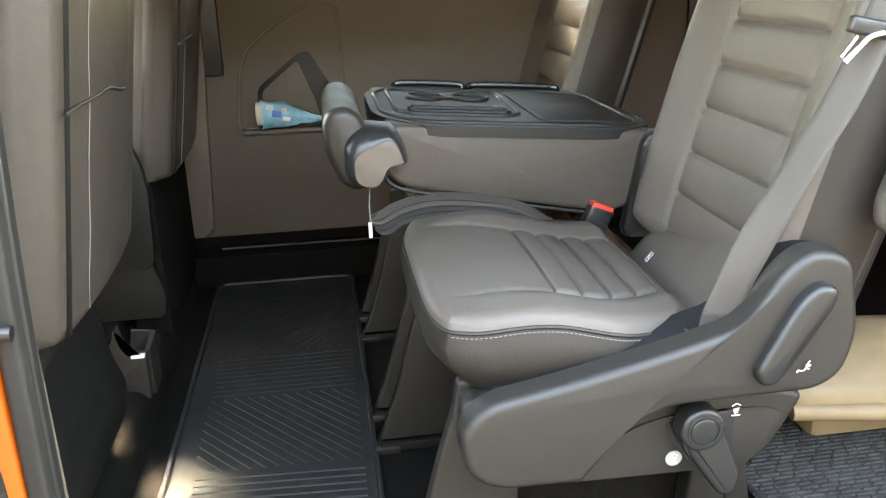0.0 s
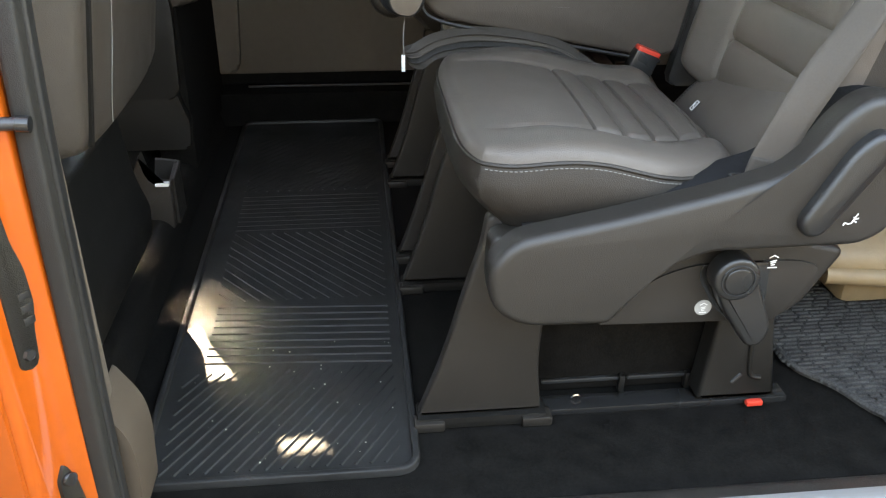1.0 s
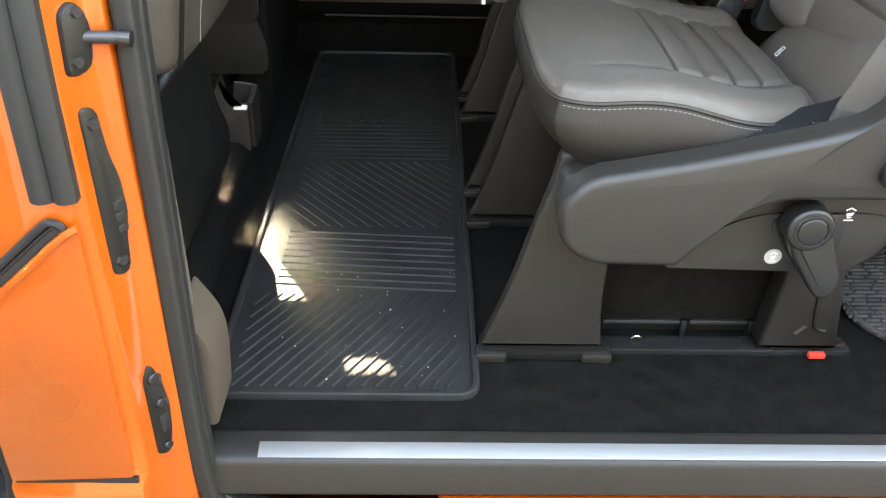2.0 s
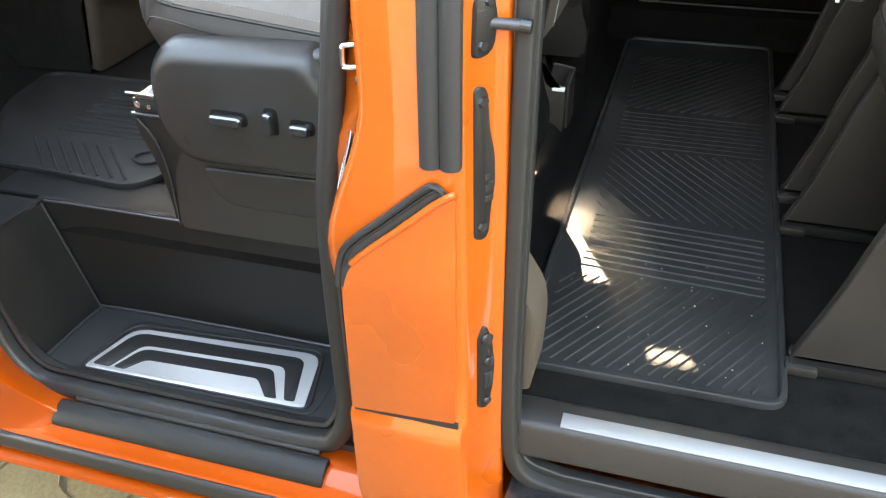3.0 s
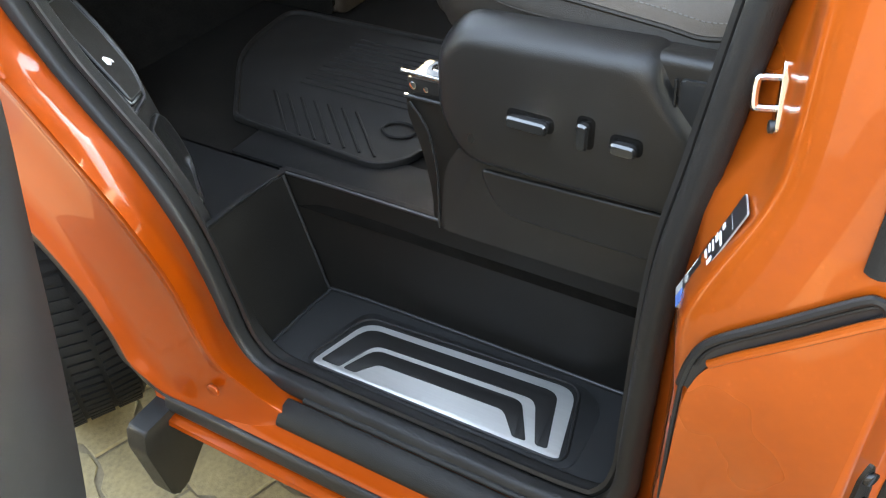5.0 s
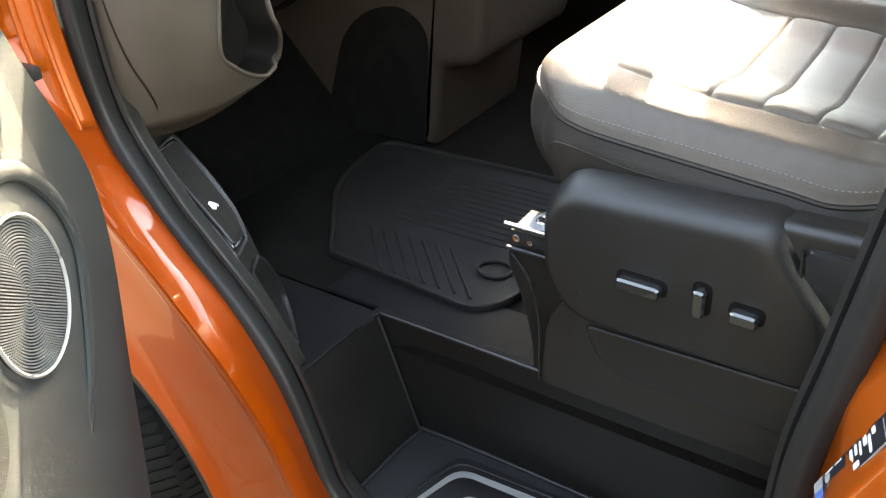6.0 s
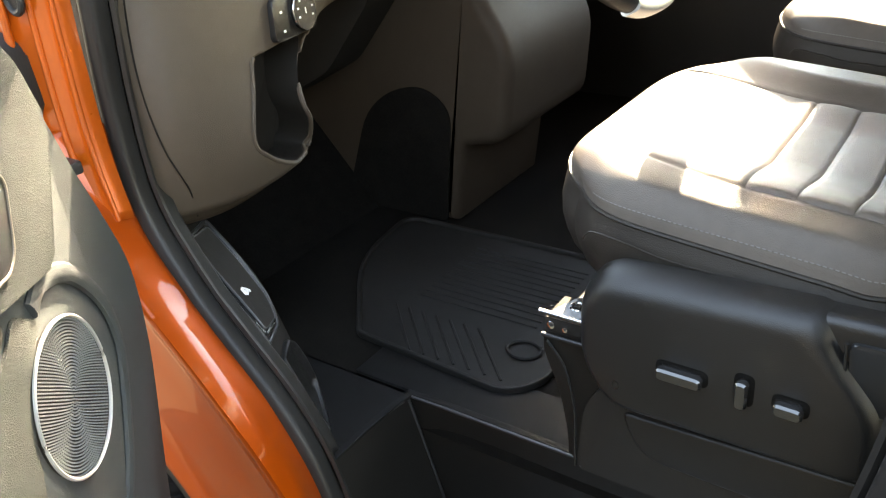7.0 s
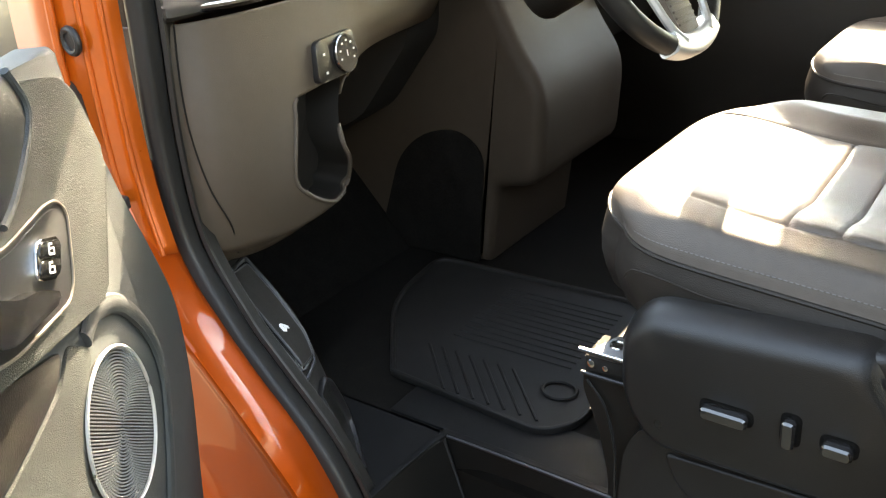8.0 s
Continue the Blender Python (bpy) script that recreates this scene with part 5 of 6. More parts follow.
def ring(name, pts, r, mat, parent, z, label=""):
    return part(name, sweep([Vector((x, y, z)) for x, y in pts], ellipse(0, 0, r, r, 8), closed=True), mat, parent, label)


def capsule(x0, x1, y, w):
    return rpoly([(x0, y - w), (x1, y - w), (x1, y + w), (x0, y + w)], w * 0.95, 6)


ring("tray_border", rpoly([(-0.118, 1.79), (-0.05, 1.705), (0.35, 1.705), (0.42, 1.75), (0.42, 2.14), (0.35, 2.19), (-0.05, 2.19), (-0.118, 2.10)], 0.05, 6), 0.0065, TRAYBLACK, tray, 1.223, "raised rounded border")
ring("tray_well", rpoly([(-0.085, 1.80), (0.175, 1.79), (0.190, 2.14), (-0.085, 2.15)], 0.05, 6), 0.0060, TRAYBLACK, tray, 1.2245, "raised lip round the cup holders")
part("tray_field", prism(rpoly([(0.205, 1.74), (0.40, 1.75), (0.40, 2.14), (0.205, 2.15)], 0.03), 'z', 1.222, 1.2275, 0.003), TRAYBLACK, tray)
slot = ring("pen_groove", capsule(-0.055, 0.160, 1.850, 0.022), 0.0055, TRAYBLACK, tray, 1.2255, "long pen groove")
part("groove_floor", prism(capsule(-0.052, 0.157, 1.850, 0.018), 'z', 1.2225, 1.2250), KNEE, slot)
for x0, x1 in ((-0.06, 0.118), (0.130, 0.36)):
    part("tray_rim", tube(spline([(x0, 2.180, 1.226), (x0 + 0.02, 2.188, 1.236), (x1 - 0.02, 2.188, 1.236), (x1, 2.180, 1.226)], 5), 0.008, n=10), GLOSS, tray, "glossy rear rim")
for x in (0.000, 0.105):
    cup = ring("cup_holder", ellipse(x, 2.03, 0.042, 0.042, 32), 0.0055, TRAYBLACK, tray, 1.2265, "round cup holder")
    part("cup_base", disc((x, 2.03, 1.2245), 0.038, 0.003, 'z', 28), KNEE, cup)
part("cup_bridge", box((0.040, 2.012, 1.223), (0.066, 2.048, 1.231), 0.004), TRAYBLACK, tray)
LEAN = pose(-0.13, 0, 1.16, 0, 4.6, 0) @ Matrix.Translation((0.13, 0, -1.16))
for o in [fold, tray] + fold.children_recursive + tray.children_recursive:
    o.data.transform(LEAN)
part("hinge_arm", prism(rpoly([(0.36, 0.96), (0.40, 1.17), (0.44, 1.19), (0.47, 1.16), (0.44, 0.96)], 0.02), 'y', 1.66, 1.69, 0.008), PLASTIC, seat_b, "black hinge arm")
hr = part("headrest", slab(rpoly([(-0.236, 1.235), (-0.222, 1.258), (-0.190, 1.264), (-0.158, 1.240), (-0.150, 1.19), (-0.150, 1.11), (-0.172, 1.094), (-0.208, 1.108), (-0.238, 1.180)], [0.02, 0.02, 0.02, 0.02, 0.02, 0.02, 0.03, 0.03, 0.03]), 'y', 1.662, 2.02, 0.020, 6, 0.004), SHIELD, seat_b, "grey plastic backed headrest")
shell = [(-0.202, 1.196), (-0.188, 1.216), (-0.160, 1.230), (-0.102, 1.222), (-0.084, 1.190), (-0.076, 1.150), (-0.112, 1.143), (-0.122, 1.118), (-0.140, 1.102), (-0.182, 1.108), (-0.204, 1.130)]
inner = [(-0.182, 1.166), (-0.172, 1.178), (-0.155, 1.186), (-0.114, 1.204), (-0.096, 1.180), (-0.088, 1.156), (-0.120, 1.150), (-0.132, 1.124), (-0.144, 1.112), (-0.172, 1.116), (-0.182, 1.134)]
rr = [0.012, 0.012, 0.014, 0.012, 0.012, 0.006, 0.008, 0.008, 0.012, 0.014, 0.014]
cap = part("headrest_cover", dished(rpoly(shell, rr), rpoly(inner, [r * 0.6 for r in rr]), 'y', 1.628, 1.700, 5), TRAYTOP, hr, "glossy charcoal headrest end")
part("headrest_face", prism(rpoly(inner, [r * 0.6 for r in rr]), 'y', 1.6255, 1.630, 0.0015), TRIM, cap, "pale grey facet of the headrest end")
leg(seat_b, 1.73, 1.75)
leg(seat_b, 2.14, 2.16)
st = [p for p in spline([(-0.155, 1.655, 1.105), (-0.158, 1.66, 1.07), (-0.157, 1.668, 1.03)], 5)]
tag = thing("tag", "small white tag hanging on a cord from the folded seat", "tag")
part("cord", tube(st, 0.0012, up=(1, 0, 0), n=5), THREAD, tag)
part("card", box((-0.1615, 1.670, 0.998), (-0.1545, 1.672, 1.030), 0.0008), WHITE, tag, "white tag")

seat_c = thing("rear_seat", "dark grey leather rear seat by the far wall", "car seat", "rear seats")
rear_cushion(seat_c, 1.12)
rear_backrest(seat_c, 1.12)
leg(seat_c, 2.28, 2.30)

buckle = thing("belt_buckle", "black seat belt buckle with a red button", "buckle")
bmx = pose(0.300, 1.672, 0.985, 0, 22, 0)
part("buckle_body", placed(box((-0.026, -0.016, -0.03), (0.026, 0.016, 0.045), 0.006), bmx), GLOSS, buckle)
part("button", placed(box((-0.024, -0.014, 0.040), (0.024, 0.014, 0.052), 0.003), bmx), RED, buckle, "red release button")


def belt(name, label, path, width, mat, up=(0, 0, 1)):
    t = thing(name, label, "seat belt")
    part("webbing", sweep(spline(path, 8), rpoly([(-width / 2, -0.0009), (width / 2, -0.0009), (width / 2, 0.0009), (-width / 2, 0.0009)], 0.0005), up=up), mat, t)
    return t


near_belt = thing("seat_belt", "grey webbing seat belt anchored at the side shield", "seat belt")
runs = [(0.303, 1.112, 0.998, 0.0295, 0, 12), (0.306, 1.108, 1.03, 0.0285, 2, 14), (0.322, 1.100, 1.09, 0.0255, 8, 22), (0.345, 1.094, 1.15, 0.0240, 34, 26), (0.374, 1.090, 1.21, 0.0235, 56, 30), (0.402, 1.088, 1.265, 0.0235, 60, 34), (0.452, 1.088, 1.36, 0.0235, 56, 32), (0.545, 1.112, 1.56, 0.0235, 40, 28), (0.59, 1.135, 1.66, 0.0240, 4, 24)]
mids = spline([r[:3] for r in runs], 8)
shape = spline([(r[3], r[4], r[5]) for r in runs], 8)
rows = []
for c, (half, turn, slope) in zip(mids, shape):
    across = Vector((math.cos(radians(turn)) * math.cos(radians(slope)), -math.sin(radians(turn)), -math.cos(radians(turn)) * math.sin(radians(slope))))
    rows.append([Vector(c) + across * half * (-1 + 2 * i / 6) for i in range(7)])
part("webbing", loft(rows), BELT, near_belt, solid=0.0018, angle=60)
part("sewn_end", loft([[p + Vector((0, -0.0014, 0.0006 * (q % 2))) for p in r] for q, r in enumerate(rows[2:9])]), BELTMID, near_belt, "rough sewn end", solid=0.0016)
grip = part("tongue_grip", placed(box((-0.032, -0.008, -0.011), (0.032, 0.008, 0.011), 0.005, 3), pose(0.462, 1.082, 1.421, 0, 12, 0)), PLASTIC, near_belt, "charcoal plastic grip of the belt tongue")
part("tongue", tube(spline([(0.474, 1.074, 1.414), (0.455, 1.072, 1.410), (0.442, 1.072, 1.398), (0.425, 1.072, 1.380)], 6), 0.0042, up=(0, 1, 0), n=10), CHROME, grip, "bright steel tongue")
part("tongue_slot", tube([(0.438, 1.073, 1.412), (0.419, 1.073, 1.387)], 0.0024, up=(0, 1, 0), n=8), CHROME, grip, "bright steel tongue edge")
part("anchor", box((0.252, 1.092, 0.992), (0.286, 1.118, 1.010), 0.004), GLOSS, near_belt, "black belt anchor")
for k, tone in enumerate((BELTMID, BELT, BELTDARK, BELTMID)):
    dz, dy = -0.0105 * k, -0.004 * k
    belt("seat_belt", "brown grey belts lying in folds over the middle seat", [(-0.118, 1.700, 1.040 + 0.4 * dz), (-0.146 + 0.003 * k, 1.686, 1.036 + 0.7 * dz), (-0.134 + 0.003 * k, 1.676 + dy, 1.043 + dz), (-0.094, 1.676 + dy, 1.062 + dz), (-0.027, 1.674 + dy, 1.073 + dz), (0.063, 1.674 + dy, 1.064 + 0.8 * dz), (0.144, 1.672 + dy, 1.044 + 0.5 * dz), (0.204, 1.672 + dy, 1.006 + 0.3 * dz), (0.241, 1.672 + dy, 0.982)], 0.022, tone, up=(0, -0.55, 1))
belt("seat_belt", "black webbing belt hanging beside the far pillar", [(-0.50, 2.66, 1.75), (-0.57, 2.60, 1.43), (-0.627, 2.60, 1.23), (-0.672, 2.60, 1.084), (-0.70, 2.60, 0.98), (-0.741, 2.60, 0.857), (-0.796, 2.60, 0.756), (-0.83, 2.60, 0.67)], 0.05, BELTDARK, up=(0, -1, 0))


# ---- front door, swung open ----
def build_door():
    d = thing("front_door", "open front door with grey trim and round loudspeaker", "car door")
    o = Vector((-1.72, 0.78, 0))
    m = Matrix.Translation(o) @ Matrix.Rotation(math.atan2(-0.766, 0.643), 4, 'Z')
    # local x along the door from the hinge, y towards the cabin, z up
    edge = spline([(0.26, 0.36), (0.205, 0.43), (0.115, 0.58), (0.026, 0.772), (-0.047, 0.924), (-0.061, 1.042), (-0.020, 1.14), (0.025, 1.221), (0.060, 1.294), (0.101, 1.370), (0.111, 1.427)], 5)
    out = [tuple(p) for p in edge] + [(0.16, 1.425), (0.40, 1.43), (0.95, 1.43), (0.99, 1.40), (0.99, 0.45), (0.93, 0.36)]
    bm = prism(out, 'y', -0.045, 0.0, 0.012, 3)
    part("door_trim", placed(bm, m), DOORGREY, d, "slate grey door trim")
    bm = prism([(x + 0.01, z) for x, z in out], 'y', -0.12, -0.05, 0.01, 2)
    part("door_skin", placed(bm, m), PAINT, d, "orange outer skin")
    # raised pad with its sharp lower edge
    base = m
    # fittings sit a little higher and further from the hinge
    m = base @ Matrix.Translation((0.005, 0, 0.010))
    padp = rpoly([(0.176, 1.168), (0.082, 1.292), (0.118, 1.372), (0.15, 1.395), (0.30, 1.42), (0.80, 1.42), (0.80, 1.29), (0.415, 1.212), (0.286, 1.187)], [0.012, 0.015, 0.02, 0.02, 0.02, 0.02, 0.03, 0.03, 0.03])
    part("door_pad", placed(prism(padp, 'y', -0.002, 0.014, 0.005, 3), m), DOORPAD, d, "sage grey grained door pad")
    lowp = rpoly([(0.228, 1.137), (0.275, 1.168), (0.312, 1.143), (0.391, 1.135), (0.52, 1.127), (0.60, 0.90), (0.36, 0.93), (0.300, 1.085)], [0.012, 0.012, 0.02, 0.03, 0.02, 0.02, 0.03, 0.03])
    part("lower_pad", placed(prism(lowp, 'y', -0.002, 0.004, 0.003, 3), m), DOORPAD, d, "sage grey lower pad with a rolled edge")
    pocket = rpoly([(0.292, 1.172), (0.322, 1.149), (0.40, 1.141), (0.62, 1.135), (0.62, 1.245), (0.40, 1.203)], 0.012)
    part("door_bin", placed(prism(pocket, 'y', 0.0, 0.004, 0.001), m), TRAY, d, "flat dark plate for the shaded hollow of the pocket under the armrest")
    recess = rpoly([(0.222, 1.283), (0.237, 1.300), (0.262, 1.305), (0.362, 1.302), (0.50, 1.345), (0.50, 1.255), (0.385, 1.222), (0.270, 1.211), (0.250, 1.224)], [0.012, 0.012, 0.02, 0.03, 0.02, 0.02, 0.02, 0.012, 0.012])
    hd = part("handle_bezel", placed(prism(recess, 'y', 0.008, 0.0155, 0.003), m), PLASTIC, d, "dark door handle bezel")
    part("handle_recess", placed(prism([(0.345 + (x - 0.345) * 0.94, 1.262 + (z - 1.262) * 0.86) for x, z in recess], 'y', 0.010, 0.0165, 0.001), m), TRAYTOP, hd, "black recess")
    part("bezel_line", placed(tube([Vector((x, 0.0158, z)) for x, z in recess], 0.0016, up=(0, 1, 0), n=6, closed=True), m), TRIM, hd)
    a, b, c2, e2 = Vector((0.306, 1.289)), Vector((0.258, 1.273)), Vector((0.281, 1.241)), Vector((0.325, 1.258))
    key = [tuple(p) for p in (a, b, c2, e2)]
    lk = part("lock_switch", placed(prism(rpoly(key, 0.011), 'y', 0.013, 0.0195, 0.002), m), CHROME, hd, "chrome framed lock switch")
    cen = (a + b + c2 + e2) / 4
    for f0, f1 in ((0.02, 0.47), (0.53, 0.98)):
        q4 = [a.lerp(e2, f0), b.lerp(c2, f0), b.lerp(c2, f1), a.lerp(e2, f1)]
        q4 = [tuple(cen + (p - cen) * 0.86) for p in q4]
        part("lock_button", placed(prism(rpoly(q4, 0.006), 'y', 0.018, 0.0212, 0.0012), m), GLOSS, hd, "black lock button")
        mid = sum((Vector(p) for p in q4), Vector((0, 0))) / 4
        mark("lock_mark", hd, [[(-0.005, -0.004), (0.005, -0.004), (0.005, 0.001), (-0.005, 0.001), (-0.005, -0.004)], [(-0.004, 0.001), (-0.004, 0.005), (0.002, 0.005)]], m @ pose(mid.x, 0.0217, mid.y, 90, 0, 180) @ pose(0, 0, 0, 0, 0, -20), w=0.0009)
    lever = rpoly([(0.50, 1.325), (0.407, 1.284), (0.381, 1.269), (0.345, 1.261), (0.310, 1.241), (0.318, 1.234), (0.408, 1.244), (0.50, 1.285)], [0.01, 0.02, 0.02, 0.02, 0.006, 0.006, 0.01, 0.01])
    part("pull_lever", placed(prism(lever, 'y', 0.016, 0.030, 0.005, 4), m), GLOSS, hd, "gloss black pull lever")
    grab = rpoly([(0.262, 1.425), (0.242, 1.392), (0.257, 1.367), (0.31, 1.332), (0.346, 1.318), (0.50, 1.35), (0.50, 1.425)], 0.02)
    part("grab_recess", placed(prism(grab, 'y', 0.0, 0.0165, 0.003), m), TRAYTOP, d, "dark grab recess")
    part("grab_edge", placed(tube(spline([(x, 0.0165, z) for x, z in ((0.262, 1.425), (0.242, 1.392), (0.257, 1.367), (0.31, 1.332), (0.346, 1.318))], 6), 0.004, up=(0, 1, 0), n=8), m), DOORGREY, d, "rounded edge of the grab recess")
    # loudspeaker
    def oval(k, a):
        u, w = 0.100 * k * math.cos(a), 0.087 * k * math.sin(a)
        return 0.213 + 0.80 * u - 0.60 * w, 1.028 + 0.60 * u + 0.80 * w
    turn = [i * math.tau / 56 for i in range(56)]
    ring = [m @ Vector((oval(1, a)[0], 0.006, oval(1, a)[1])) for a in turn]
    sp = part("speaker_ring", sweep(ring, ellipse(0, 0, 0.0022, 0.0022, 6), closed=True), METAL, d, "satin metal loudspeaker ring")
    part("speaker_plate", placed(prism([oval(0.99, a) for a in turn], 'y', -0.001, 0.0025), m), TRAY, sp)
    bm = bmesh.new()
    for ringk, k in [(a, b) for a in range(1, 25) for b in range(6 * a)]:
        x, z = oval(0.965 * ringk / 24, k * math.tau / (6 * ringk))
        p, u = Vector((x, 0.0042, z)), 0.00125
        q = [bm.verts.new(p + Vector(e)) for e in ((u, -0.0018, 0), (0, -0.0018, u), (-u, -0.0018, 0), (0, -0.0018, -u))]
        tip = [bm.verts.new(p + Vector((e[0] * 0.7, 0.0004, e[2] * 0.7))) for e in ((u, 0, 0), (0, 0, u), (-u, 0, 0), (0, 0, -u))]
        bm.faces.new(tip)
        for e in range(4):
            bm.faces.new((q[e], q[(e + 1) % 4], tip[(e + 1) % 4], tip[e]))
    part("speaker_mesh", placed(bm, m), SPEAKER, sp, "dotted grey loudspeaker mesh")
    halo = spline([(0.235, 0.002, 1.150), (0.197, 0.002, 1.160), (0.131, 0.002, 1.135), (0.075, 0.002, 1.075), (0.053, 0.002, 1.015), (0.066, 0.002, 0.960), (0.138, 0.001, 0.858), (0.20, -0.008, 0.79), (0.25, -0.020, 0.74)], 8)
    part("speaker_surround", placed(sweep(halo, ellipse(0, 0, 0.012, 0.006, 10), up=(0, 1, 0)), m), DOORGREY, d, "moulded loudspeaker surround")



build_door()


# ---- dashboard and footwell ----
def build_dash():
    d = thing("dashboard", "warm grey dashboard with lamp switch and open bin", "dashboard")
    # lower fascia: columns from the door side round to the cabin
    cols = [(-2.05, 0.955), (-1.93, 0.955), (-1.87, 0.965), (-1.835, 0.995), (-1.815, 1.04), (-1.800, 1.09), (-1.790, 1.14), (-1.784, 1.20), (-1.786, 1.25), (-1.815, 1.285), (-1.85, 1.33), (-1.865, 1.38), (-1.88, 1.46), (-1.92, 1.70)]
    lows = [1.02, 0.995, 0.985, 0.983, 0.980, 0.978, 0.982, 0.992, 1.008, 1.03, 1.14, 1.20, 1.235, 1.24]
    pods = [0, 0, 0, 0, 0.006, 0.016, 0.026, 0.036, 0.040, 0.02, 0, 0, 0, 0]
    lines = []
    for f in [i / 90 for i in range(91)]:
        row = []
        for (x, y), lo, pod in zip(cols, lows, pods):
            z = lo + (1.385 - lo) * f
            tuck = -pod * step01(1.06, 1.24, z) -0.045 * (1 - f) ** 3 - 0.05 * (1 - step01(0, 0.12, f)) + 0.012 * math.sin(math.pi * f)
            row.append(Vector((x + tuck, y, z)))
        lines.append(spline(row, 10))
    bm = loft(lines)
    hole = [tuple(p) for p in spline([(1.156, 1.236), (1.143, 1.200), (1.120, 1.114), (1.146, 1.076), (1.190, 1.047), (1.228, 1.038), (1.266, 1.048), (1.268, 1.080), (1.240, 1.138), (1.250, 1.190), (1.276, 1.240), (1.215, 1.242)], 6, True)]

    def inside(y, z):
        hit = False
        for (ya, za), (yb, zb) in zip(hole, hole[1:] + hole[:1]):
            if (za > z) != (zb > z) and y < (yb - ya) * (z - za) / (zb - za) + ya:
                hit = not hit
        return hit
    bmesh.ops.delete(bm, geom=[f for f in bm.faces if f.calc_center_median().x > -1.9 and (inside(f.calc_center_median().y, f.calc_center_median().z) or (f.calc_center_median().y > 1.245 and f.calc_center_median().z < 1.246 and f.calc_center_median().y > 1.236 + 0.55 * max(0.0, 1.137 - f.calc_center_median().z)))], context='FACES')
    part("fascia", bm, DASHTRIM, d, "warm grey lower dashboard", solid=0.004, angle=70)
    part("dash_top", prism(rpoly([(-2.40, 1.22), (-2.40, 1.40), (-2.05, 1.47), (-1.84, 1.44), (-1.81, 1.395), (-1.90, 1.38)], 0.02), 'y', 0.955, 2.70, 0.012), PLASTIC, d, "dark dashboard top")
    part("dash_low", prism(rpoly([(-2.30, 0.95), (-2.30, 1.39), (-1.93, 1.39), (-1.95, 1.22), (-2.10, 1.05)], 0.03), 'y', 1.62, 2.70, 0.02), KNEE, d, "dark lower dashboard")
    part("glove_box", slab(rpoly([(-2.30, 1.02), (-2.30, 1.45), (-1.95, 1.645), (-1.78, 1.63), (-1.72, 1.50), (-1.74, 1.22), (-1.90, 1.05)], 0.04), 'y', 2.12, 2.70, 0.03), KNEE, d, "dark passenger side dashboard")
    part("chrome_strip", tube(spline([(-1.86, 0.955, 1.408), (-1.825, 1.01, 1.402), (-1.808, 1.09, 1.400), (-1.806, 1.20, 1.402)], 6), 0.006, n=8), CHROME, d, "chrome strip")
    # open bin, a hollow behind the fascia with a rounded lip
    def fascia_x(y, z):
        for i in range(len(cols) - 1):
            if cols[i][1] <= y <= cols[i + 1][1]:
                f = (y - cols[i][1]) / (cols[i + 1][1] - cols[i][1])
                x, lo, pod = [a * (1 - f) + b * f for a, b in zip((cols[i][0], lows[i], pods[i]), (cols[i + 1][0], lows[i + 1], pods[i + 1]))]
                g = max(0.0, (z - lo) / (1.385 - lo))
                return x - pod * step01(1.06, 1.24, z) - 0.045 * (1 - g) ** 3 - 0.05 * (1 - step01(0, 0.12, g)) + 0.012 * math.sin(math.pi * g)
        return -1.8
    part("seam_line", tube(spline([(fascia_x(y, z) + 0.006, y - 0.003, z) for y, z in ((0.985, 1.388), (0.976, 1.30), (0.975, 1.22), (0.985, 1.14), (1.008, 1.07), (1.035, 1.005))], 8), 0.0015, up=(1, 0, 0), n=6), TRAY, d, "dark joint of the fascia")
    rim = [Vector((fascia_x(y, z) + 0.001, y, z)) for y, z in hole]
    bn = part("bin", tube(rim[:52], 0.0042, up=(1, 0, 0), n=8), DASHTRIM, d, "open bin under the lamp switch")
    back = [Vector((p.x - 0.075, 1.19 + (p.y - 1.19) * 0.96, 1.13 + (p.z - 1.13) * 0.97)) for p in rim]
    bm = loft([rim + rim[:1], back + back[:1]])
    bm.faces.new([bm.verts.new(p) for p in back])
    part("bin_hollow", bm, BASE, bn, "hollow of the bin", angle=60)
    # lamp switch
    m = Matrix.Translation((-1.824, 1.262, 1.278)) @ Matrix.Rotation(radians(90), 4, 'Y') @ Matrix.Rotation(radians(90), 4, 'Z')
    m = m @ pose(0, 0, 0.008, -4, 10, 0)
    pl = part("lamp_panel", placed(prism(rpoly([(-0.062, -0.032), (0.060, -0.032), (0.064, 0.036), (-0.052, 0.036)], 0.014), 'z', -0.01, 0.006, 0.003), m), PLASTIC, d, "charcoal lamp switch panel")
    part("dial", placed(prism(ellipse(0.022, 0.002, 0.031, 0.031, 40), 'z', 0.004, 0.014, 0.0025), m), GLOSS, pl, "black rotary lamp switch")
    ring = [m @ Vector((0.022 + 0.0305 * math.cos(a), 0.002 + 0.0305 * math.sin(a), 0.012)) for a in [i * math.tau / 36 for i in range(36)]]
    part("dial_ring", sweep(ring, ellipse(0, 0, 0.002, 0.002, 6), up=(1, 0, 0), closed=True), CHROME, pl, "chrome dial ring")
    for k in range(7):
        a = radians(200 - 38 * k)
        part("dial_mark", placed(box((-0.0022, -0.0016, 0), (0.0022, 0.0016, 0.0006)), m @ Matrix.Translation((0.022 + 0.021 * math.cos(a), 0.002 + 0.021 * math.sin(a), 0.0142))), WHITE, pl, smooth=False)
    part("dial_mark", placed(box((-0.001, -0.005, 0), (0.001, 0.005, 0.0006)), m @ Matrix.Translation((0.022, 0.002, 0.0142))), WHITE, pl, smooth=False)
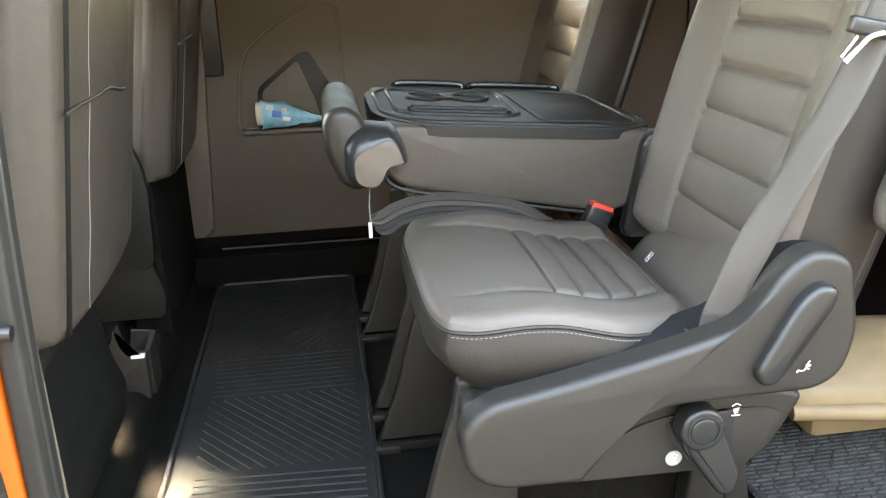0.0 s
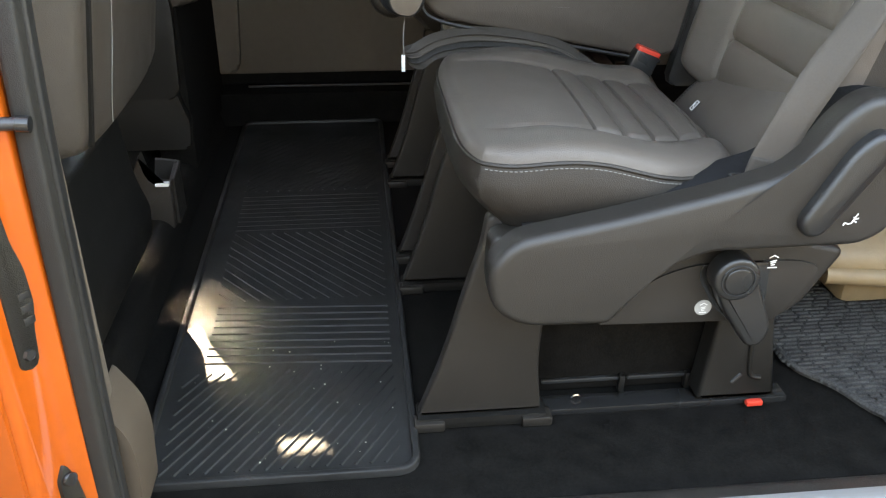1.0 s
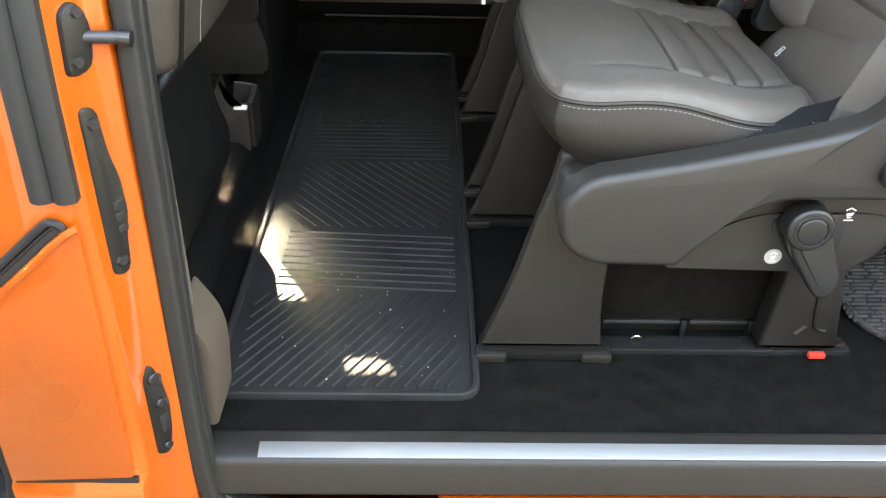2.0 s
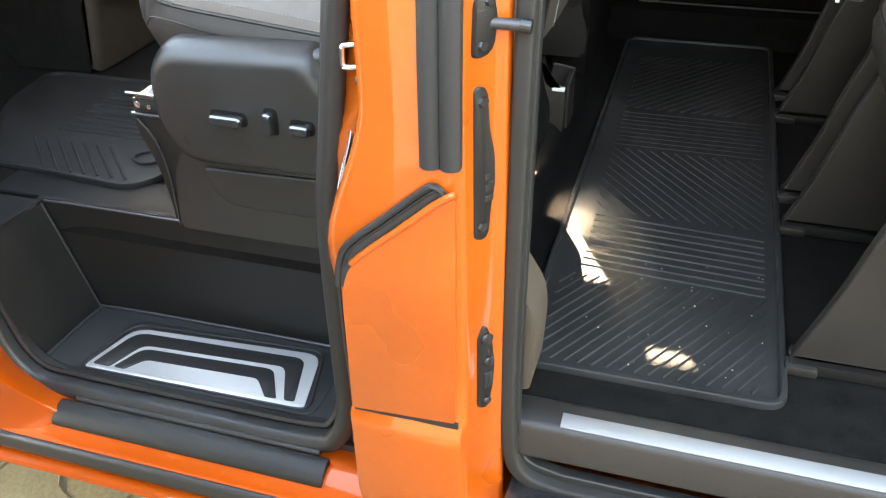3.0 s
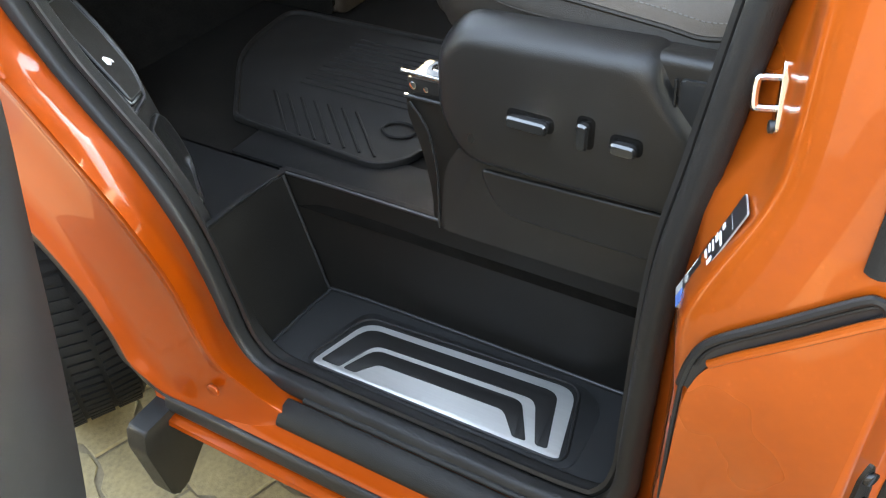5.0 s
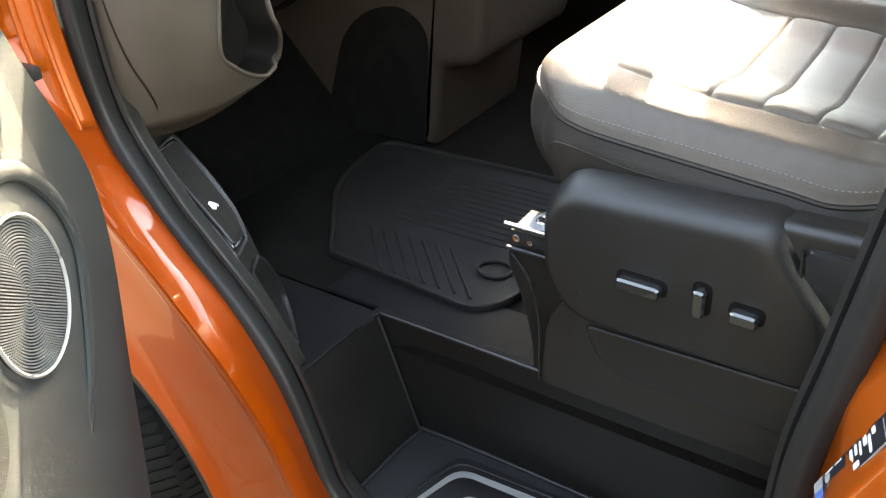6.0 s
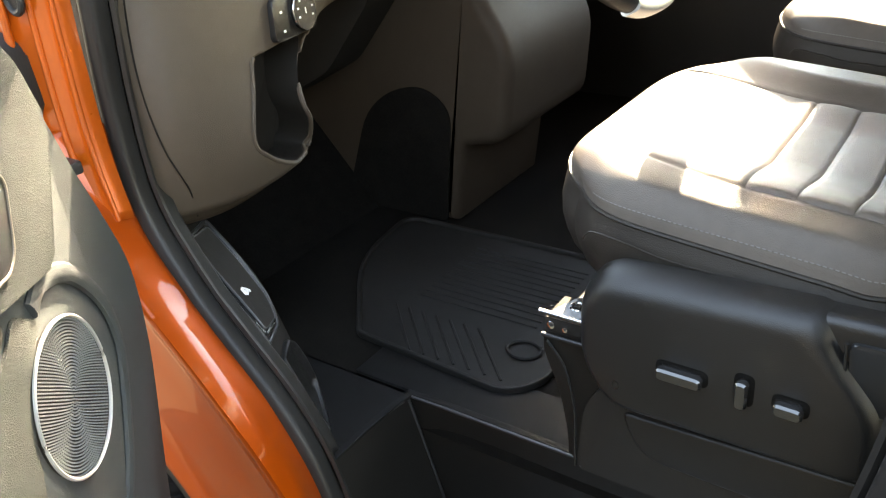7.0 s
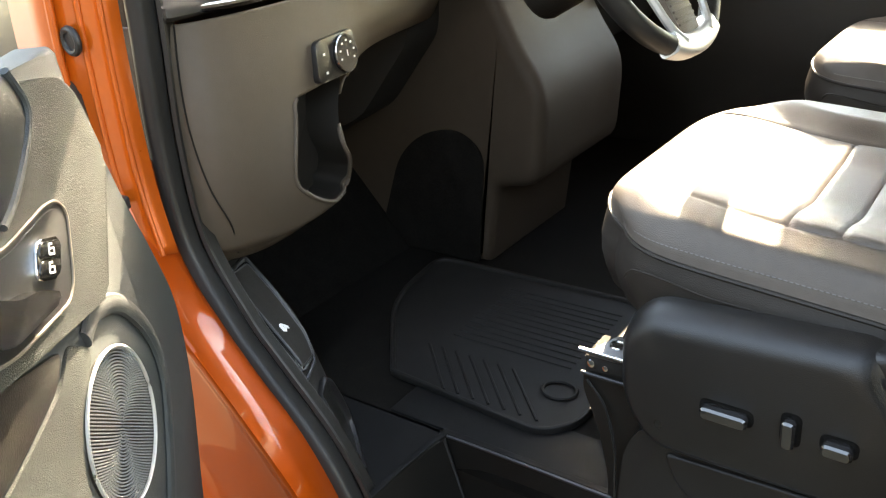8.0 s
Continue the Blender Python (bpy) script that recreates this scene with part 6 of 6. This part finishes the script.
    for z in (0.012, -0.018):
        part("dial_mark", placed(box((-0.003, -0.002, 0), (0.003, 0.002, 0.0006)), m @ Matrix.Translation((-0.035, z, 0.0062))), WHITE, pl, smooth=False)
    # bonnet release in the side trim
    outer = spline([(-1.897, 0.970, 1.045), (-1.862, 0.970, 0.979), (-1.824, 0.970, 0.922), (-1.740, 0.970, 0.850), (-1.673, 0.970, 0.770), (-1.592, 0.970, 0.660)], 8)
    inner = spline([(-1.985, 1.05, 1.03), (-1.935, 1.05, 0.990), (-1.885, 1.05, 0.955), (-1.824, 1.05, 0.903), (-1.767, 1.05, 0.835), (-1.690, 1.05, 0.664)], 8)
    inner = [a.lerp(b, 1.30) for a, b in zip(outer, inner)]
    deep = [p + Vector((-0.02, 0.03, -0.14)) for p in inner]
    k = part("kick_trim", loft([outer] + [[a.lerp(b, f) for a, b in zip(outer, inner)] for f in (0.25, 0.5, 0.75)] + [inner, deep]), KNEE, d, "black side trim of the footwell", solid=0.004, angle=50)

    def on_trim(u, v, lift):
        """A point of the trim: u along it, v across, lifted off it."""
        i = min(int(u * 8), 39)
        f = u * 8 - i
        a, b = outer[i].lerp(outer[i + 1], f), inner[i].lerp(inner[i + 1], f)
        n = (outer[min(i + 2, 40)] - outer[max(i - 2, 0)]).cross(b - a).normalized()
        n = n if n.x > 0 else -n
        return a.lerp(b, v / 1.30) + n * lift, n

    def outline(grow, n=5):
        cs = [(1.36, 0.46), (1.86, 1.10), (2.9, 1.10), (3.90, 1.07), (4.02, 0.92), (3.62, 0.43), (3.40, 0.42), (2.4, 0.43)]
        c = Vector((2.75, 0.76))
        cs = [c + Vector(((p[0] - c.x) * (1 + 0.25 * grow), (p[1] - c.y) * (1 + grow))) for p in cs]
        return rpoly(cs, [0.05, 0.10, 0.1, 0.12, 0.12, 0.08, 0.1, 0.1], n)

    def field(grow, lift, sink=0.0):
        bm = bmesh.new()
        lo = [bm.verts.new(on_trim(u, v, 0.001)[0]) for u, v in outline(grow)]
        hi = [bm.verts.new(on_trim(u, v, lift)[0]) for u, v in outline(grow - 0.04)]
        q = len(lo)
        for i in range(q):
            bm.faces.new((lo[i], lo[(i + 1) % q], hi[(i + 1) % q], hi[i]))
        c = bm.verts.new(on_trim(2.75, 0.76, lift - sink)[0])
        for i in range(q):
            bm.faces.new((hi[i], hi[(i + 1) % q], c))
        return bm
    part("release_frame", field(0.34, 0.004), KNEE, k, "charcoal bonnet release frame", angle=50)
    part("release_groove", tube([on_trim(u, v, 0.0045)[0] for u, v in outline(0.06)], 0.0036, up=(0, 1, 0.3), n=6, closed=True), GLOSS, k)
    part("release_rim", tube([on_trim(u, v, 0.0045)[0] for u, v in outline(0.32)], 0.0042, up=(0, 1, 0.3), n=8, closed=True), TRAYTOP, k, "rounded rim")
    part("release_lever", field(-0.02, 0.0105), KNEE, k, "black bonnet release lever", angle=50)
    part("release_edge", tube([on_trim(u, v, 0.0085)[0] for u, v in outline(-0.06)], 0.0024, up=(0, 1, 0.3), n=8, closed=True), TRAYTOP, k)
    p, n = on_trim(3.05, 0.66, 0.0105)
    ex = Vector((0.8, 0.0, -0.6))
    ex = (ex - n * ex.dot(n)).normalized()
    ey = n.cross(ex)
    mm = Matrix(((ex.x, ey.x, n.x, p.x), (ex.y, ey.y, n.y, p.y), (ex.z, ey.z, n.z, p.z), (0, 0, 0, 1)))
    mark("bonnet_mark", k, [[(-0.007, -0.002), (-0.004, 0.003), (0.003, 0.004), (0.007, 0.0), (0.005, -0.004), (-0.005, -0.005), (-0.007, -0.002)], [(-0.003, 0.004), (0.002, 0.009), (0.005, 0.008)], [(-0.005, -0.002), (0.005, 0.0)]], mm, w=0.0018)
    # lower pad of the side trim, with a raised rounded edge
    lip = rpoly([(4.02, 0.36), (4.22, 0.88), (4.42, 1.20), (4.66, 1.42), (4.88, 1.50), (4.97, 1.10), (4.99, 0.50), (4.92, 0.36), (4.5, 0.34)], [0.05, 0.1, 0.1, 0.1, 0.08, 0.1, 0.1, 0.04, 0.1], 4)
    bm = bmesh.new()
    rings = [[bm.verts.new(on_trim(4.6 + (u - 4.6) * g, 0.75 + (v - 0.75) * g, h)[0]) for u, v in lip] for g, h in ((1.0, -0.004), (1.0, 0.008), (0.96, 0.012), (0.88, 0.012), (0.82, 0.006), (0.3, 0.004))]
    for a, b in zip(rings, rings[1:]):
        for q in range(len(lip)):
            bm.faces.new((a[q], a[(q + 1) % len(lip)], b[(q + 1) % len(lip)], b[q]))
    bm.faces.new(rings[-1])
    part("kick_pad", bm, PLASTIC, k, "black kick pad with a raised edge", angle=60)
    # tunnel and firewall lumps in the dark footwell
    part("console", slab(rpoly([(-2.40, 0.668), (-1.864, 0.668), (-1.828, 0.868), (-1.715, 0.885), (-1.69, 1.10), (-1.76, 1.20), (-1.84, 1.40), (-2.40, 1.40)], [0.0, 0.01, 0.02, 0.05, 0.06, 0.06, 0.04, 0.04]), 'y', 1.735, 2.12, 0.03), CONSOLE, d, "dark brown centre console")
    part("console_lining", prism(rpoly([(-2.20, 0.672), (-1.885, 0.672), (-1.850, 0.955), (-1.92, 1.005), (-2.02, 0.985), (-2.10, 0.92)], [0.0, 0.01, 0.05, 0.06, 0.08, 0.08]), 'y', 1.7305, 1.7365, 0.002), CARPET, d, "black lined arch in the console's side")
    part("toe_board", prism([(-2.46, 0.668), (-2.10, 0.668), (-2.34, 0.95), (-2.46, 0.95)], 'y', 1.0, 2.7), CARPET, d, "black carpeted toe board", smooth=False)
    part("foot_rest", prism(rpoly([(-2.30, 0.668), (-1.92, 0.668), (-2.02, 0.80), (-2.30, 0.90)], 0.03), 'y', 1.06, 1.20, 0.02), CARPET, d, "carpeted foot rest")
    return d


build_dash()


def build_wheel():
    """Steering wheel with a silver lower spoke, on its column."""
    s = thing("steering_wheel", "black leather steering wheel with silver lower spoke", "steering wheel")
    m = Matrix.Translation((-1.362, 1.458, 1.447)) @ Matrix.Rotation(radians(62), 4, 'Y')
    # local x towards the driver at the bottom of the rim, z along the column
    ring = [m @ Vector((0.185 * math.cos(a), 0.185 * math.sin(a), 0)) for a in [0.42 + i * (math.tau - 0.84) / 64 for i in range(65)]]
    part("rim", sweep(ring, ellipse(0, 0, 0.015, 0.017, 12), up=tuple(m.to_3x3() @ Vector((0, 0, 1)))), RUBBER, s, "black leather rim")
    part("hub", placed(prism(rpoly([(-0.075, -0.075), (-0.075, 0.075), (0.06, 0.065), (0.085, 0.0), (0.06, -0.065)], 0.03), 'z', -0.02, 0.03, 0.012, 3), m), PLASTIC, s, "black hub")
    for y in (-1, 1):
        part("spoke", placed(box((-0.03, min(y * 0.06, y * 0.18), -0.012), (0.03, max(y * 0.06, y * 0.18), 0.008), 0.008), m), PLASTIC, s)
    lo = part("lower_spoke", placed(prism(rpoly([(0.06, -0.045), (0.18, -0.030), (0.18, 0.030), (0.06, 0.045)], 0.012), 'z', -0.010, 0.006, 0.004), m), TRIM, s, "grey ribbed lower spoke")
    low = [m @ Vector((0.185 * math.cos(a), 0.185 * math.sin(a), 0)) for a in [-0.42 + 0.84 * i / 20 for i in range(21)]]
    part("rim_insert", sweep(low, rpoly([(-0.017, -0.016), (0.017, -0.016), (0.017, 0.016), (-0.017, 0.016)], 0.010), up=tuple(m.to_3x3() @ Vector((0, 0, 1)))), METAL, s, "satin silver rim insert")
    for q in (-1, 1):
        loop = spline([(0.045, q * 0.085, 0.004), (0.10, q * 0.080, 0.008), (0.150, q * 0.066, 0.010), (0.176, q * 0.045, 0.012)], 6)
        part("spoke_bezel", placed(tube(loop, 0.0065, n=8), m), METAL, lo, "silver spoke bezel")
    for k in range(9):
        part("spoke_rib", placed(box((0.070 + 0.010 * k, -0.032, 0.004), (0.074 + 0.010 * k, 0.032, 0.009), 0.001), m), TRIM, lo)
    part("column", placed(prism(ellipse(0, 0, 0.05, 0.05, 20), 'z', -0.20, -0.02, 0.01), m), TRAY, s, "dark column cover")


build_wheel()


# ---- mats and small things ----
def build_mats():
    t = thing("floor_mat", "black ribbed rubber mat along the rear floor", "floor mat")
    x0, x1, y0, y1, z = -0.597, -0.180, 1.066, 2.64, 0.552
    part("sheet", prism(rpoly([(x0 - 0.002, y0), (x1, y0), (x1, y1), (x0, y1)], 0.03), 'z', z, z + 0.006), MAT, t)
    rim = [Vector((p[0], p[1], z + 0.006)) for p in rpoly([(x0, y0), (x1, y0), (x1, y1), (x0, y1)], 0.035, 6)]
    part("rim", sweep(rim, rpoly([(-0.008, -0.006), (0.008, -0.006), (0.006, 0.008), (-0.004, 0.008)], 0.003), closed=True), MAT, t, "raised rim")
    bm = bmesh.new()
    prof = [(-0.0035, -0.001), (0.0035, -0.001), (0.0015, 0.0026), (-0.0015, 0.0026)]

    def rib(a, b):
        # far ribs are made shallower to fade as they do in the shade
        rib_fade = 1.0 if a[1] < 1.57 else 0.35
        sweep([Vector((a[0], a[1], z + 0.006)), Vector((b[0], b[1], z + 0.006))], [(p[0], p[1] * rib_fade) for p in prof], bm=bm)
    for k in range(9):
        y = 1.358 + 0.0235 * k
        rib((-0.540, y + 0.012), (-0.205, y - 0.008))
    for k in range(9):
        y = 1.90 + 0.0235 * k
        rib((-0.545, y), (-0.205, y))

    def diagonal(xa, xb, ya, yb, sl, n, flip=False):
        for k in range(n):
            c = ya - sl * (xb - xa) + (yb - ya + sl * (xb - xa)) * k / (n - 1)
            lo, hi = max(xa, xa + (ya - c) / sl), min(xb, xa + (yb - c) / sl)
            if hi - lo > 0.02:
                p, q = (lo, c + sl * (lo - xa)), (hi, c + sl * (hi - xa))
                if flip:
                    p, q = (xa + xb - p[0], p[1]), (xa + xb - q[0], q[1])
                rib(p, q)
    diagonal(-0.570, -0.205, 1.085, 1.338, 1.60, 24)
    diagonal(-0.545, -0.205, 1.58, 1.88, 1.2, 22, True)
    diagonal(-0.545, -0.205, 2.12, 2.50, 1.2, 24)
    tagged(part("ribs", bm, MAT, t, smooth=False), kind="stuff")
    rng = random.Random(5)
    bm = bmesh.new()
    for k in range(42):
        x, y, r = rng.uniform(-0.55, -0.20), rng.uniform(1.09, 1.42), rng.uniform(0.0005, 0.0014)
        if rng.random() < 0.12:
            r *= 1.8
        g = bmesh.ops.create_icosphere(bm, subdivisions=1, radius=r)
        for v in g["verts"]:
            v.co = Vector((v.co.x * rng.uniform(0.6, 1.6) + x, v.co.y + y, v.co.z * 0.6 + z + 0.0068))
    tagged(part("crumbs", bm, CREAM), "pale crumbs scattered on the rubber mat", "crumbs", kind="stuff")

    t = thing("floor_mat", "black rubber mat in the driver's footwell", "floor mat")
    z = 0.6690
    outline = rpoly([(-1.765, 1.250), (-1.425, 1.224), (-1.382, 1.275), (-1.385, 1.60), (-1.45, 1.70), (-1.98, 1.70), (-1.95, 1.48)], [0.012, 0.05, 0.05, 0.05, 0.05, 0.05, 0.1], 5)
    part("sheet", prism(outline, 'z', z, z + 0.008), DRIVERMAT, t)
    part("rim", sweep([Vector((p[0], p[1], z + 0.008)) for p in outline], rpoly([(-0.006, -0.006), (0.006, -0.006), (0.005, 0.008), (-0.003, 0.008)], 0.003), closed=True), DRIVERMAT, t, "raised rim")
    bm = bmesh.new()

    def rib2(a, b):
        sweep([Vector((a[0], a[1], z + 0.008)), Vector((b[0], b[1], z + 0.008))], prof, bm=bm)
    for k in range(7):
        x = -1.730 + 0.033 * k
        rib2((x - 0.035, 1.368), (x + 0.085, 1.250))
    for k in range(12):
        rib2((-1.74, 1.42 + 0.02 * k), (-1.47, 1.42 + 0.02 * k))
    tagged(part("ribs", bm, DRIVERMAT, t, smooth=False), kind="stuff")
    part("fixing", sweep([(-1.455 + 0.032 * math.cos(a * math.tau / 28), 1.345 + 0.026 * math.sin(a * math.tau / 28), z + 0.012) for a in range(28)], ellipse(0, 0, 0.004, 0.003, 6), closed=True), DRIVERMAT, t, "round mat fixing")

    # ribbed carpet and tan cover behind the rear seat
    t = thing("cargo_mat", "grey ribbed carpet mat with a wavy edge", "mat")
    edge = spline([(0.47, 1.55), (0.475, 1.42), (0.505, 1.34), (0.515, 1.26), (0.56, 1.20), (0.60, 1.12), (0.68, 1.09), (1.4, 1.08), (1.6, 1.3), (1.6, 1.9), (0.6, 1.9)], 5)
    part("sheet", prism([tuple(p) for p in edge], 'z', 0.553, 0.562), FELT, t)
    bm = bmesh.new()
    for k in range(60):
        y = 1.13 + 0.0125 * k
        x = 0.60 - 0.7 * (y - 1.13) if y < 1.27 else 0.50
        while x < 1.45:
            run = random.Random(int(x * 997) + k).uniform(0.02, 0.05)
            sweep([Vector((x, y, 0.562)), Vector((x + run * 0.85, y + 0.001, 0.5625))], [(-0.0042, -0.002), (0.0042, -0.002), (0.0022, 0.0030), (-0.0022, 0.0030)], bm=bm)
            x += run
    tagged(part("ribs", bm, FELT, t, smooth=False), kind="stuff")
    hem = [Vector((p[0], p[1], 0.562)) for p in edge[:36]]
    part("hem", tube(hem, 0.005, n=8), FELT, t, "bound grey edge")
    t = thing("folded_cover", "tan leatherette cover lying behind the rear seat", "cover")
    lines = []
    for i in range(9):
        f = i / 8
        lines.append([Vector((0.62 + 0.63 * j / 14, 1.40 + 0.24 * f - 0.10 * (j / 14), 0.680 + 0.05 * math.sin(math.pi * f) + 0.07 * f)) for j in range(15)])
    part("sheet", loft(lines), TAN, t, solid=0.02)
    part("fold", tube(spline([(0.62, 1.40, 0.668), (0.90, 1.35, 0.666), (1.25, 1.30, 0.666)], 6), 0.018, n=12), TAN, t, "rolled tan edge")
    part("prop", box((0.70, 1.45, 0.5625), (1.2, 1.58, 0.70), 0.02), TAN, t)


build_mats()

# belt bracket between the front seats; white on its tab stands for sunlight
t = thing("belt_pocket", "grey plastic bracket pocket between the front seats", "pocket")
face = rpoly([(-0.790, 0.600), (-0.759, 0.690), (-0.722, 0.776), (-0.711, 0.728), (-0.697, 0.710), (-0.664, 0.705), (-0.666, 0.600)], [0.004, 0.02, 0.005, 0.02, 0.01, 0.004, 0.006])
holder = part("holder", slab(face, 'y', 1.840, 1.872, 0.004, 3), SHIELD, t)
part("side_wall", prism([(1.866, 0.60), (1.866, 0.704), (1.945, 0.720), (1.950, 0.60)], 'x', -0.672, -0.660), SHIELD, holder, smooth=False)
part("back_wall", prism(rpoly([(-0.735, 0.60), (-0.712, 0.728), (-0.659, 0.720), (-0.664, 0.60)], 0.004), 'y', 1.940, 1.950), KNEE, holder)
part("rim", tube(spline([(-0.712, 1.942, 0.729), (-0.668, 1.942, 0.722), (-0.660, 1.930, 0.720), (-0.662, 1.868, 0.706)], 6), 0.003, n=8), SHIELD, holder, "rounded rim")
part("tab", box((-0.695, 1.834, 0.7045), (-0.666, 1.850, 0.7115), 0.0015), WHITE, t, "tab in white for the sunlight on it")

# far door pocket and the wrapped bottle in it
t = thing("door_pocket", "moulded pocket in the far door's trim", "door pocket")
pk = rpoly([(-0.496, 1.050), (-0.473, 1.225), (-0.445, 1.280), (-0.373, 1.338), (-0.245, 1.412), (-0.17, 1.40), (-0.16, 1.040), (-0.475, 1.034)], [0.02, 0.03, 0.03, 0.03, 0.03, 0.03, 0.02, 0.02])
part("frame", sweep([Vector((p[0], 2.7345, p[1])) for p in pk], ellipse(0, 0, 0.006, 0.003, 8), up=(0, 1, 0), closed=True), TRIM, t, "moulded groove")
hollow = rpoly([(-0.437, 1.036), (-0.426, 1.160), (-0.292, 1.262), (-0.262, 1.262), (-0.165, 1.094), (-0.167, 1.036)], [0.01, 0.02, 0.02, 0.02, 0.02, 0.01])
# no real hollow: its shade is a dark plate laid on the trim
part("recess", prism(hollow, 'y', 2.7290, 2.7350, 0.002), BASE, t, "flat dark plate for the shaded hollow of the pocket")
part("inner_wall", prism(rpoly([(-0.420, 1.042), (-0.412, 1.150), (-0.300, 1.238), (-0.255, 1.120), (-0.235, 1.042)], 0.014), 'y', 2.7270, 2.7300, 0.001), TRIM, t, "lit back of the pocket")
part("lip", box((-0.48, 2.70, 1.020), (-0.16, 2.735, 1.034), 0.005), TRIM, t)
bt = thing("wrapped_bottle", "small bottle in blue printed wrap lying in the pocket", "bottle")
path = [(-0.42, 2.705, 1.085), (-0.40, 2.705, 1.084), (-0.35, 2.705, 1.078), (-0.315, 2.705, 1.070), (-0.30, 2.705, 1.072), (-0.27, 2.705, 1.064), (-0.23, 2.705, 1.062)]
bm = bmesh.new()
rs = [0.046, 0.042, 0.040, 0.026, 0.020, 0.015, 0.004]
rings = []
for p, r in zip(path, rs):
    rings.append([bm.verts.new((p[0] + 0.003 * math.sin(3 * i), p[1] + 0.6 * r * math.cos(i * math.tau / 14) - 0.005, p[2] + r * (1 + 0.10 * math.sin(5 * i + 40 * p[0])) * math.sin(i * math.tau / 14))) for i in range(14)])
for a, b in zip(rings, rings[1:]):
    for i in range(14):
        bm.faces.new((a[i], a[(i + 1) % 14], b[(i + 1) % 14], b[i]))
bm.faces.new(rings[0])
bm.faces.new(rings[-1][::-1])
part("wrap", bm, BOTTLE, bt)
for x, z, w, h, mt in ((-0.392, 1.108, 0.012, 0.008, CREAM), (-0.372, 1.086, 0.014, 0.010, BLUEPRINT), (-0.350, 1.098, 0.009, 0.007, CREAM), (-0.345, 1.070, 0.012, 0.006, WHITE)):
    part("print_patch", placed(box((-w, -0.002, -h), (w, 0.002, h), 0.001), pose(x, 2.6745, z, 0, 8, 0)), mt, bt)
part("cap", disc((-0.425, 2.70, 1.086), 0.036, 0.02, 'x', 14, 0.004), CREAM, bt, "cream paper end")

# sticker on the front jamb of the pillar
t = thing("sticker", "black and white information sticker with a blue corner", "sticker")
ex, ez = Vector((0.317, -0.104, 0.943)).normalized(), Vector((-0.909, -0.315, 0.271)).normalized()
ey = ez.cross(ex).normalized()
ez = ex.cross(ey)
m = Matrix(((ex.x, ey.x, ez.x, -0.7985), (ex.y, ey.y, ez.y, 0.8856), (ex.z, ey.z, ez.z, 0.9633), (0, 0, 0, 1)))
def decal(name, pts, mat, z0, z1, label=""):
    part(name, placed(prism([(x * 0.88 - 0.12 * y, y * 1.08) for x, y in pts], 'z', z0, z1), m), mat, t, label, smooth=False)


def square(x0, x1, y0, y1):
    return [(x0, y0), (x1, y0), (x1, y1), (x0, y1)]


decal("border", rpoly(square(-0.088, 0.0855, -0.0130, 0.0133), 0.003), GREYPRINT, -0.0015, 0.0002, "thin grey border")
decal("field", rpoly(square(-0.068, 0.085, -0.0125, 0.0127), 0.003), LABELBLACK, -0.0012, 0.0006, "black printed field")
decal("blue_corner", square(-0.087, -0.069, -0.0125, 0.002), BLUEPRINT, 0.0002, 0.0007)
for x, y, r in ((-0.056, -0.0055, 0.0050), (-0.057, 0.0060, 0.0052)):
    decal("round_print", ellipse(x, y, r, r, 16), GREYPRINT, 0.0005, 0.0009)
for x0, x1, y in ((-0.046, -0.026, -0.0080), (-0.046, -0.024, -0.0055), (-0.060, -0.044, 0.0110), (-0.040, -0.026, 0.0108)):
    decal("print_bar", square(x0, x1, y - 0.0007, y + 0.0007), WHITE, 0.0005, 0.0009)
for x0, x1, y0, y1 in ((-0.012, 0.006, -0.0115, -0.0055), (-0.010, -0.004, -0.003, 0.010), (0.000, 0.005, 0.0, 0.011), (0.009, 0.013, -0.004, 0.010), (0.017, 0.024, 0.001, 0.011), (0.026, 0.031, -0.010, 0.008), (0.034, 0.041, 0.004, 0.0112)):
    decal("print_block", rpoly(square(x0, x1, y0, y1), 0.002, 2), WHITE, 0.0005, 0.0009)
decal("print_bar", square(0.055, 0.0558, -0.010, 0.010), GREYPRINT, 0.0005, 0.0009)

build_ground()
build_shade_wall()
